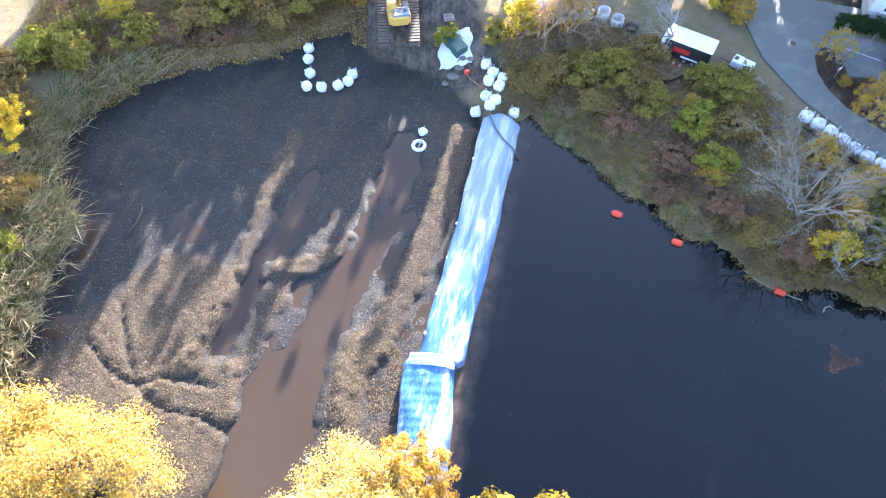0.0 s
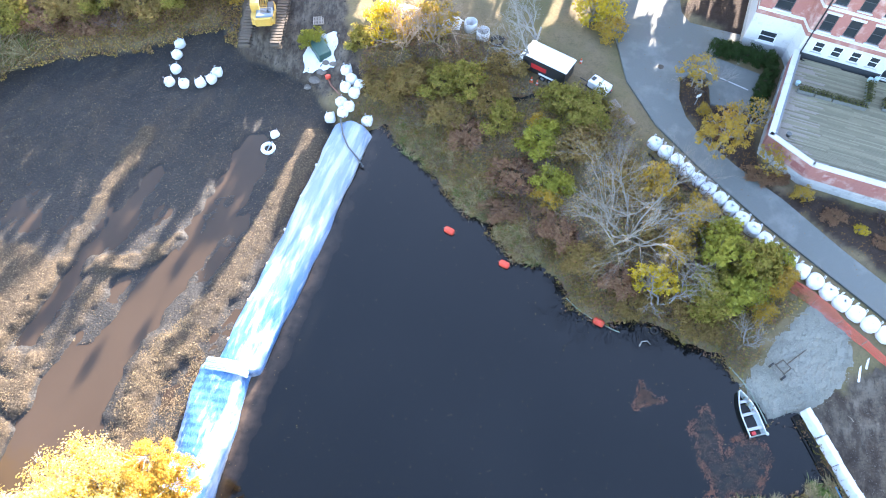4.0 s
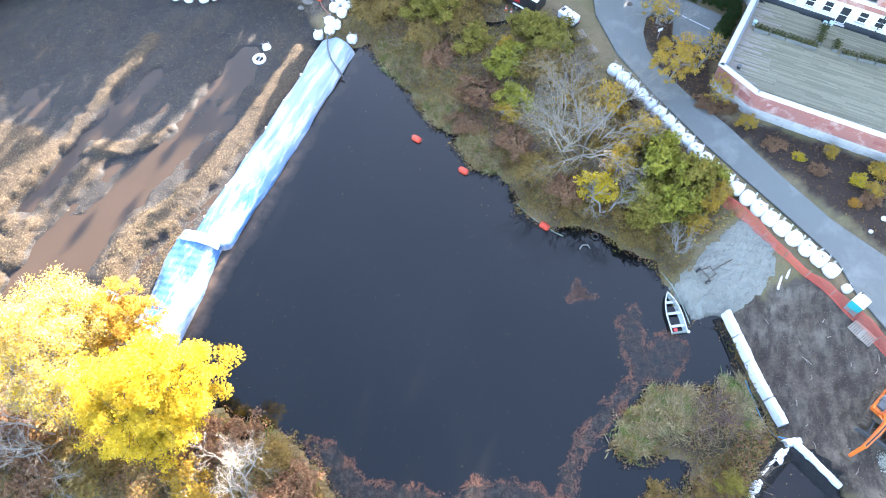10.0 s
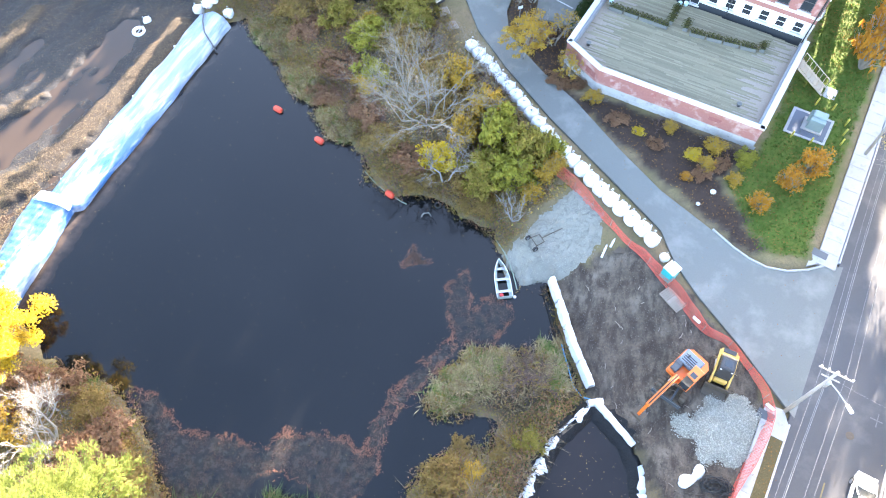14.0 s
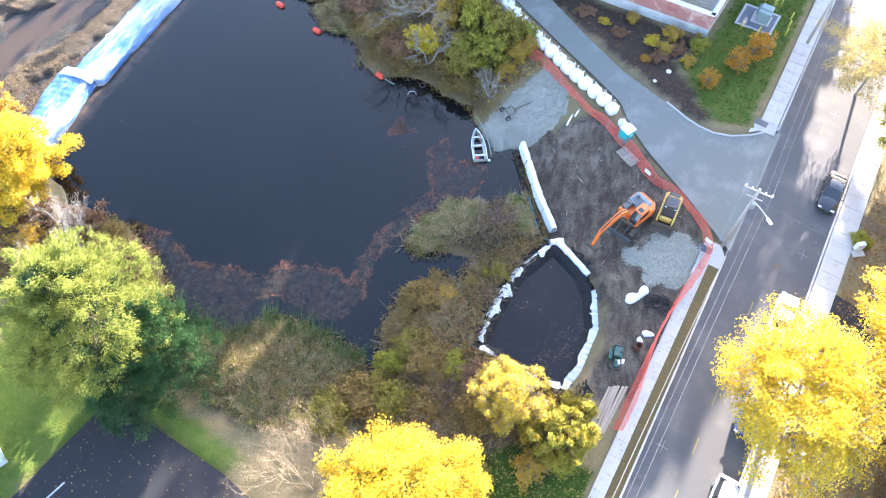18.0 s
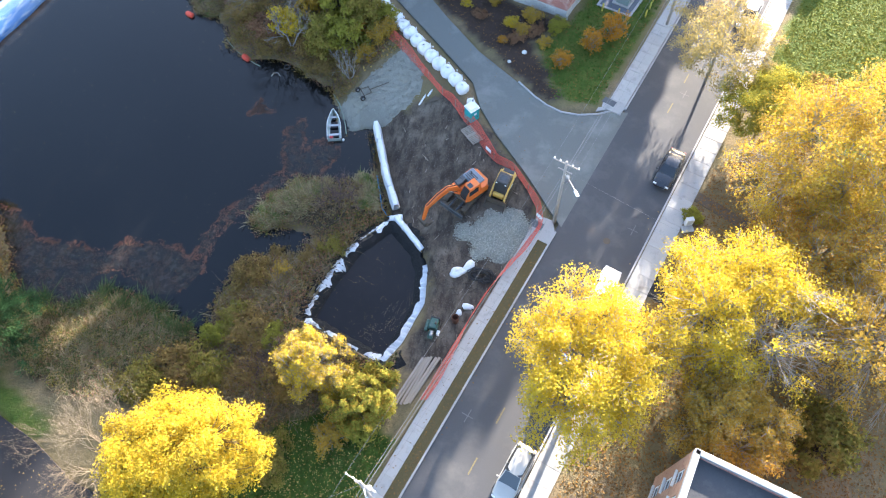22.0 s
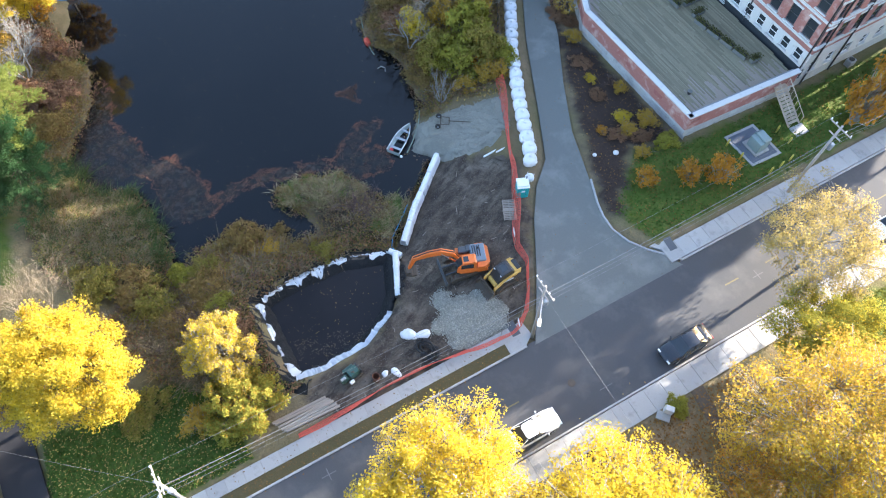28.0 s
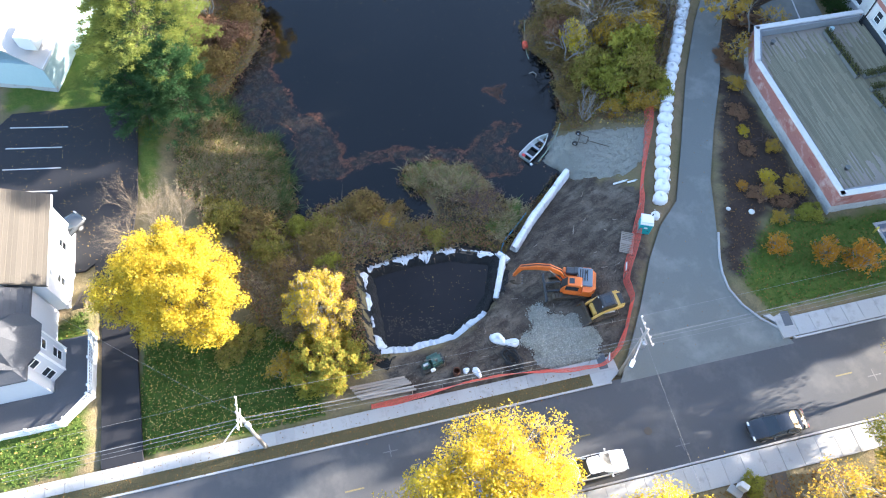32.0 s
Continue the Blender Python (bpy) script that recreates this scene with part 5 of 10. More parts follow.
def barrier_mesh(length, seed):
    """A concrete barrier block in white plastic: broad foot, sloping sides, rounded ridge, creased."""
    r = np.random.RandomState(seed)
    ph = r.uniform(0, 6.28, 6)
    prof = [(-0.42, 0.0), (-0.42, 0.2), (-0.30, 0.45), (-0.27, 0.84), (-0.2, 0.93), (0.2, 0.93), (0.27, 0.84), (0.30, 0.45), (0.42, 0.2), (0.42, 0.0)]
    n = 16

    def fn(i, j):
        t = i / (n - 1)
        y, z = prof[j]
        k = 1 - 0.12 * (abs(t - 0.5) * 2) ** 8
        w = 0.03 * math.sin(9 * t + ph[0] + j) + 0.025 * math.sin(23 * t + ph[1] + 2 * j)
        return Vector(((t - 0.5) * length, y * k * (1 + w), z * (1 + 0.5 * w) - 0.02 * (1 - k)))
    g = Geo().grid(fn, n, len(prof))
    g.f.append(tuple(range(len(prof))))
    g.f.append(tuple((n - 1) * len(prof) + k for k in range(len(prof)))[::-1])
    return g.mesh("wrapping", SHEET, True)


BARRIERS = [barrier_mesh(2.35, s) for s in (1, 2, 3)]


def barrier(x, y, z, rz, k, label="barrier block wrapped in white plastic at the water's edge", sx=1.0):
    ob = thing("wrapped_barrier", label, "barrier", None, "wrapped barriers")
    part("wrapping", BARRIERS[k % 3], SHEET, ob)
    part("strap", Geo().box((0.3, 0, 0.46), (0.04, 0.68, 0.96), 0, None, 0.01), SHEET, ob, "pale strap round the wrapping")
    ob.matrix_basis = pose(x, y, z, random.uniform(-1.5, 1.5), random.uniform(-1, 1), rz) @ Matrix.Diagonal((sx, 1, 1, 1))


for i, (x, y, a) in enumerate(along([(49.1, 19.6), (51.0, 15.1)], 2.4) + along([(51.4, 14.2), (53.5, 10.2)], 2.4)):
    barrier(x, y, 0.52, a, i)
barrier(53.45, 9.55, 0.75, 20, 0, sx=0.55)
for i, (x, y, a) in enumerate(along([(54.3, 8.75), (56.3, 6.9)], 2.2)):
    barrier(x, y, 0.95, a, i + 1, "barrier block wrapped in white plastic beside the pit")
SILT = thing("silt_curtain", "black silt curtain hanging along the wrapped barriers", "silt curtain")
part("curtain", Geo().grid(lambda i, j: Vector((48.2 + (52.6 - 48.2) * i / 30 - 0.12 * math.sin(i * 0.8) - 0.10 * j, 20.3 + (9.6 - 20.3) * i / 30 + (1.3 * math.sin(math.pi * i / 30)) * -0.25, 0.55 - 0.25 * j + 0.05 * math.sin(i * 1.7))), 31, 4), LINER_BLACK, SILT, "", True)
part("float_line", Geo().tube([(48.0 + (52.4 - 48.0) * i / 16 - 0.2, 20.2 + (9.4 - 20.2) * i / 16 - 0.3 * math.sin(math.pi * i / 16), 0.1) for i in range(17)], 0.09, 6), LINER_BLACK, SILT)
thing("blue_hose", "thin blue hose hanging beside the barriers", "hose", geo=Geo().tube([(50.2, 14.6, 0.5), (51.0, 12.6, 0.4), (51.6, 11.0, 0.35), (52.4, 10.1, 0.5), (53.1, 9.9, 0.9)], 0.06, 6), material=mat("blue_hose", (0.08, 0.30, 0.50), None, 0.5), smooth=True)

# liner: from outside the rim over it and down under the water
pit = thing("pit_liner", "black plastic pit liner folded over an earth rim", "pit liner")
loop = PIT + [PIT[0]]
rim = along(loop, 0.35)
cx, cy = np.mean(PIT, axis=0)


def rim_fn(i, j):
    x, y, a = rim[i % len(rim)]
    nx_, ny_ = math.sin(radians(a)), -math.cos(radians(a))
    if (x - cx) * nx_ + (y - cy) * ny_ < 0:
        nx_, ny_ = -nx_, -ny_
    off, z = [(-1.5, 0.2), (-1.05, 0.74), (-0.6, 1.12), (-0.12, 1.55), (0.22, 1.62), (0.5, 1.35), (0.85, 0.95), (1.15, 0.6)][j]
    k = 0.13 * math.sin(1.9 * i + j) + 0.12 * math.sin(0.7 * i + 2.3 * j) + 0.07 * math.sin(3.1 * i - 1.4 * j)
    if x > 56.4:
        z = z * 0.85 + 0.25
    if y < -2.0 and x < 56.0 and j > 4:
        off, z = off + 0.35 * (j - 4), z + 0.25 * (j - 4)
    if x > 56.2 and -3.4 < y < 6.6 and j > 4:
        off, z = 0.34 + 0.04 * (j - 4), 1.1
    px_, py_ = x + nx_ * (off + k), y + ny_ * (off + k)
    if j > 4 and not (x > 56.2 and -3.4 < y < 6.6):
        z = max(z, ground_z(px_, py_) + 0.10)
    return Vector((px_, py_, z + 0.5 * k))


part("sheet_rim", Geo().grid(rim_fn, len(rim) + 1, 8), LINER_BLACK, pit, "crumpled shiny black plastic", True)


def white_patch(i0, n, jo, width, seed, label, loose=False):
    """A crumpled white sheet lying over a stretch of the rim."""
    r = np.random.RandomState(seed)
    ph = r.uniform(0, 6.28, 5)

    def fn(i, j):
        x, y, a = rim[(i0 + i // 2) % len(rim)]
        x2, y2, _ = rim[(i0 + i // 2 + 1) % len(rim)]
        f = 0.5 * (i % 2)
        x, y = x + (x2 - x) * f, y + (y2 - y) * f
        nx_, ny_ = math.sin(radians(a)), -math.cos(radians(a))
        if (x - cx) * nx_ + (y - cy) * ny_ < 0:
            nx_, ny_ = -nx_, -ny_
        t = j / 6.0 - 0.5
        taper = 0.35 + 0.65 * math.sin(math.pi * min(1, max(0.0, (i + 0.5) / (2 * n)))) ** 0.5
        ragged = 1 + 0.5 * math.sin(0.45 * i + ph[0]) + 0.25 * math.sin(1.1 * i + ph[1])
        off = jo + (t if t > 0 else t * ragged) * width * taper
        if loose:
            off = jo + t * width * (0.75 + 0.3 * ragged)
        top = 1.70 - 0.9 * (off - 0.1) ** 2 - 0.25 * abs(off - 0.1)
        if loose:
            top = 1.72 - 0.16 * abs(off - 0.2) - 0.12 * (off - 0.2) ** 2
        if x > 56.4:
            top = top * 0.85 + 0.3
        fold = 0.09 * math.sin(2.4 * i + ph[2] + 3 * t) + 0.06 * math.sin(5.1 * t + 1.7 * i + ph[3])
        return Vector((x + nx_ * off, y + ny_ * off, max(top, 1.08) + fold + 0.03))
    part("white_sheet", Geo().grid(fn, 2 * n + 1, 7), SHEET, pit, label, True)


def rim_at(x, y):
    return min(range(len(rim)), key=lambda i: math.dist(rim[i][:2], (x, y)))


west = [((47.95, -2.0), 6, 0.25, 0.7), ((48.55, 0.6), 7, 0.2, 0.65), ((49.3, 2.6), 4, 0.2, 0.75), ((50.05, 4.4), 5, 0.2, 0.6), ((51.0, 6.2), 5, 0.35, 0.22), ((52.0, 7.5), 5, 0.2, 0.5)]
for k, ((x, y), n, jo, w) in enumerate(west):
    white_patch(rim_at(x, y), n, jo, w * 1.35, 60 + k, "crumpled white plastic sheet tucked over the black liner")
east = [((57.1, 4.9), 8, 0.5, 1.3), ((57.6, 2.9), 8, 0.45, 1.4), ((57.7, 0.9), 7, 0.35, 1.3), ((57.1, -1.3), 7, 0.3, 1.3), ((56.5, -3.3), 5, 0.25, 1.2)]
for k, ((x, y), n, jo, w) in enumerate(east):
    white_patch(rim_at(x, y), n, jo, w, 80 + k, "long loose white plastic sheet trailing along the pit", True)
south = [((55.3, -4.75), 4, 0.2, 0.8), ((53.3, -4.1), 6, 0.3, 0.35), ((51.6, -3.5), 6, 0.3, 0.4), ((49.6, -2.85), 5, 0.25, 0.6)]
for k, ((x, y), n, jo, w) in enumerate(south):
    white_patch(rim_at(x, y), n, jo, w * 1.6, 90 + k, "white plastic sheet weighting the liner")
for i, (x, y, a, l) in enumerate([(51.1, -3.85, -23, 1.5), (53.7, -4.95, -23, 1.5), (48.4, -2.9, -25, 0.9)]):
    barrier(x, y, 0.95, a, i, "barrier block wrapped in white plastic beside the pit", l / 2.35)
for x, y, a in ((56.6, -5.0, 20), (57.2, -4.4, 65), (56.0, -5.6, 0)):
    thing("concrete_block", "pale concrete block holding the liner at the pit corner", "block", pose(x, y, 1.55, 0, 0, a), "corner blocks", Geo().box((0, 0, 0.25), (0.8, 0.5, 0.5), 0, None, 0.05), WHITE_STONE)
thing("intake_screen", "dark framed grille lying on the rim of the pit", "screen", pose(51.1, 6.8, 1.45, 0, 0, 48), "", Geo().box((0, 0, 0.1), (1.5, 0.55, 0.12), 0, None, 0.03), DARK_STEEL)
for k in range(4):
    thing("pump_pipe", "grey suction pipe leading from the pit to the pump", "pipe", None, "pump pipes", Geo().tube([(56.9 + 0.25 * k, -3.8 + 0.1 * k, 1.7), (57.8 + 0.3 * k, -3.9 + 0.35 * k, 2.0), (58.6 + 0.1 * k, -3.4 + 0.35 * k, 2.3)], 0.07, 7), GALV, True)
for i, (x, y, s, rz) in enumerate([(60.5, 4.0, 0.60, 10), (61.4, 4.8, 0.55, 50), (62.0, 0.9, 0.40, 0), (61.4, 0.2, 0.28, 80)]):
    r = np.random.RandomState(200 + i)
    ph = r.uniform(0, 6.28, 6)

    def heap(a, b):
        w = 2 * math.pi * b / 18
        rad = s * (0.06, 0.5, 0.82, 0.98, 1.04, 1.02)[a] * (1 + 0.16 * math.sin(2 * w + ph[0]) + 0.10 * math.sin(3 * w + ph[1]) + 0.05 * math.sin(7 * w + ph[2] + a))
        return Vector((rad * 1.15 * math.cos(w), rad * 0.8 * math.sin(w), s * (0.52, 0.48, 0.36, 0.2, 0.05, -0.06)[a] + 0.05 * s * math.sin(5 * w + ph[3] + 1.7 * a) + 0.04 * s * math.sin(9 * w + ph[4] - a)))
    g = Geo().grid(heap, 6, 18, True)
    g.f.append(tuple(range(18))[::-1])
    thing("crumpled_sheet", "heap of crumpled white plastic sheeting on bare soil", "plastic sheet", pose(x, y, ground_z(x, y) + 0.04, 0, 0, rz), "heaps of sheeting", g, SHEET, True)



# ---- machines ----
def track_set(parent, x, length, width, height, n, shoe=DARK_STEEL):
    """One crawler track: a rounded belt with a shoe every so often, rollers and a frame."""
    r = height / 2
    flat = length - height
    per = 2 * flat + 2 * math.pi * r
    t = part("track", Geo().box((x, 0, r), (width * 0.55, flat, height * 0.72), 0, None, 0.05), DARK_STEEL, parent, "muddy crawler track")
    for k in range(n):
        s = per * k / n
        if s < flat:
            p, a = (s - flat / 2, 2 * r), 0.0
        elif s < flat + math.pi * r:
            w = (s - flat) / r
            p, a = (flat / 2 + r * math.sin(w), r + r * math.cos(w)), -w
        elif s < 2 * flat + math.pi * r:
            p, a = (flat / 2 - (s - flat - math.pi * r), 0.0), math.pi
        else:
            w = (s - 2 * flat - math.pi * r) / r
            p, a = (-flat / 2 - r * math.sin(w), r - r * math.cos(w)), math.pi - w
        m = Matrix.Translation((x, p[0], p[1] + 0.03)) @ Matrix.Rotation(a, 4, "X")
        sh = part("track_shoe", Geo().box((0, 0, 0), (width, per / n * 0.72, 0.07), 0, m, 0.012), shoe, t)
    for e in (-1, 1):
        part("sprocket", Geo().cyl((x - width * 0.32, e * flat / 2, r), (x + width * 0.32, e * flat / 2, r), r * 0.8, None, 14), DARK_STEEL, t)
    return t


def wedge(points, x0, x1):
    """A plate of the side outline points (y, z) reaching from x0 to x1."""
    n = len(points)
    vs = [(x0, y, z) for y, z in points] + [(x1, y, z) for y, z in points]
    fs = [tuple(range(n))[::-1], tuple(range(n, 2 * n))] + [(i, (i + 1) % n, n + (i + 1) % n, n + i) for i in range(n)]
    return Geo().add(vs, fs)


HOOD_GREY = mat("slate_grey_machine_paint", (0.17, 0.215, 0.25), (0.13, 0.165, 0.20), 0.35, 5, 1, bump=0.05, spec=0.5)
MACHINE_GREY = mat("dark_grey_machine_paint", (0.07, 0.075, 0.08), (0.05, 0.055, 0.06), 0.5, 5, 1, spec=0.5)


def excavator(name, label, paint, m, turn, size=1.0, blade=True, arm=None, track_len=3.5, gauge=1.05, track_w=0.5, shoes=26):
    ob = thing(name, label, "excavator")
    for sx in (-gauge, gauge):
        track_set(ob, sx, track_len, track_w, 0.75, shoes)
    part("undercarriage", Geo().box((0, 0, 0.62), (1.5, 1.7, 0.45), 0, None, 0.08), DARK_STEEL, ob)
    if blade:
        b = part("dozer_blade", wedge([(2.15, 0.05), (2.30, 0.12), (2.22, 0.40), (2.30, 0.70), (2.22, 0.72), (2.10, 0.40)], -1.3, 1.3), MACHINE_GREY, ob, "long muddy dozer blade")
        for sx in (-0.4, 0.4):
            part("blade_arm", Geo().tube([(sx, 0.8, 0.55), (sx, 2.15, 0.4)], 0.09, 6), MACHINE_GREY, b)
    up = Matrix.Rotation(radians(turn), 4, "Z")

    def put(nm, geo, mt, par=ob, lab="", smooth=False):
        geo.v = [tuple(up @ Vector(v)) for v in geo.v]
        return part(nm, geo, mt, par, lab, smooth)
    put("turntable", Geo().cyl((0, 0, 0.8), (0, 0, 1.0), 0.62, None, 20), DARK_STEEL)
    house = put("house", Geo().box((0.0, -0.55, 1.30), (2.35, 2.5, 0.62), 0, None, 0.08), paint, ob, "painted machine deck")
    put("counterweight", Geo().prism([(-1.18, -0.9), (1.18, -0.9), (1.18, -1.55), (0.75, -2.02), (-0.75, -2.02), (-1.18, -1.55)], 1.05, 1.95), paint, ob, "rounded counterweight")
    put("engine_hood", Geo().box((0.22, -1.08, 1.86), (1.75, 1.30, 0.5), 0, None, 0.08), HOOD_GREY, house, "slate grey engine cover with louvres")
    put("pump_cover", Geo().box((0.82, -0.30, 1.80), (0.62, 0.42, 0.46), 0, None, 0.05), MACHINE_GREY, house, "dark side cover")
    put("hood_rail", Geo().tube([(-0.55, -0.48, 2.14), (-0.55, -0.48, 2.26), (0.45, -0.48, 2.26), (0.45, -0.48, 2.14)], 0.02, 5), BLACK, house)
    for k in range(4):
        put("louvre", Geo().box((0.35, -1.25 + 0.2 * k, 2.12), (1.1, 0.1, 0.03), 0, None, 0.01), BLACK, house)
    put("tank", Geo().box((0.75, 0.1, 1.78), (0.62, 0.95, 0.4), 0, None, 0.06), MACHINE_GREY, house)
    put("toolbox", Geo().box((0.85, 0.62, 1.6), (0.5, 0.4, 0.3), 0, None, 0.04), paint, house)
    put("exhaust", Geo().cyl((0.6, -1.15, 2.1), (0.6, -1.15, 2.45), 0.06, None, 8), BLACK, house)
    cab = put("cab", wedge([(-0.75, 1.3), (-0.75, 2.72), (-0.55, 2.82), (0.45, 2.80), (0.85, 2.2), (0.95, 1.75), (0.95, 1.3)], -1.15, -0.25), paint, ob, "cab shell")
    put("cab_roof", Geo().box((-0.70, -0.08, 2.83), (0.86, 1.1, 0.06), 0, None, 0.025), paint, cab)
    put("windscreen", wedge([(0.50, 2.74), (0.88, 2.18), (0.985, 1.72), (0.99, 1.45), (1.0, 1.45), (1.0, 1.74), (0.90, 2.2), (0.52, 2.76)], -1.08, -0.32), GLASS, cab, "dark windscreen")
    put("roof_window", Geo().box((-0.70, 0.15, 2.866), (0.5, 0.45, 0.012), 0), GLASS, cab)
    put("side_window", Geo().box((-1.155, 0.05, 2.25), (0.012, 1.1, 0.7), 0), GLASS, cab)
    put("side_window", Geo().box((-0.243, 0.05, 2.35), (0.012, 1.0, 0.6), 0), GLASS, cab)
    if arm:
        # boom, stick and bucket in the plane of the arm
        pts, stick, tip = arm
        bw = 0.17
        n = len(pts)
        thick = [0.20, 0.30, 0.34, 0.30, 0.18][:n]
        upper = [(y, z + t) for (y, z), t in zip(pts, thick)]
        lower = [(y, z - t) for (y, z), t in zip(pts, thick)][::-1]
        boom = put("boom", wedge(upper + lower, 0.12 - bw, 0.12 + bw), paint, ob, "bent boom")
        ey, ez = pts[-1]
        sy, sz = stick
        put("stick", wedge([(ey - 0.32, ez + 0.30), (ey + 0.05, ez + 0.22), (sy + 0.10, sz), (sy - 0.10, sz - 0.02), (ey - 0.2, ez - 0.25)], 0.0, 0.24), paint, ob, "stick")
        for (a, b, x, r) in (((0.75, 1.35), pts[2], -0.12, 0.075), ((0.75, 1.35), pts[2], 0.36, 0.075), ((pts[2][0], pts[2][1] + 0.35), (ey - 0.28, ez + 0.33), 0.12, 0.07), ((ey - 0.15, ez + 0.1), (sy - 0.25, sz + 0.3), 0.12, 0.06)):
            mid = ((a[0] * 0.45 + b[0] * 0.55), (a[1] * 0.45 + b[1] * 0.55))
            cyl = put("cylinder", Geo().cyl((x, *a), (x, *mid), r, None, 10), paint, boom, "hydraulic cylinder")
            put("piston_rod", Geo().cyl((x, *mid), (x, *b), r * 0.55, None, 8), GALV, cyl, "bright piston rod")
        put("hose_run", Geo().tube([(0.12, y, z + t + 0.04) for (y, z), t in zip(pts, thick)], 0.05, 6), RUBBER, boom)
        bucket = put("bucket", wedge([(sy - 0.2, sz + 0.1), (sy + 0.25, sz + 0.05), (sy + 0.30, sz - 0.35), (sy - 0.05, sz - 0.72), (sy - 0.55, sz - 0.75), (sy - 0.75, sz - 0.5), (sy - 0.62, sz - 0.48), (sy - 0.3, sz - 0.52), (sy - 0.02, sz - 0.3)], -0.38, 0.62), DARK_STEEL, ob, "muddy steel bucket")
        for k in range(4):
            put("tooth", Geo().box((-0.3 + 0.28 * k, sy - 0.80, sz - 0.55), (0.09, 0.22, 0.07), 0, None, 0.015), STEEL, bucket)
    ob.matrix_basis = m @ Matrix.Diagonal((size, size, size, 1))
    return ob


def heading(dx, dy):
    return math.degrees(math.atan2(-dx, dy))


gz0 = ground_z(60.0, 12.3)
excavator("excavator", "orange excavator with a dozer blade and lowered bucket on bare soil", ORANGE, pose(59.75, 12.2, gz0 + 0.05, 0, 0, heading(-0.47, -0.88)), heading(-0.63, -0.77) - heading(-0.47, -0.88),
          1.0, True, ([(0.55, 1.5), (1.1, 2.6), (2.2, 3.25), (3.3, 3.15), (4.6, 2.65)], (5.05, 0.95), None))

# compact track loader
ctl = thing("track_loader", "yellow compact track loader with a black cab and low bucket", "loader")
for sx in (-0.72, 0.72):
    track_set(ctl, sx, 2.2, 0.42, 0.65, 20)
part("chassis", Geo().box((0, -0.15, 0.75), (1.0, 2.3, 0.6), 0, None, 0.06), YELLOW, ctl)
part("engine_cover", Geo().box((0, -1.15, 1.25), (1.25, 0.75, 0.65), 0, None, 0.1), YELLOW, ctl)
part("rear_grille", Geo().box((0, -1.32, 1.59), (0.95, 0.36, 0.05), 0, None, 0.02), BLACK, ctl)
cabp = part("cab", wedge([(-0.75, 0.95), (-0.75, 2.0), (-0.6, 2.08), (0.45, 2.05), (0.75, 1.3), (0.8, 0.95)], -0.55, 0.55), BLACK, ctl, "black cab")
part("cab_roof", Geo().box((0, -0.1, 2.09), (1.0, 1.0, 0.06), 0, None, 0.03), BLACK, cabp)
part("roof_hatch", Geo().box((0, -0.1, 2.125), (0.6, 0.55, 0.02), 0, None, 0.008), GLASS, cabp)
for sx in (-0.66, 0.66):
    arm = part("lift_arm", wedge([(-1.35, 1.45), (-1.25, 1.62), (0.4, 1.42), (1.15, 0.9), (1.4, 0.35), (1.25, 0.3), (0.95, 0.75), (0.3, 1.2)], sx - 0.07, sx + 0.07), YELLOW, ctl, "lift arm")
    part("cylinder", Geo().cyl((sx, -0.7, 0.85), (sx, 0.55, 1.15), 0.06, None, 8), GALV, arm)
bk = part("bucket", wedge([(1.3, 0.05), (1.32, 0.75), (1.45, 0.80), (1.42, 0.15), (2.05, 0.05), (2.05, 0.0), (1.35, 0.0)], -0.95, 0.95), DARK_STEEL, ctl, "wide muddy bucket")
for sx in (-0.95, 0.90):
    part("bucket_side", wedge([(1.36, 0.02), (1.4, 0.72), (1.6, 0.6), (2.02, 0.06)], sx, sx + 0.05), DARK_STEEL, bk)
for sx in (-0.42, 0.42):
    part("headlight", Geo().box((sx, 0.5, 2.0), (0.16, 0.06, 0.1), 0, None, 0.02), WHITE_PAINT, ctl, "small work light")
ctl.matrix_basis = pose(63.05, 13.2, ground_z(63.05, 13.2) + 0.05, 0, 0, heading(-0.25, -0.97)) @ Matrix.Diagonal((1.08, 1.08, 1.08, 1))

# amphibious yellow excavator at the head of the drained basin
amph = excavator("excavator", "yellow excavator on long wide tracks at the edge of the mud", YELLOW, pose(-5.1, 60.2, max(ground_z(-5.1 + dx, 60.2 + dy) for dx in (-2.2, -1.6, -1.0, 1.0, 1.6, 2.2) for dy in (-3, -1.5, 0, 1.5, 3)) + 0.05, 0, 0, 3), 6, 1.05, False,
                 ([(0.55, 1.5), (1.1, 2.7), (2.4, 3.6), (3.6, 3.5), (5.2, 2.9)], (5.6, 1.2), None), 8.6, 1.62, 1.15, 44)

# pump set beside the pit
pump = thing("pump_set", "dark green diesel pump set on skids beside the pit", "pump")
part("skid", Geo().box((0, 0, 0.1), (1.0, 1.9, 0.2), 0, None, 0.03), DARK_STEEL, pump)
part("engine", Geo().box((0, 0.35, 0.62), (0.75, 0.95, 0.8), 0, None, 0.08), GREEN_PAINT, pump, "dark green engine housing")
part("radiator", Geo().box((0, 0.86, 0.65), (0.8, 0.12, 0.8), 0, None, 0.02), BLACK, pump)
part("exhaust", Geo().tube([(0.2, 0.3, 1.0), (0.2, 0.3, 1.4), (0.2, 0.1, 1.5)], 0.06, 8), DARK_STEEL, pump)
part("volute", Geo().cyl((-0.2, -0.55, 0.55), (0.2, -0.55, 0.55), 0.38, None, 16), GREEN_PAINT, pump, "round pump casing")
part("outlet", Geo().tube([(0.1, -0.55, 0.9), (0.1, -0.55, 1.15), (0.1, -0.9, 1.2)], 0.12, 10), GALV, pump, "pale outlet pipe")
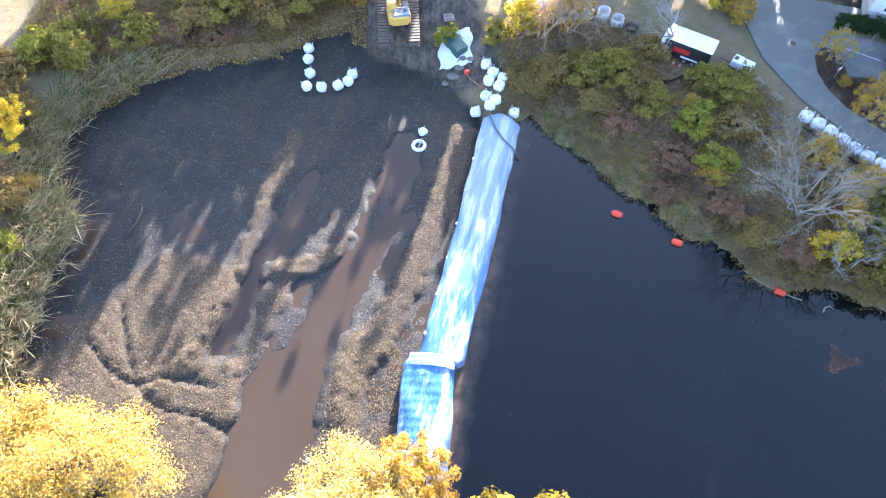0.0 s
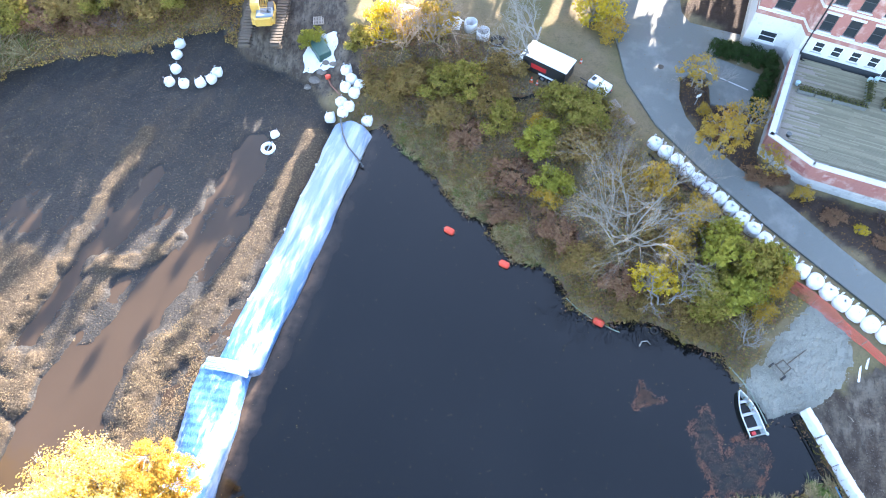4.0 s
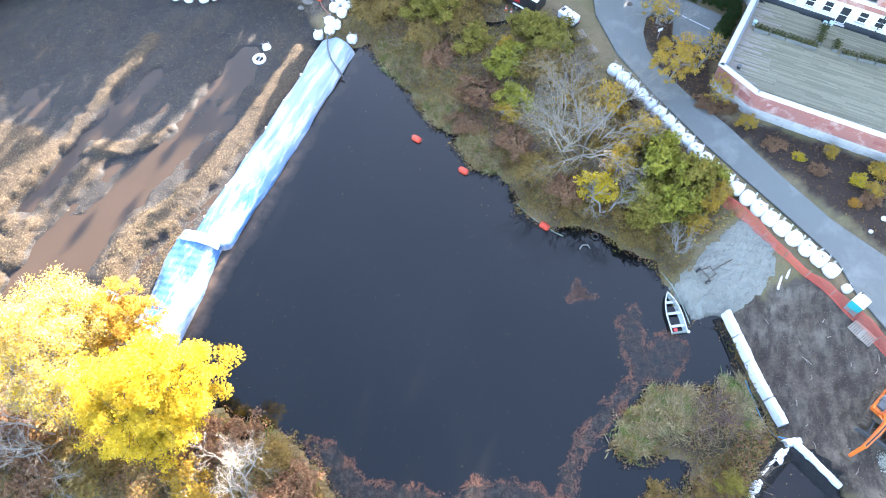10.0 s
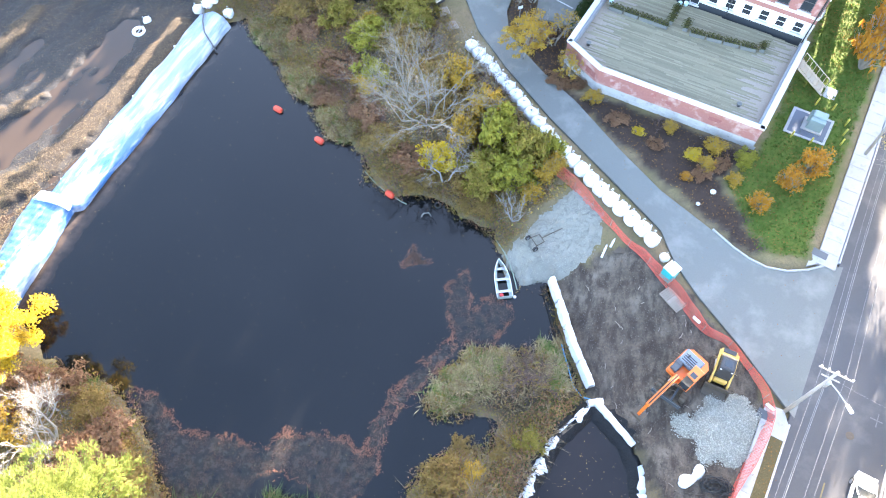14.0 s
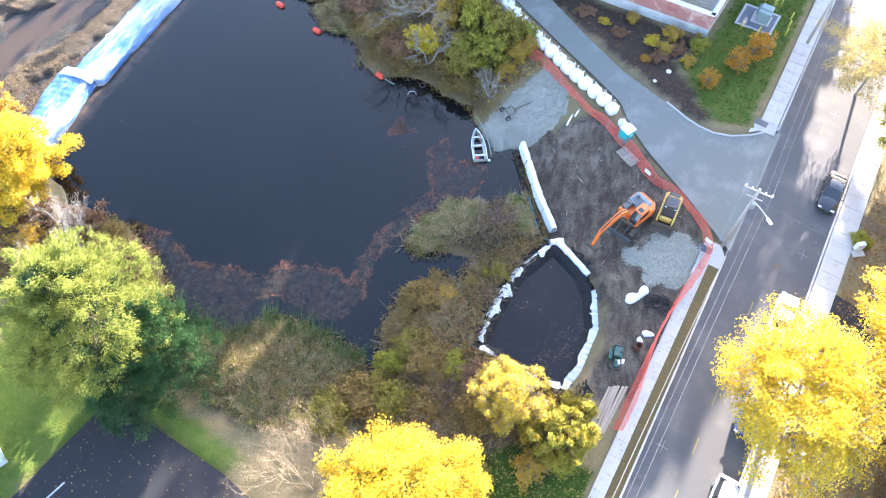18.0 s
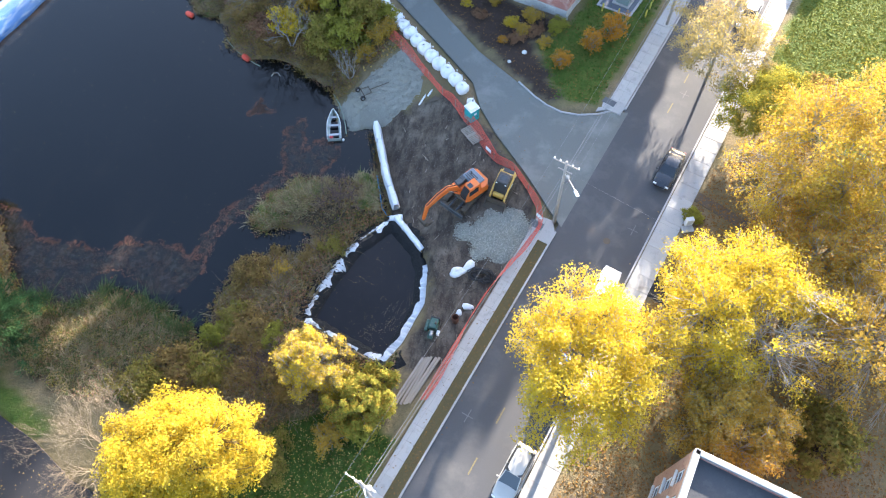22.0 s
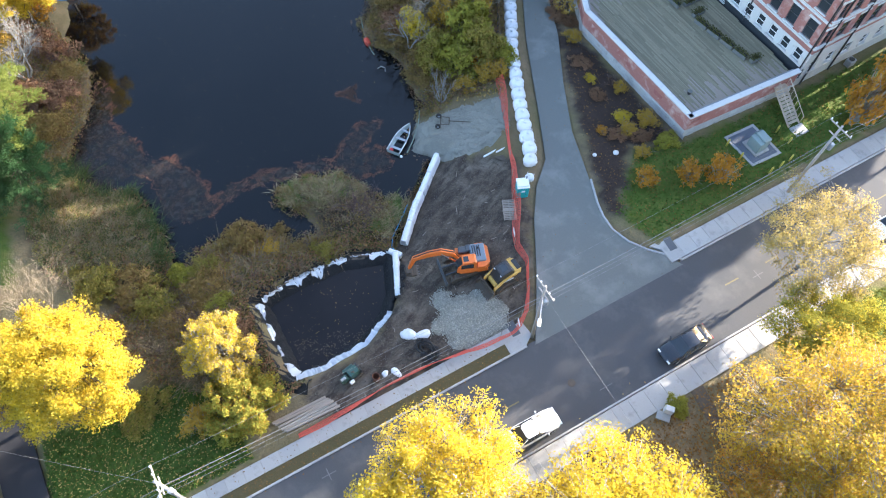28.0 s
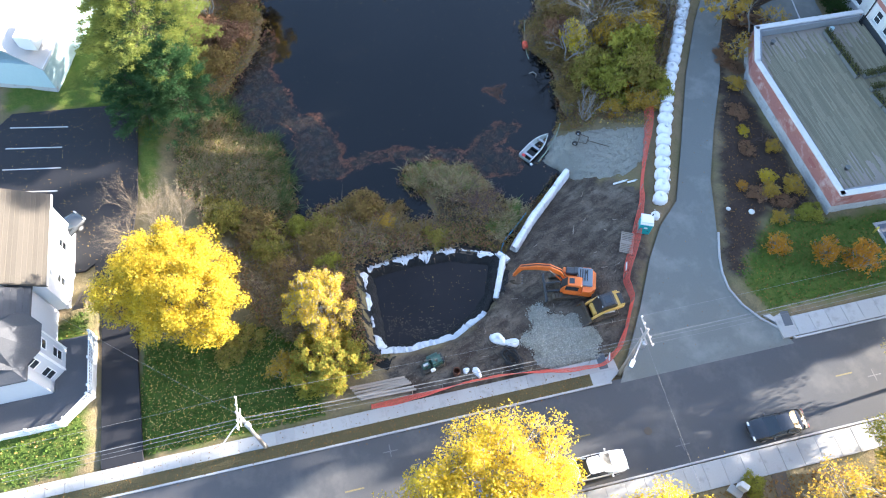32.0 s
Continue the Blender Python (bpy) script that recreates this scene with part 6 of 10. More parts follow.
part("fuel_tank", Geo().box((-0.55, 0.2, 0.4), (0.3, 1.0, 0.45), 0, None, 0.05), GREEN_PAINT, pump)
part("battery_box", Geo().box((0.52, -0.2, 0.35), (0.25, 0.4, 0.3), 0, None, 0.03), WHITE_PAINT, pump)
pump.matrix_basis = pose(59.5, -1.9, ground_z(59.5, -1.9) + 0.03, 0, 0, -5)
thing("barrel", "rusty brown open barrel standing on the soil", "barrel", pose(61.2, -0.6, ground_z(61.2, -0.6)), "", Geo().lathe([(0.3, 0), (0.31, 0.3), (0.3, 0.6), (0.31, 0.88), (0.27, 0.88), (0.26, 0.3)], 16), mat("rust", (0.16, 0.06, 0.03), (0.09, 0.04, 0.025), 0.85), True)
for k in range(6):
    x, y = 58.4 + 0.27 * k, -6.6 + 0.06 * k
    thing("timber", "long weathered grey timber lying beside the fence", "timber", pose(x, y, ground_z(x, y) + 0.12 + 0.02 * (k % 2), 0, 0, -19 + random.uniform(-2, 2)), "stack of long timbers", Geo().box((0, 0, 0), (0.2, 4.6, 0.15), 0, None, 0.015), TIMBER)
for k in range(26):
    a = random.uniform(0, 180)
    x, y = (random.uniform(60.5, 63.6), random.uniform(0.2, 4.0)) if k < 17 else (random.uniform(59.0, 62.0), random.uniform(1.5, 8.0))
    thing("scrap_timber", "broken brown branch lying on the soil", "branch", None, "scattered branches", Geo().tube([(x, y, ground_z(x, y) + 0.06), (x + 0.8 * math.cos(a), y + 0.8 * math.sin(a), ground_z(x, y) + 0.12)], [0.05, 0.03], 6), BARK)
r = np.random.RandomState(610)
for k in range(44):
    x, y, a = r.uniform(52.0, 65.0), r.uniform(-3.0, 22.0), r.uniform(0, math.pi)
    if inside_distance(np.array(x), np.array(y), SOIL_POLY) < -0.6 and inside_distance(np.array(x), np.array(y), PAD_POLY) > 0.2:
        L, z = r.uniform(0.3, 0.8), ground_z(x, y)
        thing("scrap_timber", "pale splintered stick lying on the soil", "branch", None, "scattered branches", Geo().tube([(x, y, z + 0.04), (x + 0.5 * L * math.cos(a) + 0.05, y + 0.5 * L * math.sin(a), z + 0.09), (x + L * math.cos(a), y + L * math.sin(a), z + 0.05)], [0.035, 0.03, 0.018], 5), TIMBER)
heap_ob = thing("hose_heap", "tangled heap of black hose and netting beside the gravel pad", "hose heap", pose(62.7, 4.0, ground_z(62.7, 4.0)))
for k in range(11):
    q = r.uniform(0, 6.28, 3)
    R = r.uniform(0.35, 0.95)
    part("hose_loop", Geo().tube([(R * 1.35 * math.cos(q[0] + 0.5 * i) + 0.18 * math.sin(1.7 * i + q[1]), R * 0.75 * math.sin(q[0] + 0.5 * i) + 0.15 * math.cos(2.3 * i + q[2]), 0.09 + 0.03 * k + 0.06 * math.sin(1.3 * i + q[1])) for i in range(12)], 0.045, 5), RUBBER, heap_ob, "", True)
for i, (a, b) in enumerate((((52.8, 23.0), (53.8, 26.4)), ((53.5, 24.1), (54.2, 26.0)))):
    z = ground_z(*a) + 0.18
    thing("post", "white painted post lying on the ground", "post", None, "white posts", Geo().tube([(a[0], a[1], z), (b[0], b[1], z + 0.25)], 0.10, 4), WHITE_PAINT)
for k in range(6):
    thing("panel_scrap", "dark grey slatted scrap panel by the posts", "panel", pose(54.2 + 0.25 * k, 24.0 + 0.05 * k, ground_z(54.2, 24) + 0.08 + 0.03 * k, 0, 0, -30), "scrap panels", Geo().box((0, 0, 0), (0.2, 1.3, 0.04), 0, None, 0.01), DARK_STEEL)


def pallet(x, y, z, rz, label, tilt=0.0):
    ob = thing("pallet", label, "pallet", pose(x, y, z, tilt, 0, rz), "pallets")
    for k in range(7):
        part("top_board", Geo().box((-0.54 + 0.18 * k, 0, 0.13), (0.12, 1.2, 0.025), 0, None, 0.005), TIMBER, ob)
    for yy in (-0.55, 0, 0.55):
        part("stringer", Geo().box((0, yy, 0.06), (1.2, 0.09, 0.11), 0, None, 0.008), TIMBER, ob)


pallet(58.7, 19.6, ground_z(58.7, 19.6) + 0.05, -45, "grey wooden pallet lying by the fence")
pallet(59.4, 18.9, ground_z(59.4, 18.9) + 0.05, -45, "grey wooden pallet lying by the fence")
pallet(33.0, 50.2, STREET_Z + 0.32, 30, "weathered wooden pallet at the edge of the drive")
pallet(34.3, 48.2, STREET_Z + 0.32, 35, "weathered wooden pallet at the edge of the drive")
pallet(0.6, 60.8, ground_z(0.6, 60.8) + 0.05, 10, "weathered wooden pallet near the pump unit")

# toilet cabin
wc = thing("portable_toilet", "teal plastic toilet cabin with a white roof", "portable toilet")
part("base", Geo().box((0, 0, 0.08), (1.2, 1.2, 0.16), 0, None, 0.02), BLACK, wc)
part("wall_shell", Geo().box((0, 0, 1.13), (1.1, 1.1, 1.95), 0, None, 0.05), TEAL, wc)
part("roof", Geo().prism([(-0.58, -0.58), (0.58, -0.58), (0.58, 0.58), (-0.58, 0.58)], 2.1, 2.2).prism([(-0.5, -0.42), (0.5, -0.42), (0.5, 0.42), (-0.5, 0.42)], 2.2, 2.36), WHITE_PAINT, wc, "translucent white domed roof")
part("vent_pipe", Geo().cyl((0.4, 0.4, 2.1), (0.4, 0.4, 2.6), 0.06, None, 8), BLACK, wc)
door = part("door", Geo().box((0, -0.565, 1.12), (0.72, 0.04, 1.8), 0, None, 0.02), TEAL, wc)
part("sign", Geo().box((0, -0.59, 1.62), (0.34, 0.012, 0.24), 0), WHITE_PAINT, door, "small white notice panel")
part("door_handle", Geo().box((0.27, -0.6, 1.1), (0.06, 0.05, 0.14), 0, None, 0.01), BLACK, door)
wc.matrix_basis = pose(58.6, 21.6, 2.75, 0, 0, 48)

# orange net fence on stakes
fence = thing("net_fence", "sagging orange plastic safety net fence on stakes", "fence")
FENCE = [(47.6, 31.0), (49.2, 29.6), (52.5, 26.7), (56.0, 23.4), (57.8, 21.2), (59.4, 19.3), (60.8, 17.6), (61.9, 16.6), (63.6, 16.1), (65.4, 14.0), (66.5, 12.2), (66.8, 10.4), (65.6, 7.6), (63.9, 3.8), (62.3, -0.4), (60.9, -4.4), (59.6, -8.4)]
fp = along(FENCE, 0.5)
g = Geo()
for r_ in range(10):
    pts = []
    for i, (x, y, a) in enumerate(fp):
        sag = 0.16 * abs(math.sin(i * 0.42)) + 0.06 * math.sin(i * 1.3)
        lean = (0.38 + 0.3 * math.sin(i * 0.21 + 1)) * (r_ / 9)
        z = max(ground_z(x, y), 2.0) + 0.06 + r_ * 0.105 * (1 - sag)
        nx_, ny_ = -math.sin(radians(a)), math.cos(radians(a))
        pts.append((x + nx_ * lean, y + ny_ * lean, z))
    g.tube(pts, 0.016 if 0 < r_ < 9 else 0.03, 3, False)
    if r_ == 0:
        foot = pts
    top = pts
for i in range(len(fp) - 1):
    for k in range(4):
        t = k / 4
        a = Vector(foot[i]).lerp(Vector(foot[i + 1]), t)
        b = Vector(top[i]).lerp(Vector(top[i + 1]), t)
        g.tube([a, b], 0.012, 3, False)
part("net", g, NET, fence, "")
for i in range(0, len(fp), 5):
    x, y, _ = fp[i]
    part("stake", Geo().box((x, y, max(ground_z(x, y), 2.0) + 0.6), (0.05, 0.05, 1.3), 0, None, 0.008), TIMBER, fence)
for x, y in ((61.0, 17.5), (66.9, 10.9)):
    thing("notice_board", "small white notice tied to the net fence", "notice", pose(x, y, 3.9, 0, 0, -40), "fence notices", Geo().box((0, 0, 0), (0.75, 0.03, 0.5), 0, None, 0.008), WHITE_PAINT)

# ---- things at the head of the pond ----
unit = thing("pump_unit", "dark green pump container tilted on white matting", "pump unit")
part("housing", Geo().box((0, 0, 0.95), (1.5, 2.6, 1.2), 0, None, 0.08), GREEN_PAINT, unit)
part("lid", Geo().box((0, 0, 1.58), (1.45, 2.5, 0.08), 0, None, 0.03), mat("green_lid", (0.05, 0.11, 0.09), None, 0.5), unit, "paler green lid")
part("frame", Geo().box((0, 0, 0.25), (1.6, 2.9, 0.2), 0, None, 0.03), BLACK, unit)
for k in range(4):
    part("louvre", Geo().box((0.755, -0.8 + 0.4 * k, 1.0), (0.02, 0.28, 0.6), 0), BLACK, unit)
unit.matrix_basis = pose(1.3, 57.1, 0.9, 4, 2, 35)
g = Geo().grid(lambda i, j: Vector((1.3 + (i / 9 - 0.5) * 3.6 + 0.2 * math.sin(j * 1.3), 57.0 + (j / 9 - 0.5) * 4.4 + 0.2 * math.sin(i * 1.7), ground_z(1.3 + (i / 9 - 0.5) * 3.6, 57.0 + (j / 9 - 0.5) * 4.4) + 0.14 + 0.10 * math.sin(1.9 * i + 0.5) * math.sin(1.6 * j))), 10, 10)
thing("matting", "rumpled pale grey matting under the pump unit", "sheet", None, "", g, SHEET, True)
thing("float_can", "red plastic can beside the hoses", "can", pose(2.6, 53.9, 0.75, 0, 0, 20), "", Geo().box((0, 0, 0.3), (0.6, 0.45, 0.6), 0, None, 0.12), BUOY)
for i, (x, y, s) in enumerate([(1.0, 53.9, 0.7), (1.8, 54.6, 0.55), (2.2, 55.6, 0.5), (0.2, 53.4, 0.5), (3.0, 55.4, 0.45)]):
    r = np.random.RandomState(300 + i)
    k = r.uniform(0.8, 1.2, (5, 8))
    g = Geo().grid(lambda a, b: Vector((s * k[a][b] * [0.1, 0.9, 1, 0.8, 0.05][a] * math.cos(b * math.pi / 4), 0.8 * s * k[a][b] * [0.1, 0.9, 1, 0.8, 0.05][a] * math.sin(b * math.pi / 4), s * 0.5 * (a / 4))), 5, 8, True)
    thing("boulder", "flat grey-brown stone at the head of the mud", "stone", pose(x, y, max(ground_z(x, y), -0.4)), "stones", g, mat("field_stone", (0.22, 0.19, 0.16), (0.14, 0.12, 0.10), 0.95, 5, 1, dirt=(0.30, 0.26, 0.2)))

# trailer with a white roof and red side
tl = thing("site_trailer", "enclosed trailer with a white roof and black and red sides", "trailer")
part("body", Geo().box((0, 0, 1.35), (2.1, 4.7, 1.85), 0, None, 0.04), BLACK, tl)
part("roof", Geo().box((0, 0, 2.30), (2.2, 4.9, 0.12), 0, None, 0.05), WHITE_PAINT, tl, "white roof with a slight camber")
part("side_panel", Geo().box((-1.06, 0.5, 1.35), (0.03, 1.7, 0.55), 0), RED_PAINT, tl, "red sign panel on the side")
part("side_panel", Geo().box((1.06, 0.2, 1.35), (0.03, 1.7, 0.5), 0), RED_PAINT, tl, "red sign panel on the side")
for sx in (-1.08, 1.08):
    part("mudguard", Geo().box((sx, -0.5, 0.72), (0.22, 1.8, 0.12), 0, None, 0.04), WHITE_PAINT, tl)
    for yy in (-0.95, -0.1):
        w = part("wheel", Geo().cyl((sx - 0.11, yy, 0.34), (sx + 0.11, yy, 0.34), 0.34, None, 18), RUBBER, tl)
        part("rim", Geo().cyl((sx - 0.12, yy, 0.34), (sx + 0.12, yy, 0.34), 0.19, None, 12), GALV, w)
part("drawbar", Geo().tube([(-0.5, 2.35, 0.45), (0, 3.4, 0.45), (0.5, 2.35, 0.45)], 0.05, 5), BLACK, tl)
part("nose", wedge([(2.35, 0.45), (2.75, 0.6), (2.75, 1.7), (2.35, 2.25)], -1.0, 1.0), WHITE_PAINT, tl, "white sloping front")
tl.matrix_basis = pose(26.2, 54.3, STREET_Z + 0.02, 0, 0, 61) @ Matrix.Diagonal((1.05, 1.05, 1.05, 1))
cart = thing("generator_trailer", "white towed generator on two wheels beside the drive", "generator")
part("hood", Geo().box((0, -0.65, 1.0), (1.25, 1.05, 0.85), 0, None, 0.08), WHITE_PAINT, cart)
part("hood", Geo().box((0, 0.5, 1.0), (1.25, 1.1, 0.85), 0, None, 0.08), WHITE_PAINT, cart)
part("grille", Geo().box((0, 0.75, 1.43), (0.55, 0.4, 0.02), 0), BLACK, cart)
part("chassis", Geo().box((0, 0, 0.48), (1.1, 2.6, 0.14), 0, None, 0.02), BLACK, cart)
part("drawbar", Geo().tube([(0, 1.2, 0.45), (0, 2.3, 0.42)], 0.05, 5), BLACK, cart)
part("tail_light", Geo().box((0.5, -1.25, 0.7), (0.2, 0.08, 0.2), 0, None, 0.02), RED_PAINT, cart)
for sx in (-0.72, 0.72):
    w = part("wheel", Geo().cyl((sx - 0.1, -0.1, 0.32), (sx + 0.1, -0.1, 0.32), 0.32, None, 16), RUBBER, cart)
    part("rim", Geo().cyl((sx - 0.11, -0.1, 0.32), (sx + 0.11, -0.1, 0.32), 0.16, None, 12), WHITE_PAINT, w)
cart.matrix_basis = pose(31.5, 52.2, STREET_Z + 0.02, 0, 0, 52)
for x, y in ((24.6, 53.0), (25.2, 52.6), (29.8, 56.0)):
    c = thing("traffic_cone", "orange traffic cone with a square foot", "traffic cone", pose(x, y, STREET_Z), "traffic cones")
    part("foot", Geo().box((0, 0, 0.03), (0.4, 0.4, 0.05), 0, None, 0.01), RIBBON, c)
    part("cone", Geo().lathe([(0.16, 0.05), (0.12, 0.3), (0.05, 0.75), (0.03, 0.78)], 12), RIBBON, c, "", True)
    part("band", Geo().lathe([(0.122, 0.32), (0.092, 0.48), (0.09, 0.48)], 12), WHITE_PAINT, c, "white band")
for x, y in ((17.8, 60.0), (19.2, 58.8)):
    thing("concrete_ring", "pale concrete well ring standing on the gravel", "concrete ring", pose(x, y, STREET_Z - 0.02), "well rings", Geo().lathe([(0.72, 0), (0.72, 1.2), (0.60, 1.2), (0.60, 0.05)], 24), WHITE_STONE, True)
thing("hose_coil", "coil of black corrugated hose on the ground", "hose", pose(20.8, 58.2, STREET_Z), "", Geo().tube([((0.55 + 0.03 * k / 6) * math.cos(k * 0.5), (0.55 + 0.03 * k / 6) * math.sin(k * 0.5), 0.1 + 0.012 * k) for k in range(40)], 0.06, 6), RUBBER, True)
for k in range(5):
    thing("board", "pale brown board leaning in a stack", "board", pose(25.0 + 0.12 * k, 51.6 - 0.2 * k, STREET_Z - 0.15 + 0.05 * k, 0, 8, 35), "stacked boards", Geo().box((0, 0, 0), (0.24, 1.9, 0.04), 0, None, 0.008), NEW_TIMBER)
sfence = thing("silt_fence", "low black silt fence on stakes below the drive", "silt fence")
sl = along([(22.5, 50.0), (23.6, 50.0), (25.6, 51.2), (27.9, 51.2), (31.4, 50.0), (32.6, 48.9)], 0.5)
part("fabric", Geo().grid(lambda i, j: Vector((sl[i][0], sl[i][1], ground_z(sl[i][0], sl[i][1]) + 0.05 + 0.7 * j + 0.05 * math.sin(i))), len(sl), 2), LINER_BLACK, sfence)
for i in range(0, len(sl), 4):
    part("stake", Geo().box((sl[i][0], sl[i][1], ground_z(sl[i][0], sl[i][1]) + 0.45), (0.05, 0.05, 1.0), 0), TIMBER, sfence)
sfence2 = thing("silt_fence", "low black silt fence below the row of bags", "silt fence")
sl2 = along([(36.3, 44.4), (40.2, 40.3), (45.1, 34.7), (49.2, 30.8)], 0.6)
part("fabric", Geo().grid(lambda i, j: Vector((sl2[i][0] - 0.2 * j, sl2[i][1] - 0.2 * j, max(ground_z(sl2[i][0], sl2[i][1]), 2.2) - 0.1 + 0.75 * j + 0.05 * math.sin(i))), len(sl2), 2), LINER_BLACK, sfence2)
for i in range(0, len(sl2), 4):
    part("stake", Geo().box((sl2[i][0], sl2[i][1], max(ground_z(sl2[i][0], sl2[i][1]), 2.2) + 0.35), (0.05, 0.05, 1.1), 0), TIMBER, sfence2)
for i, (x, y, a) in enumerate([(9.0, 62.4, 10), (12.2, 61.6, 12), (15.2, 60.8, 15)]):
    r = np.random.RandomState(400 + i)
    ph = r.uniform(0, 6.28, 4)
    g = Geo().grid(lambda a_, b_: Vector(((a_ / 11 - 0.5) * 3.3, (0.8 * math.cos(math.pi * b_ / 7)) * (1 + 0.1 * math.sin(a_ + ph[0])), 1.1 * math.sin(math.pi * b_ / 7) ** 0.6 * (0.75 + 0.25 * math.sin(math.pi * a_ / 11)) * (1 + 0.12 * math.sin(1.3 * a_ + ph[1])))), 12, 8)
    thing("covered_stack", "long stack of material under rumpled white sheeting", "covered stack", pose(x, y, STREET_Z - 0.1, 0, 0, a - 30), "covered stacks", g, SHEET, True)

# ---- trees, shrubs, reeds, leaves ----
def leaf_quads(r, centres, normals, size, aspect=0.7, bend=0.0):
    """Three-cornered leaves at centres, facing about along normals."""
    n = len(centres)
    nn = normals + r.normal(0, 0.85, (n, 3))
    nn /= np.linalg.norm(nn, axis=1, keepdims=True) + 1e-9
    a = np.cross(nn, r.normal(0, 1, (n, 3)))
    a /= np.linalg.norm(a, axis=1, keepdims=True) + 1e-9
    b = np.cross(nn, a)
    s = size * r.uniform(0.6, 1.35, (n, 1))
    drop = nn * s * 0.25
    return np.stack([centres - a * s * 0.9 + b * s * aspect, centres + a * s * 1.15 - drop, centres - a * s * 0.7 - b * s * aspect * 1.1], 1)


def loose_crown(r, base, radius, height, nclump, nleaf, size, low=-0.55, bare=None, fray=0.11, gap=0.08):
    """Leaves in many small soft clumps on an uneven lobed crown; returns leaves and the clumps."""
    k = np.arange(nclump) + 0.5
    zz = 1 - (1 - low) * k / nclump
    th = (math.pi * (1 + 5 ** 0.5) * k + r.normal(0, 0.25, nclump)) % (2 * math.pi)
    ph = r.uniform(0, 6.28, 6)
    lobe = 1 + 0.13 * np.sin(2 * th + ph[0]) + 0.12 * np.sin(3 * th + ph[1] + zz) + 0.10 * np.sin(5 * th + ph[2] - 2 * zz) + 0.06 * np.sin(9 * th + ph[3] + 4 * zz)
    rad = np.sqrt(np.clip(1 - zz ** 2, 0, 1)) * lobe
    rr = r.uniform(0.42, 1.08, nclump) ** 0.8
    c = np.stack([rad * np.cos(th) * rr * radius, rad * np.sin(th) * rr * radius, zz * rr * height / 2 * (0.85 + 0.15 * lobe)], -1)
    keep = r.uniform(0, 1, nclump) > gap
    if bare:
        away = np.abs((th - radians(bare[0]) + math.pi) % (2 * math.pi) - math.pi) < radians(bare[1])
        keep &= ~(away & (r.uniform(0, 1, nclump) < bare[2]))
    br = radius * r.uniform(0.6, 1.5, nclump) * fray
    ci, bi = c[keep], br[keep]
    which = r.choice(len(ci), nleaf, p=bi ** 1.6 / (bi ** 1.6).sum())
    d = r.normal(0, 1, (nleaf, 3))
    ln = np.linalg.norm(d, axis=1, keepdims=True)
    d = d / ln * np.minimum(ln, 2.3)
    p = ci[which] + d * bi[which][:, None] * np.array([1.05, 1.05, 0.6])
    up = p / (np.linalg.norm(p, axis=1, keepdims=True) + 1e-6) + np.array([0, 0, 0.7])
    return leaf_quads(r, p + np.array(base), up, size), c + np.array(base), br * 1.6


def limb(g, a, b, r0, r1, rs, n=6, seg=4, sag=0.12):
    a, b = Vector(a), Vector(b)
    L = (b - a).length
    pts, rad = [], []
    for i in range(seg + 1):
        t = i / seg
        p = a.lerp(b, t) + Vector((rs.normal(0, 0.04 * L), rs.normal(0, 0.04 * L), sag * L * math.sin(math.pi * t))) * (1 if 0 < i < seg else 0)
        pts.append(p)
        rad.append(r0 + (r1 - r0) * t)
    g.tube(pts, rad, n)
    return pts


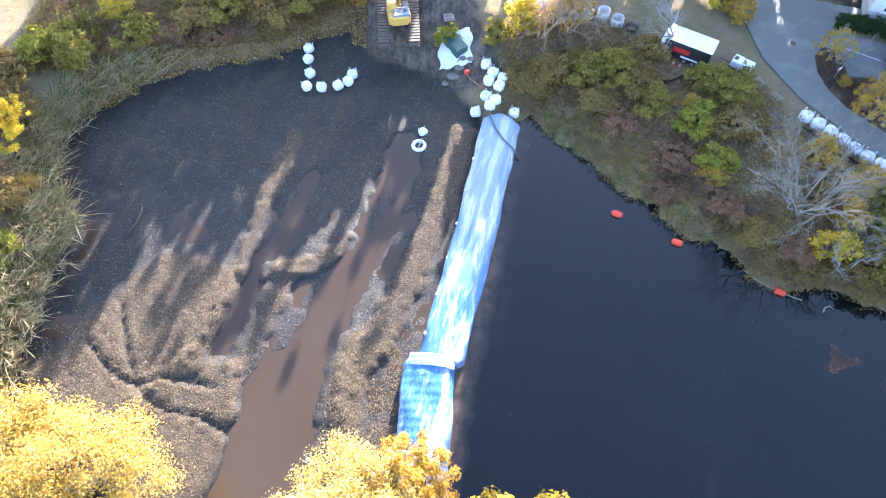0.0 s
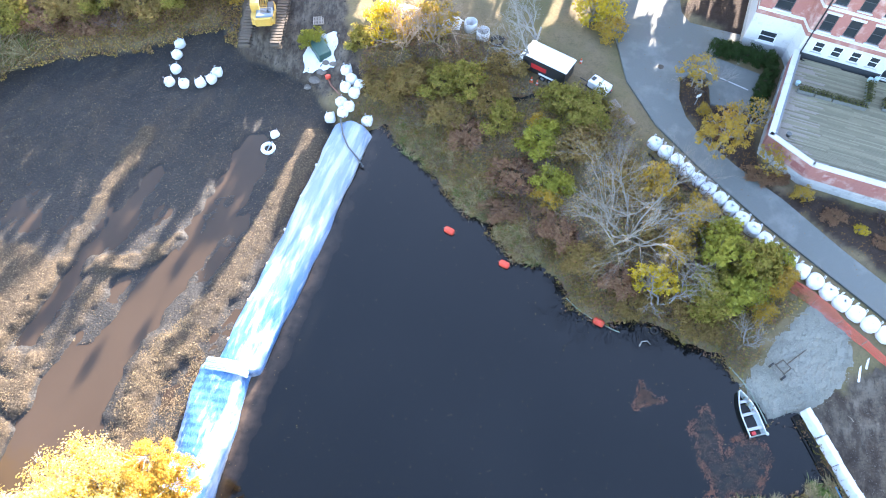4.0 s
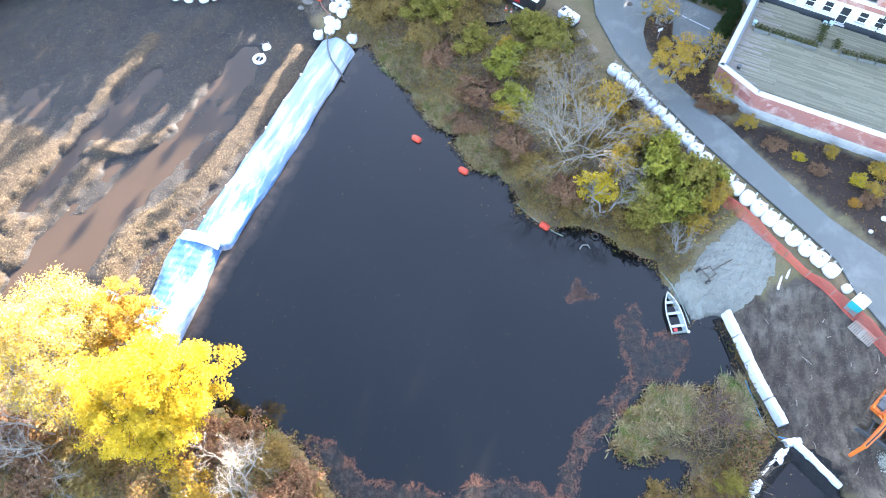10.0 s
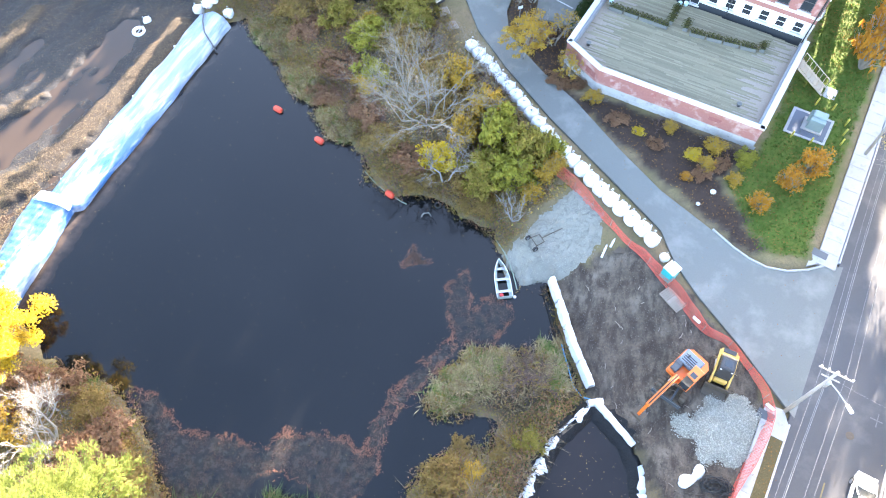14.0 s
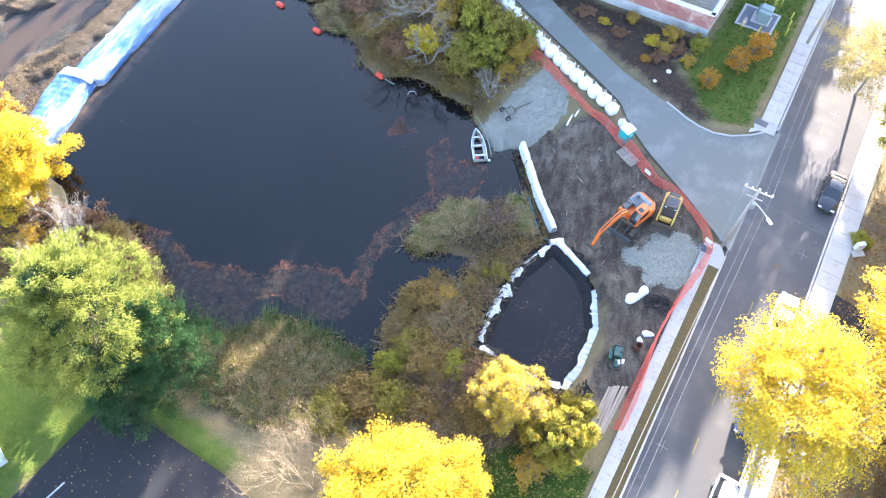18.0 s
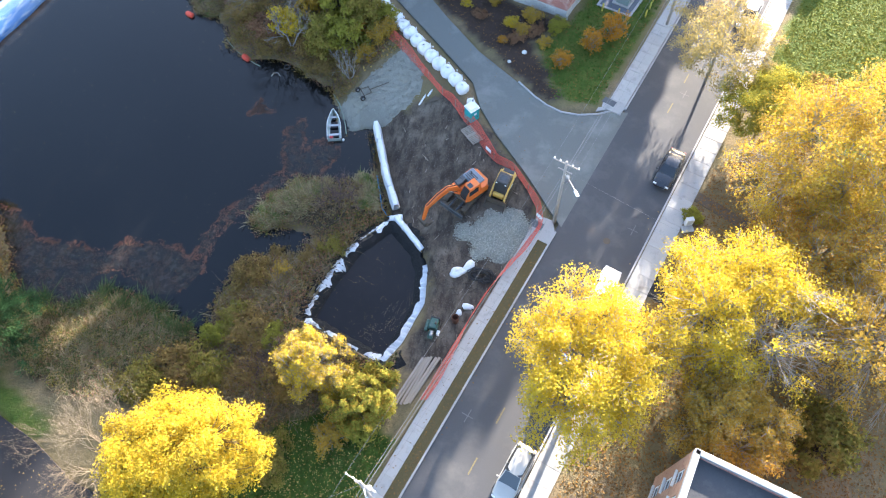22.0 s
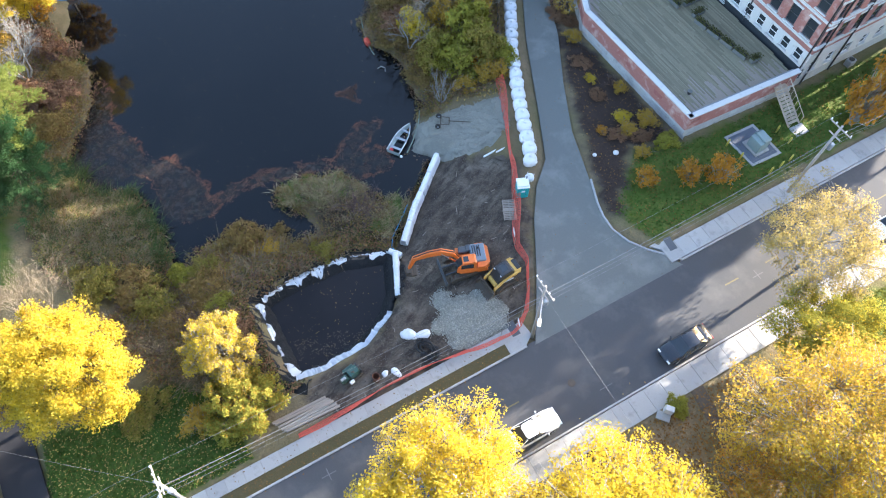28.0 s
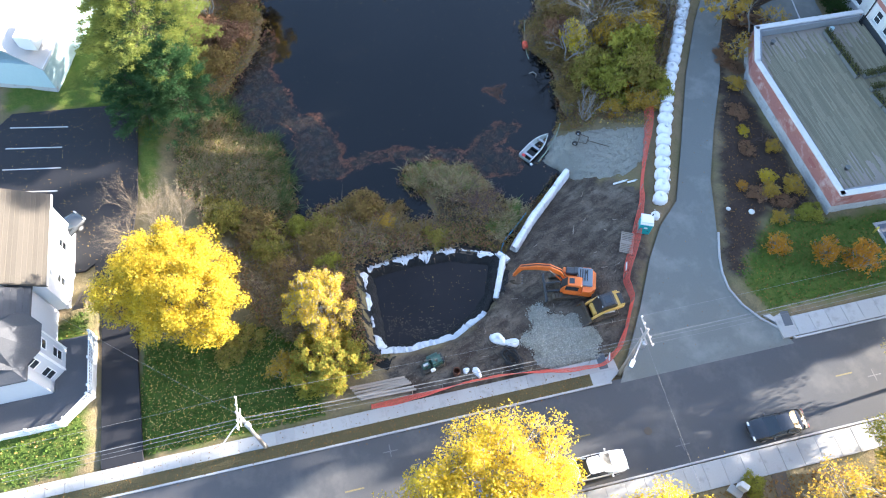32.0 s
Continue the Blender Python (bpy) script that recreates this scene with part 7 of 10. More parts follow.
def leafy_tree(x, y, z, top, radius, leaf, label, seed, nleaf=9000, nclump=150, size=0.15, bark=BARK, crown_h=None, extra=None, twig=1, low=-0.55, group="", name="tree", bare=None, fray=0.064):
    """A trunk with limbs to every clump of a loose crown of leaves."""
    r = np.random.RandomState(seed)
    H = top - z
    ch = crown_h or H * 0.78
    base = (0, 0, H - ch / 2)
    if group != "north wood":
        nleaf, size = int(nleaf * 1.1), size * 0.9
    leaves, clumps, br = loose_crown(r, base, radius, ch, nclump, nleaf, size, low, bare, fray)
    ob = thing(name, label, "tree", pose(x, y, z), group)
    g = Geo()
    fork = H - ch * 0.82
    lean = (r.uniform(-0.3, 0.3), r.uniform(-0.3, 0.3))
    g.tube([(0, 0, -0.3), (0.05, 0, 0.3), (lean[0] * 0.5, lean[1] * 0.5, fork * 0.6), (lean[0], lean[1], fork + 0.2)], [H * 0.026, H * 0.021, H * 0.018, H * 0.015], 10)
    g.tube([(lean[0], lean[1], fork), (lean[0] * 1.5, lean[1] * 0.8, H * 0.72), (lean[0], lean[1], H * 0.92)], [H * 0.014, H * 0.008, 0.02], 8)
    nmain = 3 if group == "north wood" else 9
    mains = []
    for i in range(nmain):
        w = 2 * math.pi * i / nmain + r.uniform(-0.3, 0.3)
        e = Vector((math.cos(w) * radius * 0.55, math.sin(w) * radius * 0.55, H - ch * r.uniform(0.25, 0.6)))
        mains.append(limb(g, (lean[0], lean[1], fork + (H - fork) * r.uniform(0.0, 0.35)), e, H * 0.009, H * 0.004, r, 6, 4, 0.10))
    for i, c in enumerate(clumps):
        c = Vector(c)
        s0 = min((p for m in mains for p in m[1:]), key=lambda p: (p - c).length + 0.5 * max(0.0, p.z - c.z))
        limb(g, s0, c, H * r.uniform(0.0020, 0.0034), 0.012, r, 3, 2, 0.05)
        for _ in range(twig):
            e = c + (Vector(r.normal(0, 1, 3)) + (c - Vector(base)).normalized() * 0.8).normalized() * br[i] * r.uniform(0.7, 1.5)
            limb(g, s0.lerp(c, r.uniform(0.55, 0.95)), e, 0.02, 0.007, r, 3, 2, 0.05)
    part("trunk", g, bark, ob, "", True)
    part("crown", quads("crown", leaves, leaf), leaf, ob)
    if extra:
        mt, n2, lab = extra
        l2, _, _ = loose_crown(np.random.RandomState(seed), base, radius * 0.97, ch * 0.94, nclump, n2, size, low, bare, fray)
        part("crown", quads("crown", l2, mt), mt, ob, lab)
    return ob


def bare_branches(g, r, p, d, length, rad, level, spread, up, sides):
    """Branches that fork again and again."""
    q = p + d * length * 0.5 + Vector(r.normal(0, 0.06 * length, 3))
    e = p + d * length + Vector(r.normal(0, 0.08 * length, 3))
    if level == 0:
        g.tube([p, e], [rad, rad * 0.5], 3, False)
        return
    g.tube([p, q, e], [rad, rad * 0.8, rad * 0.58], sides, False)
    for k in range(3 if level > 1 else 4):
        t = r.uniform(0.45, 1.0)
        s = p.lerp(e, t)
        nd = (d + Vector(r.normal(0, spread, 3)) + Vector((0, 0, up))).normalized()
        bare_branches(g, r, s, nd, length * r.uniform(0.55, 0.8), rad * 0.55, level - 1, spread, up, 3 if level < 4 else 5)


def bare_tree_mesh(seed, height, stems, level, spread=0.5, up=0.12, bark=PALE_BARK, lean=0.45, rad=0.016):
    r = np.random.RandomState(seed)
    g = Geo()
    for k in range(stems):
        a = 2 * math.pi * k / stems + r.uniform(-0.4, 0.4)
        d = Vector((math.cos(a) * lean * (stems > 1), math.sin(a) * lean * (stems > 1), 1)).normalized()
        bare_branches(g, r, Vector((0.1 * math.cos(a), 0.1 * math.sin(a), -0.2)), d, height * r.uniform(0.33, 0.42), height * rad, level, spread, up, 6)
    return g.mesh("branches", bark, True)


def bare_tree(x, y, z, me, label, rz=0, s=1.0, group="", leaves=None, category="tree", name="bare_tree"):
    ob = thing(name, label, category, pose(x, y, z, 0, 0, rz) @ Matrix.Diagonal((s, s, s, 1)), group)
    part("branch_frame", me, PALE_BARK, ob)
    if leaves:
        part("leaves", leaves[0], leaves[1], ob, "scattered leaves left on the twigs")
    return ob


# -- tall trees of the south and west
leafy_tree(3.2, 3.4, 1.4, 13.0, 4.7, LEAF_YELLOW, "bright yellow maple leaning over the end of the dam", 21, 68425, 370, 0.095)
leafy_tree(-6.4, 6.0, 0.8, 12.0, 5.2, LEAF_PALE, "pale straw yellow maple with bare twigs beside the basin", 22, 30187, 292, 0.088, bark=PALE_BARK, twig=4, extra=(LEAF_YELLOW, 11400, "bright yellow leaves among the pale"))
leafy_tree(-2.2, 9.6, 0.6, 10.0, 3.0, LEAF_GOLD, "small orange gold maple beside the tube dam", 36, 16100, 156, 0.082, bark=PALE_BARK, twig=3, extra=(LEAF_ORANGE, 5700, "orange leaves among the gold"))
leafy_tree(-27.0, 8.5, 0.8, 15.0, 6.8, LEAF_GOLD, "broad pale golden maple on the mud bank", 23, 30000, 370, 0.101, extra=(LEAF_PALE, 34000, "paler leaves among the gold"))
leafy_tree(-43.5, 42.0, 1.5, 9.0, 3.0, LEAF_YELLOW, "bright yellow tree behind the reed bank", 24, 14085, 136, 0.095)
leafy_tree(44.4, -17.3, 3.0, 12.8, 4.9, LEAF_YELLOW, "round bright yellow maple on the lawn", 25, 72450, 389, 0.088, low=-0.75, extra=(LEAF_LIME, 9500, "greener leaves inside the crown"))
leafy_tree(50.9, -7.6, 2.6, 9.4, 2.8, LEAF_YELLOW, "small yellow tree with pale bare twigs beside the pit", 26, 9000, 156, 0.082, twig=4, bark=PALE_BARK, extra=(LEAF_PALE, 13000, "paler leaves at the twig ends"))
leafy_tree(55.6, -9.4, 2.8, 7.6, 2.7, LEAF_LIME, "olive gold small tree beside the pavement", 27, 18112, 136, 0.082, extra=(LEAF_GOLD, 9600, "golden leaves among the olive"))
leafy_tree(72.0, -4.6, STREET_Z, 14.6, 5.8, LEAF_YELLOW, "large bright yellow maple over the street", 28, 46000, 380, 0.095, bark=PALE_BARK, twig=4, low=-0.7)
leafy_tree(82.8, 1.0, STREET_Z, 15.6, 6.3, LEAF_YELLOW, "large yellow maple with bare patches behind the pavement", 29, 38000, 430, 0.095, twig=5, bark=PALE_BARK, low=-0.6, bare=(-40, 55, 0.75))
leafy_tree(82.8, -6.2, STREET_Z, 11.6, 4.4, LEAF_GOLD, "thinning golden maple with bare pale twigs beside the brick block", 39, 20000, 260, 0.095, twig=4, bark=PALE_BARK, extra=(LEAF_PALE, 9000, "paler leaves among the gold"))
leafy_tree(91.8, 17.6, STREET_Z, 17.0, 7.6, LEAF_GOLD, "large golden maple with a bare side on leafy ground", 30, 32000, 420, 0.101, crown_h=13.2, twig=4, bark=PALE_BARK, extra=(LEAF_YELLOW, 15000, "brighter yellow leaves at the top"), bare=(35, 35, 0.8))
leafy_tree(94.5, 2.5, STREET_Z, 15.0, 6.6, LEAF_GOLD, "large thinning golden maple on the leaf-covered lawn", 31, 25000, 360, 0.101, crown_h=11.4, twig=4, bark=PALE_BARK, bare=(200, 70, 0.5))
leafy_tree(104.0, 30.5, STREET_Z, 16.0, 6.6, LEAF_YELLOW, "large yellow maple beside the sunny lawn", 32, 44273, 331, 0.107)
leafy_tree(82.0, 32.2, STREET_Z, 11.0, 5.2, LEAF_PALE, "pale thinning street tree with fine bare twigs", 33, 17000, 170, 0.085, twig=6, bark=PALE_BARK)
leafy_tree(87.0, 26.0, STREET_Z, 9.2, 4.2, LEAF_LIME, "round yellow-green tree beside the pavement", 34, 30187, 193, 0.082, extra=(LEAF_YELLOW, 7600, "yellow leaves on the sunny side"))
leafy_tree(95.0, 55.5, STREET_Z, 6.4, 2.0, LEAF_YELLOW, "small yellow tree on the sunny verge", 35, 16100, 156, 0.095)

leafy_tree(90.2, 9.6, STREET_Z, 12.0, 5.6, LEAF_GOLD, "thinning golden maple over the leaf-covered lawn", 38, 13000, 260, 0.101, crown_h=8.6, twig=4, bark=PALE_BARK, extra=(LEAF_ORANGE, 8000, "browner leaves inside the crown"))

for x, y, top, rad, n_, k in ((42.6, 45.2, 8.6, 2.5, 4200, 0), (41.2, 53.6, 7.4, 1.9, 1300, 1), (46.6, 49.0, 6.6, 1.7, 700, 2), (47.6, 43.6, 6.4, 1.7, 900, 3)):
    leafy_tree(x, y, 3.2, top, rad, LEAF_GOLD, "thin young tree with a few tan gold leaves in the mulch", 240 + k, n_, 80, 0.10, bark=PALE_BARK, twig=2, group="young trees")

# -- the white pine and the green trees by the parking lot
def pine_tree(x, y, z, top, radius, label, seed, tufts=12, needles=60, lit=PINE_LIT, dark=PINE_SHADED, low=0.22):
    """Whorls of boughs carrying plumes of needles that point outwards and up."""
    r = np.random.RandomState(seed)
    H = top - z
    ob = thing("pine_tree", label, "tree", pose(x, y, z))
    g = Geo()
    g.tube([(0, 0, -0.3), (0.1, 0.05, H * 0.5), (0, 0, H * 0.97)], [H * 0.022, H * 0.014, 0.03], 9)
    outer, inner = [], []
    nw = int(H * 1.05)
    for w in range(nw):
        f = (w + 0.5) / nw
        zc = H * (low + (0.98 - low) * f)
        L0 = radius * (1 - f ** 2.1) ** 0.75 + 0.35
        for b in range(7 if f < 0.8 else 5):
            a = 2 * math.pi * b / 7 + w * 1.1 + r.uniform(-0.35, 0.35)
            L = L0 * r.uniform(0.68, 1.12)
            d = np.array([math.cos(a), math.sin(a), 0.10 + 0.45 * f])
            e = np.array([-math.sin(a), math.cos(a), 0.0])
            root = np.array([0, 0, zc])
            g.tube([root, root + d * L * 0.55 - np.array([0, 0, 0.04 * L]), root + d * L * 0.95], [0.05, 0.03, 0.012], 4, False)
            for k in range(tufts):
                s_ = r.uniform(0.30, 1.0)
                side = r.normal(0, 0.17) * L * (1.15 - 0.6 * s_)
                c = root + d * L * s_ + e * side + np.array([0, 0, r.normal(0.05, 0.10)])
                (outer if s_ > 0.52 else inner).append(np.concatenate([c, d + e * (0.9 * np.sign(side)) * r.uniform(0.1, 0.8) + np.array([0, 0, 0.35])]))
    part("trunk", g, BARK, ob, "", True)
    # Outer plumes are coloured as lit, inner needles as shaded.
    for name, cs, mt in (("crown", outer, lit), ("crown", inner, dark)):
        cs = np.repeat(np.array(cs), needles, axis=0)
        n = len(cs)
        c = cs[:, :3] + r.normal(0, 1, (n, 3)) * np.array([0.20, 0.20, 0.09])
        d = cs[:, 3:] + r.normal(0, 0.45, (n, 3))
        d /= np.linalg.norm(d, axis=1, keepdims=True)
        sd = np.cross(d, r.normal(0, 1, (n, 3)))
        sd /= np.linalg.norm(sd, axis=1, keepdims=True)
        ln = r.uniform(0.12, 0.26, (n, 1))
        part(name, quads(name, np.stack([c - sd * 0.036, c + d * ln * 1.1, c + sd * 0.036], 1), mt), mt, ob, "outer plumes of needles toned as lit" if mt is lit else "inner needles toned as shaded")
    return ob


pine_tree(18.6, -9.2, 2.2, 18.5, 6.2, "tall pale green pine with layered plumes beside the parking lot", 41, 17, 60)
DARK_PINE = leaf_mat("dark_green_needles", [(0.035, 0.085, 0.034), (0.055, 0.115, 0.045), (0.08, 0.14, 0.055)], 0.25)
pine_tree(23.2, -9.0, 1.8, 12.5, 4.2, "dark green pine beside the pond", 42, 13, 50, DARK_PINE, PINE_SHADED, 0.1)
pine_tree(21.4, -12.6, 2.2, 9.5, 3.6, "dark green pine beside the parking lot", 43, 13, 50, DARK_PINE, PINE_SHADED, 0.1)
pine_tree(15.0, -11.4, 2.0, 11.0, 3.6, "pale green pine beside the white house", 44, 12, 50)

# -- bare trees
TAN_TWIG = mat('tan_twigs', (0.40, 0.30, 0.20), (0.30, 0.22, 0.15), 0.9, 9, 1)
PALE_CROWN = bare_tree_mesh(51, 9.5, 4, 6, 0.42, 0.10, PALE_BARK, 0.35)
HAZE = bare_tree_mesh(151, 9.5, 11, 6, 0.42, 0.06, mat("straw_twigs", (0.27, 0.21, 0.14), (0.19, 0.15, 0.10), 0.9, 9, 1), 0.8, 0.0055)
bare_tree(37.8, -17.4, 2.7, HAZE, "broad bare tree with a haze of straw-pale twigs", 20, 1.0)
bare_tree(-5.6, 0.6, 1.6, bare_tree_mesh(52, 10.5, 6, 6, 0.45, 0.06, PALE_BARK, 0.6, 0.009), "bare pale grey tree among yellow maples", 0)
bare_tree(10.5, -1.8, 2.2, PALE_CROWN, "bare pale-twigged tree on the south bank", 130, 0.8)
GREY_TWIG = mat("grey_twigs", (0.31, 0.28, 0.23), (0.21, 0.19, 0.16), 0.9, 9, 1)
BIG_BARE = bare_tree_mesh(53, 13.5, 8, 6, 0.42, 0.02, GREY_TWIG, 0.85, 0.0074)
bare_tree(34.2, 35.4, 2.2, BIG_BARE, "wide bare pale grey tree spreading over the shrubs", 40)
bare_tree(24.4, 56.4, 3.2, bare_tree_mesh(54, 10.5, 2, 6, 0.45, 0.12), "tall bare pale grey tree beside the trailer", 80)
bare_tree(14.0, 58.0, 3.0, bare_tree_mesh(55, 8.0, 4, 5, 0.45, 0.1, TAN_TWIG), "bare tree with a haze of tan twigs", 10)
bare_tree(10.8, 57.2, 2.8, bare_tree_mesh(56, 7.5, 5, 5, 0.45, 0.1, TAN_TWIG), "bare tree with a haze of tan twigs", 60)
bare_tree(36.8, 29.2, 1.6, bare_tree_mesh(57, 6.5, 2, 4, 0.5, 0.1), "leaning bare white-stemmed tree at the shore", 200, 1.0)
bare_tree(42.6, 54.0, 3.2, bare_tree_mesh(58, 5.5, 3, 4, 0.4, 0.1), "small bare tree in the planting bed", 0)
bare_tree(45.6, 47.6, 3.2, bare_tree_mesh(59, 6.0, 2, 4, 0.45, 0.1), "small bare tree with a few yellow leaves beside the terrace", 0)
bare_tree(44.2, 26.2, 1.2, bare_tree_mesh(60, 4.5, 4, 4, 0.35, 0.15), "pale bare sapling at the edge of the gravel ramp", 0)


# -- shrubs: a few kinds, many places
def shrub_mesh(seed, radius, height, n, size, material, nblob=22, airy=0.0):
    r = np.random.RandomState(seed)
    leaves, clumps, br = loose_crown(r, (0, 0, height * 0.40), radius, height * 0.95, nblob * 3, int(n * (1.35 - 0.8 * airy)), size * 0.64, -0.6, None, 0.115, 0.25)
    g = Geo()
    for c in clumps:
        limb(g, (0, 0, -0.1), c, 0.028, 0.008, r, 3, 2, 0.1)
        for _ in range(2):
            out = Vector((c[0], c[1], c[2] * 0.6 + 0.4)).normalized() + Vector(r.normal(0, 0.55, 3))
            g.tube([c, Vector(c) + out * radius * r.uniform(0.12, 0.34)], [0.008, 0.004], 3, False)
    return quads("foliage", leaves, material), g.mesh("stem_frame", PALE_BARK if airy else BARK)


SHRUBS = {"yellow": shrub_mesh(61, 1.4, 2.6, 2400, 0.16, LEAF_GOLD, 30, 0.75), "bright": shrub_mesh(62, 1.3, 2.4, 2200, 0.16, LEAF_YELLOW, 30, 0.75), "olive": shrub_mesh(63, 1.7, 2.4, 2600, 0.17, LEAF_OLIVE), "green": shrub_mesh(64, 1.7, 2.8, 2800, 0.17, LEAF_GREEN),
          "rust": shrub_mesh(65, 1.5, 2.0, 2000, 0.15, LEAF_RUST), "orange": shrub_mesh(66, 1.2, 2.6, 1700, 0.16, LEAF_ORANGE, 30, 0.75), "lime": shrub_mesh(67, 1.5, 2.6, 2400, 0.17, LEAF_LIME)}
SHRUB_TEXT = {"yellow": "golden leaved shrub", "bright": "bright yellow shrub", "olive": "olive brown shrub", "green": "dark green bushy shrub", "rust": "rust brown thinning shrub", "orange": "orange autumn shrub", "lime": "yellow-green bushy shrub"}


def shrub(kind, x, y, s=1.0, where="among the scrub on the pond bank", sz=1.0):
    fol, st = SHRUBS[kind]
    ob = thing("shrub", SHRUB_TEXT[kind] + " " + where, "shrub", None, kind + " shrubs")
    part("foliage", fol, BARK, ob)
    part("stem_frame", st, BARK, ob)
    ob.matrix_basis = pose(x, y, ground_z(x, y), 0, 0, random.uniform(0, 360)) @ Matrix.Diagonal((s * random.uniform(0.85, 1.2), s * random.uniform(0.85, 1.2), s * sz, 1))


for kind, x, y, s, sz in [
        ("bright", 8.7, 58.5, 1.3, 1.8), ("yellow", 9.8, 57.6, 0.9, 1.5), ("yellow", 13.8, 59.0, 1.5, 1.2), ("olive", 12.0, 53.2, 1.3, 0.9), ("green", 15.2, 52.0, 1.2, 0.8), ("green", 18.0, 51.6, 1.3, 0.9), ("olive", 16.0, 49.0, 1.2, 0.8),
        ("olive", 20.5, 50.0, 1.2, 0.8), ("rust", 18.5, 46.2, 1.3, 0.7), ("green", 21.6, 47.4, 1.1, 0.8), ("yellow", 25.2, 47.0, 0.7, 1.0), ("lime", 25.6, 45.0, 1.2, 0.9), ("green", 28.0, 49.4, 1.3, 0.8), ("green", 30.6, 48.6, 1.2, 0.8),
        ("lime", 27.0, 40.4, 1.1, 1.0), ("rust", 23.6, 41.4, 1.5, 0.7), ("rust", 22.6, 38.6, 1.2, 0.7), ("olive", 29.6, 44.2, 1.4, 0.8), ("yellow", 26.6, 39.0, 0.9, 0.9), ("rust", 27.6, 36.2, 1.3, 0.7), ("olive", 30.4, 33.2, 1.2, 0.7),
        ("bright", 36.2, 30.8, 1.25, 1.5), ("yellow", 37.8, 33.8, 1.2, 1.4), ("lime", 41.8, 33.0, 1.5, 1.5), ("green", 44.2, 32.2, 1.3, 1.4), ("lime", 43.2, 30.0, 1.3, 1.4), ("green", 40.8, 29.6, 1.2, 1.4), ("yellow", 46.4, 30.9, 0.9, 1.0), ("orange", 44.0, 31.4, 0.9, 1.1),
        ("yellow", 45.6, 28.6, 0.8, 1.0), ("olive", 38.6, 30.2, 1.2, 0.7), ("yellow", 39.8, 36.6, 1.2, 1.3), ("yellow", 36.2, 40.0, 1.2, 1.4), ("olive", 33.8, 40.6, 1.3, 0.9), ("olive", 36.6, 36.2, 1.2, 0.9), ("yellow", 47.4, 31.8, 0.8, 1.0),
        ("rust", 33.2, 31.2, 1.2, 0.7), ("olive", 34.6, 29.8, 1.1, 0.6), ("olive", 40.6, 27.6, 1.0, 0.5), ("lime", 46.6, 33.4, 0.9, 0.9), ("bright", 31.6, 62.4, 1.4, 1.4), ("yellow", 33.0, 60.0, 1.0, 1.2),
        ("olive", 22.2, 54.4, 1.2, 0.8), ("green", 6.0, 57.2, 1.0, 0.9), ("lime", 0.4, 58.0, 0.8, 1.2), ("olive", 9.2, 52.2, 1.2, 0.6),
        ("yellow", -11.0, 64.8, 1.4, 1.3), ("green", -15.5, 64.0, 1.5, 0.9), ("olive", -20.0, 62.0, 1.6, 0.9), ("green", -24.5, 61.6, 1.5, 0.9), ("olive", -28.5, 60.4, 1.6, 0.9), ("rust", -31.5, 58.6, 1.5, 0.8), ("rust", -26.0, 58.8, 1.3, 0.7),
        ("green", -33.8, 57.6, 1.4, 0.9), ("bright", -36.6, 60.4, 1.1, 1.2), ("rust", -36.4, 56.8, 1.2, 0.8), ("green", -40.4, 55.6, 1.5, 0.9), ("lime", -43.8, 54.4, 1.5, 0.9), ("olive", -46.0, 51.0, 1.5, 0.9), ("olive", -44.6, 46.6, 1.4, 0.8), ("bright", -29.8, 63.4, 1.0, 1.2),
        ("yellow", -18.4, 65.4, 1.1, 1.2), ("lime", -41.8, 30.8, 1.2, 0.8), ("olive", -43.0, 36.0, 1.4, 0.8), ("yellow", -41.4, 38.4, 0.9, 0.7)]:
    shrub(kind, x, y, s, sz=sz)
for kind, x, y, s, sz in [("bright", 55.2, 37.2, 0.42, 0.7), ("yellow", 58.2, 38.2, 0.55, 0.9), ("bright", 60.6, 35.2, 0.6, 0.8), ("yellow", 62.6, 36.6, 0.7, 0.8), ("yellow", 61.8, 34.2, 0.6, 0.8), ("rust", 63.4, 34.6, 0.6, 0.7), ("lime", 65.6, 35.6, 0.65, 0.8), ("orange", 60.0, 32.6, 0.42, 0.6), ("rust", 61.4, 33.2, 0.6, 0.7),
                          ("orange", 66.6, 30.4, 0.85, 1.0), ("orange", 69.4, 33.2, 1.0, 1.2), ("orange", 71.6, 35.2, 1.15, 1.3), ("orange", 78.0, 50.2, 1.9, 2.0), ("orange", 80.6, 54.6, 2.0, 2.1), ("rust", 46.6, 42.8, 0.7, 0.6), ("yellow", 50.4, 40.6, 0.6, 0.9), ("rust", 53.0, 38.6, 0.6, 0.5), ("rust", 48.6, 42.4, 0.6, 0.7),
                          ("rust", 43.6, 47.4, 0.7, 0.7), ("rust", 44.8, 49.2, 0.6, 0.7), ("yellow", 42.0, 50.2, 0.55, 0.9), ("rust", 57.0, 36.0, 0.5, 0.6), ("yellow", 64.6, 33.0, 0.55, 0.8)]:
    shrub(kind, x, y, s, "in the planting bed below the terrace", sz)
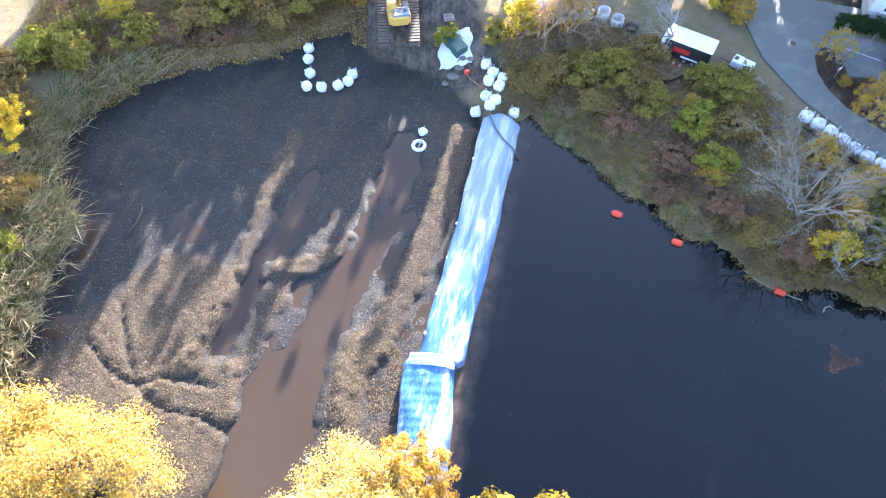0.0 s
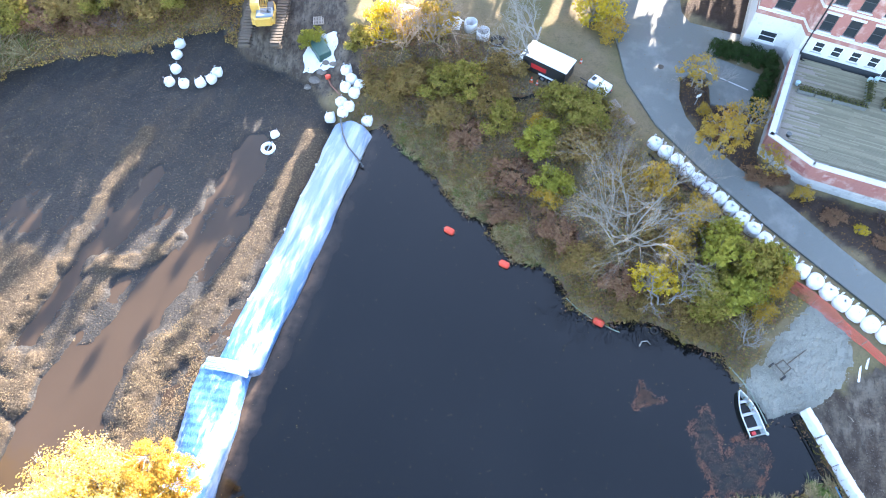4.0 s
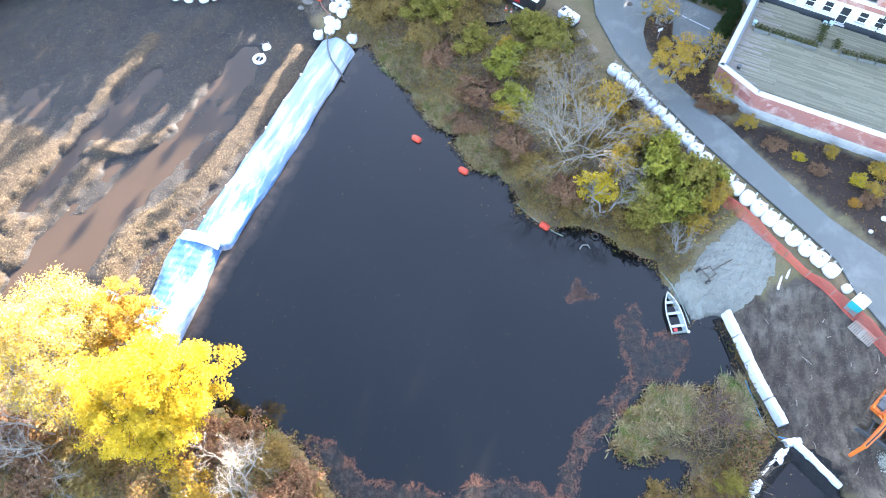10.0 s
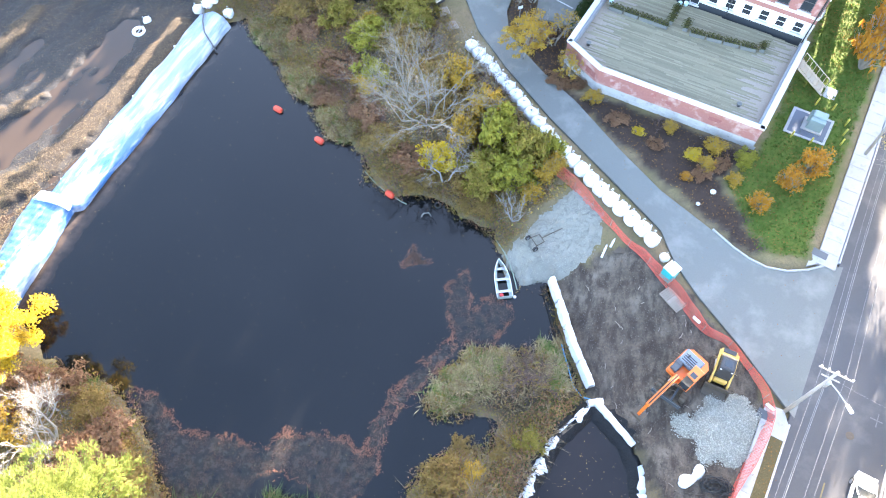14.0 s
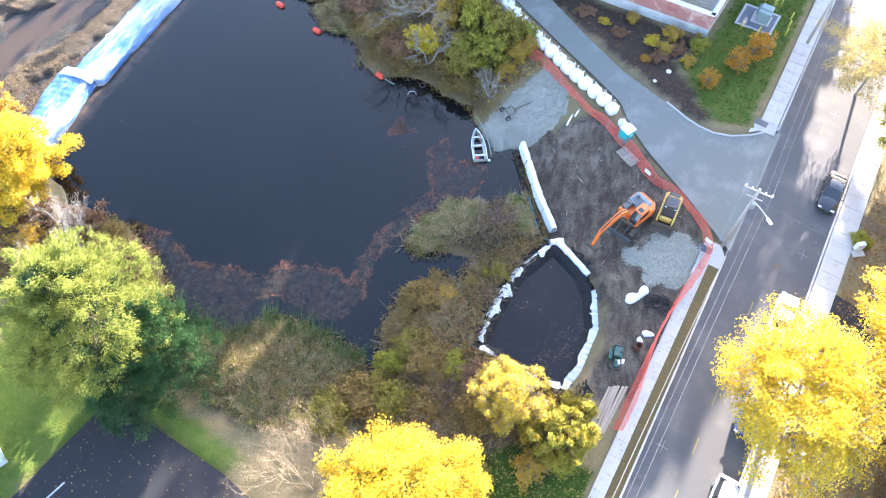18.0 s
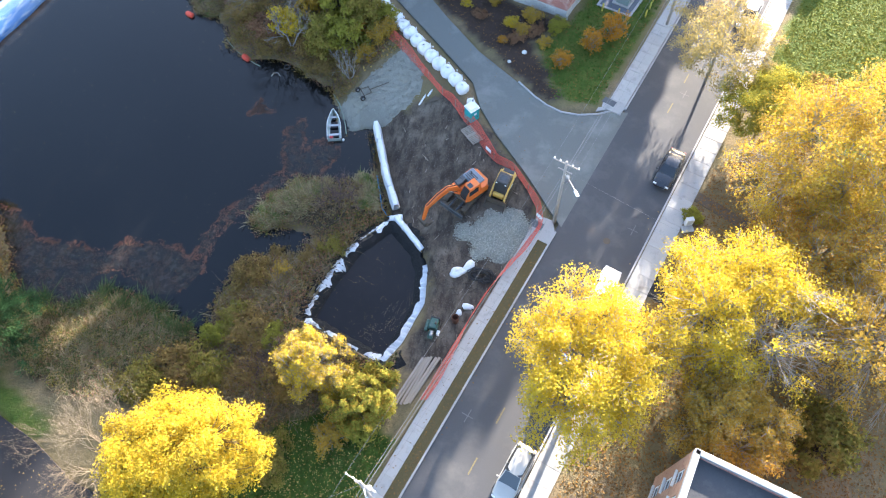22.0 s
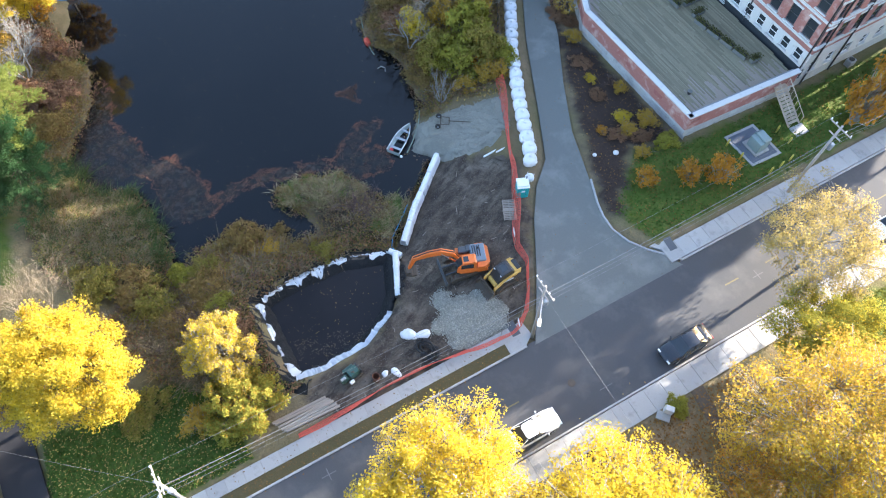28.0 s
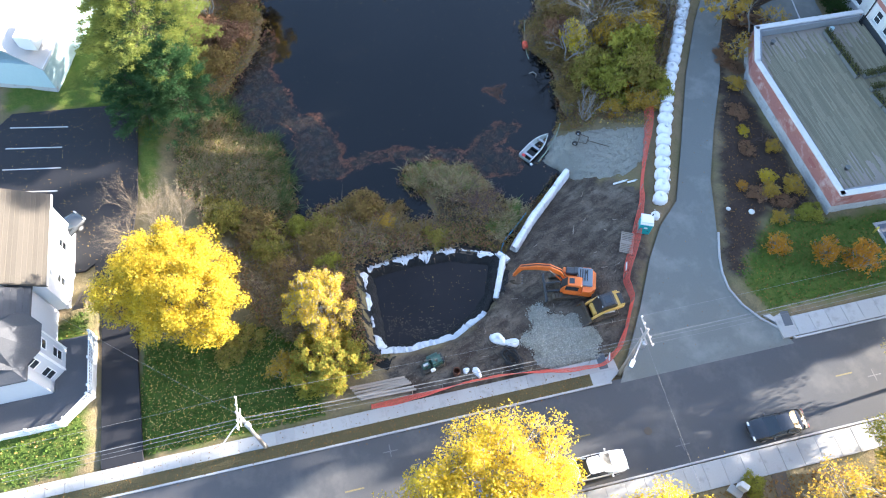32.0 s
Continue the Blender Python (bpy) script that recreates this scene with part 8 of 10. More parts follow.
for kind, x, y, s, sz in [("rust", 8.6, 2.4, 1.3, 0.9), ("rust", 5.6, 1.2, 1.4, 0.9), ("olive", 11.4, 1.6, 1.1, 0.7), ("orange", 2.2, 4.6, 1.2, 1.0), ("rust", 14.2, -1.2, 1.3, 0.9), ("olive", 16.6, -3.4, 1.2, 0.8), ("rust", 12.4, -3.2, 1.4, 0.9), ("yellow", 6.4, -1.4, 1.3, 1.2),
                          ("olive", 43.2, 4.0, 0.85, 0.7), ("olive", 41.8, 0.6, 1.2, 0.9), ("yellow", 44.2, 1.8, 0.7, 0.7), ("olive", 46.6, 4.2, 0.7, 0.7), ("green", 48.4, 5.2, 0.6, 0.7),
                          ("green", 42.2, -3.4, 0.9, 0.6), ("olive", 44.0, -4.6, 1.1, 0.8), ("lime", 46.2, -5.0, 0.8, 0.6), ("lime", 40.8, -5.2, 0.9, 0.9), ("green", 41.2, -8.6, 1.1, 0.7), ("olive", 38.4, -9.2, 1.3, 0.8), ("rust", 48.6, -5.8, 1.0, 0.7), ("yellow", 52.6, -8.0, 1.0, 0.9),
                          ("olive", 49.2, -8.0, 1.1, 0.8), ("green", 36.4, -11.2, 1.1, 0.8), ("olive", 44.6, -8.8, 0.9, 0.6), ("lime", 56.0, -10.6, 1.0, 1.0), ("green", 49.4, -14.8, 1.0, 0.6), ("yellow", 53.6, -12.4, 1.1, 0.9)]:
    shrub(kind, x, y, s, "on the south bank of the pond", sz)
for kind, x, y, s, sz in [("lime", 80.9, 14.0, 0.6, 0.6), ("green", 84.6, -15.0, 1.8, 1.2), ("green", 90.6, -5.5, 1.6, 1.2), ("olive", 93.6, 31.5, 1.0, 0.8)]:
    shrub(kind, x, y, s, "beyond the far pavement", sz)
HEDGE = shrub_mesh(71, 1.1, 1.7, 2600, 0.10, leaf_mat("hedge_leaves", [(0.03, 0.06, 0.02), (0.05, 0.09, 0.03), (0.08, 0.10, 0.03)]), 18)
for k in range(6):
    x, y = 44.4 + 1.0 * k, 58.9 - 0.30 * k
    ob = thing("hedge_bush", "clipped dark green hedge bush below the brick wall", "hedge", pose(x, y, ground_z(x, y), 0, 0, 60 * k), "hedge bushes")
    part("foliage", HEDGE[0], BARK, ob), part("stem_frame", HEDGE[1], BARK, ob)
for k in range(5):
    x, y = 49.4 - 0.45 * k, 55.6 - 1.15 * k
    ob = thing("hedge_bush", "olive hedge bush along the terrace wall", "hedge", pose(x, y, ground_z(x, y), 0, 0, 60 * k) @ Matrix.Diagonal((0.8, 0.8, 0.9, 1)), "hedge bushes")
    part("foliage", HEDGE[0], BARK, ob), part("stem_frame", HEDGE[1], BARK, ob)
TWIGGY = [bare_tree_mesh(72 + k, 3.2, 5, 3, 0.4, 0.12, mat("purple_brown_twigs", (0.17, 0.11, 0.10), (0.12, 0.08, 0.07), 0.9, 9, 1), 0.7, 0.009) for k in range(2)]
for k, (x, y, s) in enumerate([(47.2, 10.8, 1.5), (46.4, 10.2, 1.2), (48.4, 10.0, 1.3), (47.8, 11.8, 1.1), (18.0, 48.0, 1.0), (21.0, 44.6, 1.2), (24.4, 40.0, 1.2), (23.0, 42.8, 1.0), (28.8, 35.0, 1.1), (9.6, 0.6, 1.1), (13.4, -0.4, 1.0), (27.0, 42.6, 1.0), (32.2, 46.4, 1.1), (45.2, -3.4, 1.0), (43.0, -6.8, 1.0),
                              (-23.0, 59.6, 1.3), (-30.0, 57.6, 1.2), (6.8, 54.4, 1.0), (12.8, 55.4, 1.2), (47.2, -7.4, 1.1), (37.0, 38.6, 1.0), (40.6, 40.2, 1.1), (57.2, 38.2, 0.7), (64.2, 36.2, 0.7), (-36.0, 59.0, 1.2), (20.2, 56.6, 1.2), (49.8, 43.4, 0.8)]):
    bare_tree(x, y, ground_z(x, y), TWIGGY[k % 2], "leafless purple-brown shrub of fine twigs", 50 * k, s, "leafless shrubs", None, "shrub", "leafless_shrub")


# -- reeds
def reeds(name, poly, n, height, material, label, seed, bend=(0.5, 0.2), zmin=-0.05, tangle=4.0):
    r = np.random.RandomState(seed)
    lo, hi = np.min(poly, axis=0), np.max(poly, axis=0)
    p = r.uniform(lo, hi, (n * 4, 2))
    d = inside_distance(p[:, 0], p[:, 1], poly) + 0.7 * waves(p[:, 0], p[:, 1], 2.5, seed, 3)
    ok = d < r.uniform(-0.6, 0.1, len(p))
    if tangle < 3:
        ok &= waves(p[:, 0], p[:, 1], 1.7, seed // 12, 3) > r.uniform(-0.30, 0.22, len(p))
    p = p[ok][:n]
    z = np.maximum(ground_many(p[:, 0], p[:, 1]), zmin)
    base = np.stack([p[:, 0], p[:, 1], z - 0.05], -1)
    fall = np.stack([bend[0] + 0.9 * waves(p[:, 0], p[:, 1], tangle, seed + 1, 2), bend[1] + 0.9 * waves(p[:, 0], p[:, 1], tangle, seed + 2, 2)], -1)
    fall += r.normal(0, 0.65 if tangle > 3 else 0.95, fall.shape)
    h = height * r.uniform(0.55, 1.2, len(p)) * (1 + 0.45 * waves(p[:, 0], p[:, 1], 2.4, seed // 12 + 3, 2))
    tip = base + np.stack([fall[:, 0] * h * 0.8, fall[:, 1] * h * 0.8, h], -1)
    w = r.normal(0, 1, (len(p), 3)) * np.array([1, 1, 0.1])
    w = w / np.linalg.norm(w, axis=1, keepdims=True) * r.uniform(0.02, 0.05, (len(p), 1)) * (1.0 if tangle > 3 else 0.8)
    mid = base * 0.45 + tip * 0.55 + np.array([0, 0, 0.12])
    ob = new(name, quads(name, np.stack([base, mid + w, tip, mid - w], 1), material))
    return tagged(ob, label, "reeds", kind="stuff")


MATTED = leaf_mat("matted_dry_reed", [(0.31, 0.245, 0.145), (0.43, 0.35, 0.22), (0.22, 0.17, 0.10), (0.35, 0.29, 0.13), (0.14, 0.11, 0.065)], 0.25)
WEST_REEDS = [(-38.2, 12.0), (-37.2, 22.0), (-37.0, 30.0), (-35.6, 35.0), (-39.0, 39.6), (-40.0, 43.0), (-39.4, 46.2), (-37.0, 50.0), (-34.0, 52.6), (-31.4, 54.8), (-31.6, 57.0), (-36.0, 55.6), (-40.0, 52.6), (-43.4, 48.0), (-43.6, 41.0), (-40.6, 36.0), (-42.0, 29.0), (-42.6, 20.0), (-42.6, 11.0)]
reeds("reed_bed", WEST_REEDS, 9000, 1.7, REED, "pale dry reed bed bending along the mud", 81, (0.7, -0.2))
reeds("reed_bed", WEST_REEDS, 2500, 1.3, REED_GREEN, "green reeds at the foot of the dry reed bed", 82)
for k, poly in enumerate([[(10.6, 48.6), (11.4, 45.6), (15.0, 42.6), (17.2, 43.2), (15.6, 46.4), (12.4, 49.2)], [(16.4, 41.4), (18.8, 37.9), (21.4, 37.4), (22.4, 38.8), (19.6, 41.4)], [(21.6, 36.2), (23.6, 33.2), (25.6, 33.0), (26.4, 34.4), (23.4, 36.8)],
                          [(38.9, 7.8), (39.6, 9.7), (42.4, 12.8), (45.5, 13.4), (45.8, 11.5), (45.2, 8.9), (42.6, 7.5), (40.7, 6.0)], [(47.9, 14.8), (49.9, 14.8), (51.4, 10.6), (50.0, 9.9), (49.0, 12.0)], [(7.4, 3.6), (10.8, 3.8), (12.4, 2.2), (10.0, 1.6)]]):
    reeds("reed_clump", poly, 6000, 0.5, REED, "dry tan reeds at the water's edge", 90 + 3 * k, (0.4, 0.2), -0.05, 1.6)
    reeds("reed_clump", poly, 2400, 0.42, REED_GREEN, "green reeds at the water's edge", 110 + 3 * k, (0.2, 0.4), -0.05, 1.6)
MARSH_GREEN = leaf_mat("marsh_blades", [(0.065, 0.11, 0.035), (0.10, 0.15, 0.05), (0.16, 0.17, 0.07)], 0.25)
reeds("reed_bed", SOUTH_REEDS, 20000, 0.52, MATTED, "matted dry reeds at the south end of the pond", 131, (0.2, 0.4), -0.05, 1.7)
reeds("reed_bed", SOUTH_REEDS, 9000, 0.45, MARSH_GREEN, "green blades among the matted reeds", 134, (0.1, 0.3), -0.05, 1.7)
reeds("reed_bed", SOUTH_REEDS, 4000, 0.55, LEAF_RUST, "brown stalks among the matted reeds", 137, (0.3, 0.3), -0.05, 1.7)
SOUTH_EDGE = [(20.4, -5.2), (22.8, -4.9), (26.2, -4.4), (28.9, -2.2), (31.0, -2.6), (34.0, -3.2), (36.6, -4.0), (38.2, -5.4), (37.6, -6.4), (34.0, -5.2), (29.0, -4.2), (25.0, -6.4), (21.0, -6.6)]
reeds("reed_bed", SOUTH_EDGE, 4800, 0.8, MARSH_GREEN, "fresh green blades along the reeds' edge", 139, (0.0, 0.6), -0.05, 1.7)


# -- low growth, fallen leaves, pondweed
def scatter(name, polys, n, size, material, label, seed, lift=0.03, flat=True, tall=0.0, category="leaves", patch=None, zmin=-9.0, avoid=(), over=None):
    r = np.random.RandomState(seed)
    out = []
    for poly in polys:
        lo, hi = np.min(poly, axis=0), np.max(poly, axis=0)
        m = int(n * 2.2)
        p = r.uniform(lo, hi, (m, 2))
        ok = inside_distance(p[:, 0], p[:, 1], poly) < 0
        if patch:
            ok &= waves(p[:, 0], p[:, 1], patch, seed + 7, 3) > r.uniform(-0.5, 0.35, m)
        if over is not None:
            ok &= ground_many(p[:, 0], p[:, 1]) > over
        for a in avoid:
            ok &= inside_distance(p[:, 0], p[:, 1], a) > 0.1
        out.append(p[ok][:n])
    p = np.concatenate(out)
    z = np.maximum(ground_many(p[:, 0], p[:, 1]), zmin) + lift + tall * r.uniform(0, 1, len(p)) ** 1.5
    c = np.stack([p[:, 0], p[:, 1], z], -1)
    nn = np.tile(np.array([0, 0, 3.0 if flat else 0.8]), (len(p), 1))
    ob = new(name, quads(name, leaf_quads(r, c, nn, size * 1.12), material))
    return tagged(ob, label, category, kind="stuff")


BANK_EAST = [(7.0, 60.0), (6.0, 54.0), (9.0, 50.6), (11.4, 47.4), (14.6, 44.4), (18.0, 40.6), (22.6, 38.6), (24.2, 35.0), (28.6, 33.0), (29.4, 29.4), (32.2, 28.4), (37.4, 28.0), (42.6, 25.6), (44.6, 25.8), (49.6, 30.0), (45.6, 34.8), (40.4, 41.0), (36.4, 45.0), (33.6, 50.0), (30.0, 50.6), (22.0, 53.0), (20.0, 58.0)]
BANK_NORTH = [(-46.0, 62.5), (-46.0, 52.0), (-41.0, 53.0), (-36.0, 56.0), (-30.0, 57.2), (-20.0, 58.6), (-14.5, 61.8), (-10.8, 63.2), (-9.6, 70.0), (-46.0, 70.0)]
BANK_SOUTH = [(39.0, -8.0), (40.2, -5.2), (39.4, -2.2), (40.4, 1.2), (42.0, 3.4), (44.8, 4.0), (47.0, 7.0), (50.2, 8.0), (50.2, 5.8), (47.4, -2.8), (54.6, -6.6), (57.0, -9.0), (52.0, -11.0), (48.6, -12.6), (40.0, -14.0)]
BANK_SW = [(-2.0, 6.0), (5.4, 4.8), (8.4, 3.4), (13.6, 2.4), (17.0, -1.2), (20.0, -5.4), (18.0, -9.0), (10.0, -8.0), (0.0, -4.0), (-8.0, 3.0)]
BANK_WEST = [(-47.0, 10.0), (-38.6, 12.0), (-38.2, 30.0), (-36.6, 35.4), (-40.6, 40.0), (-41.6, 46.0), (-47.0, 52.0)]
for k, (mt, txt, n, sz) in enumerate([(LEAF_OLIVE, "low olive scrub covering the pond bank", 26000, 0.088), (LEAF_RUST, "low rust brown scrub covering the pond bank", 25000, 0.082), (LEAF_GREEN, "low green growth on the pond bank", 9000, 0.088)]):
    scatter("undergrowth", [BANK_EAST, BANK_NORTH], n, sz, mt, txt, 140 + k, 0.05, False, 1.0, "undergrowth", 6.0)
    scatter("undergrowth", [BANK_SOUTH, BANK_SW, BANK_WEST], n // 3, sz, mt, txt, 150 + k, 0.05, False, 0.8, "undergrowth", 5.0)
    scatter("undergrowth", [BANK_ISLE], n // 40, sz, mt, txt, 160 + k, 0.05, False, 0.7, "undergrowth", 5.0)
scatter("fallen_leaves", [BANK_EAST, BANK_NORTH], 7000, 0.12, LITTER, "yellow and brown fallen leaves on the bank", 171, 0.04, True, 0.0, "leaves", 5.0)
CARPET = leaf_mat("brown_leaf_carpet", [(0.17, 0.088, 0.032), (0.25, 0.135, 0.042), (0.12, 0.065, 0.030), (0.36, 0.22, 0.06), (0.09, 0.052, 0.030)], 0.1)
PALE_LITTER = leaf_mat("bleached_leaves", [(0.17, 0.128, 0.082), (0.24, 0.185, 0.12), (0.10, 0.078, 0.052), (0.21, 0.155, 0.075)], 0.1)
scatter("fallen_leaves", [BASIN], 14000, 0.05, PALE_LITTER, "pale fallen leaves scattered over the mud", 172, 0.02, True, 0.0, "leaves", None, -0.655, (), -0.66)
scatter("fallen_leaves", [[(-38.6, 15.0), (-37.8, 24.0), (-30.0, 25.0), (-21.0, 22.5), (-19.0, 14.0), (-19.5, 5.0), (-36.0, 6.0)], [(-11.5, 8.0), (-9.5, 22.0), (-6.0, 26.0), (-3.6, 24.0), (-4.0, 9.0)]], 9000, 0.05, PALE_LITTER, "thick pale leaves on the dry mud banks", 185, 0.03, True, 0.0, "leaves", 3.0, -0.6)
scatter("fallen_leaves", [LAWNS[0], LAWNS[1]], 2600, 0.06, LITTER, "brown leaves scattered on the lawn", 173, 0.05, True, 0.0)
scatter("fallen_leaves", [LAWNS[2]], 5200, 0.06, CARPET, "brown leaves lying thick on the lawn by the terrace", 188, 0.06, True, 0.0, "leaves", 4.0)
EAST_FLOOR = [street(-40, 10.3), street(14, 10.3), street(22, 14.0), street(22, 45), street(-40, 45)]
scatter("fallen_leaves", [EAST_FLOOR], 52000, 0.085, CARPET, "thick carpet of orange-brown fallen leaves under the maples", 174, 0.05, True, 0.04)
scatter("fallen_leaves", [SOIL[1], SOIL[2]], 1100, 0.06, CARPET, "dry leaves in the planting bed", 175, 0.05)
VERGE = [street(-60, -0.93), street(-1.7, -0.93), street(-1.7, 0.05), street(-60, 0.05)]
scatter("fallen_leaves", [VERGE], 2600, 0.05, CARPET, "brown and tan leaves lying thick on the verge", 187, 0.0, True, 0.0, "leaves", None, WALK_Z - 0.005)
KERBSIDE = [street(-60, -2.1), street(-2, -2.1), street(-2, 0.6), street(-60, 0.6)]
scatter("fallen_leaves", [KERBSIDE], 1500, 0.06, CARPET, "leaves blown along the pavement and kerb", 176, 0.0, True, 0.0, "leaves", None, WALK_Z + 0.015)
scatter("fallen_leaves", [[street(-40, 6.9), street(60, 6.9), street(60, 7.7), street(-40, 7.7)]], 700, 0.08, LITTER, "leaves gathered along the far kerb", 177, 0.0, True, 0.0, "leaves", None, STREET_Z + 0.01)
scatter("fallen_leaves", [SIDE_DRIVE, LOT], 750, 0.045, LITTER, "leaves scattered on black asphalt", 178, 0.0, True, 0.0, "leaves", None, LOT_Z + 0.012)
scatter("fallen_leaves", [DRIVE], 900, 0.05, CARPET, "leaves scattered on the drive", 179, 0.0, True, 0.0, "leaves", 4.0, STREET_Z + 0.022)
scatter("floating_leaves", [PIT], 260, 0.035, LITTER, "pale leaves floating in the pit", 180, 0.0, True, 0.0, "leaves", 4.0, 1.027)
scatter("floating_leaves", [[(56.9, 3.6), (56.9, 0.8), (55.9, -2.8), (54.6, -3.6), (52.6, -2.6), (54.6, 0.2)]], 420, 0.05, PALE_LITTER, "pale leaves drifted to one side of the pit", 186, 0.0, True, 0.0, "leaves", 3.0, 1.027)
scatter("floating_leaves", [POND], 500, 0.035, LITTER, "few leaves floating on the pond", 181, 0.0, True, 0.0, "leaves", None, 0.006)
scatter("pondweed", WEEDS[:1], 20000, 0.045, WEED, "russet mats of pondweed at the surface", 182, 0.0, True, 0.0, "pondweed", 2.0, 0.004)
scatter("pondweed", WEEDS[1:], 4200, 0.05, WEED, "russet mats of pondweed at the surface", 183, 0.0, True, 0.0, "pondweed", 1.5, 0.004)
RIBBON_WEED = leaf_mat("red_brown_pondweed", [(0.15, 0.062, 0.040), (0.20, 0.095, 0.060), (0.10, 0.050, 0.036), (0.23, 0.14, 0.10)], 0.1)
r = np.random.RandomState(520)
p = r.uniform((12.0, -4.0), (47.0, 22.5), (260000, 2))
p = p[np.min([np.abs(inside_distance(p[:, 0], p[:, 1], poly) + 0.45 * waves(p[:, 0], p[:, 1], 2.0, 521, 4)) for poly in WEEDS], axis=0) < r.uniform(0.0, 0.38, len(p)) * (0.4 + 0.6 * (p[:, 1] > 0.5))]
p = p[waves(p[:, 0], p[:, 1], 3.0, 522, 3) > r.uniform(-0.7, 0.5, len(p))]
p = p[(p[:, 1] > -1.5) & (inside_distance(p[:, 0], p[:, 1], POND) < -0.2)]
tagged(new("pondweed", quads("pondweed", leaf_quads(r, np.stack([p[:, 0], p[:, 1], np.full(len(p), 0.012)], -1), np.tile(np.array([0, 0, 4.0]), (len(p), 1)), 0.055), RIBBON_WEED)), "red-brown ribbons of pondweed along the edge of the mats", "pondweed", kind="stuff")
scatter("grass_blades", LAWNS[:3], 9000, 0.10, leaf_mat("lawn_blades", [(0.055, 0.11, 0.020), (0.085, 0.14, 0.028), (0.12, 0.15, 0.04)], 0.2), "short green lawn grass", 184, 0.04, False, 0.03, "grass")


# -- growth hanging over the water's edge
def fringe(n, size, material, label, seed, lo, hi, tall):
    r = np.random.RandomState(seed)
    p = r.uniform((6.0, -16.0), (54.0, 60.0), (n * 14, 2))
    d = inside_distance(p[:, 0], p[:, 1], POND) + 0.6 * waves(p[:, 0], p[:, 1], 3.0, seed + 1, 3)
    ok = (d > lo) & (d < hi) & (inside_distance(p[:, 0], p[:, 1], RAMP_POLY) > 0.3) & (inside_distance(p[:, 0], p[:, 1], PIT) > 1.2) & (inside_distance(p[:, 0], p[:, 1], SOIL[0]) > 0.3) & (inside_distance(p[:, 0], p[:, 1], BANK_ISLE) > 0.0) & (inside_distance(p[:, 0], p[:, 1], SOUTH_REEDS) > 0.0)
    ok &= waves(p[:, 0], p[:, 1], 3.5, seed + 3, 3) > r.uniform(-0.9, 0.3, len(p))
    p = p[ok][:n]
    z = np.maximum(ground_many(p[:, 0], p[:, 1]), 0.02) + tall * r.uniform(0, 1, len(p)) ** 1.3
    c = np.stack([p[:, 0], p[:, 1], z], -1)
    ob = new("shore_growth", quads("shore_growth", leaf_quads(r, c, np.tile(np.array([0, 0, 0.8]), (len(p), 1)), size), material))
    return tagged(ob, label, "undergrowth", kind="stuff")


r = np.random.RandomState(330)
p = r.uniform((-47.0, 8.0), (-9.0, 68.0), (200000, 2))
d = inside_distance(p[:, 0], p[:, 1], BASIN) + 0.6 * waves(p[:, 0], p[:, 1], 3.0, 331, 3)
p = p[(d > -0.5) & (d < 3.6) & (p[:, 1] > 50.0 - 1.2 * (p[:, 0] + 40.0))]
h = r.uniform(0, 1, len(p))
z = ground_many(p[:, 0], p[:, 1]) + 0.05 + 0.45 * h ** 2
for lo, hi, mt, txt in ((0.0, 0.4, LITTER, "yellow leaves lying along the head of the basin"), (0.4, 0.75, LEAF_OLIVE, "olive growth along the head of the basin"), (0.75, 1.0, LEAF_RUST, "brown growth along the head of the basin")):
    k = (h >= lo) & (h < hi)
    tagged(new("shore_growth", quads("shore_growth", leaf_quads(r, np.stack([p[k, 0], p[k, 1], z[k]], -1), np.tile(np.array([0, 0, 0.9]), (int(k.sum()), 1)), 0.11), mt)), txt, "undergrowth", kind="stuff")
fringe(16000, 0.082, LEAF_OLIVE, "olive brown growth along the water's edge", 301, -0.5, 3.2, 0.8)
fringe(12000, 0.082, LEAF_RUST, "rust brown growth along the water's edge", 302, -0.6, 3.2, 0.8)
fringe(7000, 0.082, LEAF_GREEN, "green growth along the water's edge", 303, -0.4, 3.2, 0.7)

DEAD_GRASS = leaf_mat("dead_grass", [(0.26, 0.20, 0.12), (0.37, 0.29, 0.18), (0.17, 0.125, 0.08), (0.28, 0.19, 0.115), (0.21, 0.20, 0.08)], 0.2)
for k, (poly, n_, h_) in enumerate([(BANK_EAST, 25000, 0.6), (BANK_SOUTH, 12000, 0.8), (BANK_NORTH, 9000, 0.5), (BANK_SW, 6000, 0.6), (BANK_ISLE, 2200, 0.7)]):
    reeds("dry_grass", poly, n_, h_, DEAD_GRASS, "fallen dry grass and stalks on the pond bank", 540 + 3 * k, (0.2, 0.1), -0.05, 1.5)
GREY_SHRUB = [bare_tree_mesh(172 + k, 2.6, 6, 3, 0.5, 0.05, GREY_TWIG, 0.9, 0.008) for k in range(2)]
r = np.random.RandomState(560)
for k in range(48):
    poly = (BANK_EAST, BANK_EAST, BANK_SOUTH, BANK_NORTH)[k % 4]
    lo, hi = np.min(poly, axis=0), np.max(poly, axis=0)
    q = r.uniform(lo, hi, (40, 2))
    q = q[inside_distance(q[:, 0], q[:, 1], poly) < -0.8]
    if len(q):
        x, y = float(q[0, 0]), float(q[0, 1])
        if k % 5 < 3:
            bare_tree(x, y, ground_z(x, y), TWIGGY[k % 2], "leafless purple-brown shrub of fine twigs", 50 * k, r.uniform(0.7, 1.15), "leafless shrubs", None, "shrub", "leafless_shrub")
        else:
            bare_tree(x, y, ground_z(x, y), GREY_SHRUB[k % 2], "leafless grey shrub of fine twigs", 50 * k, r.uniform(0.7, 1.2), "leafless shrubs", None, "shrub", "leafless_shrub")

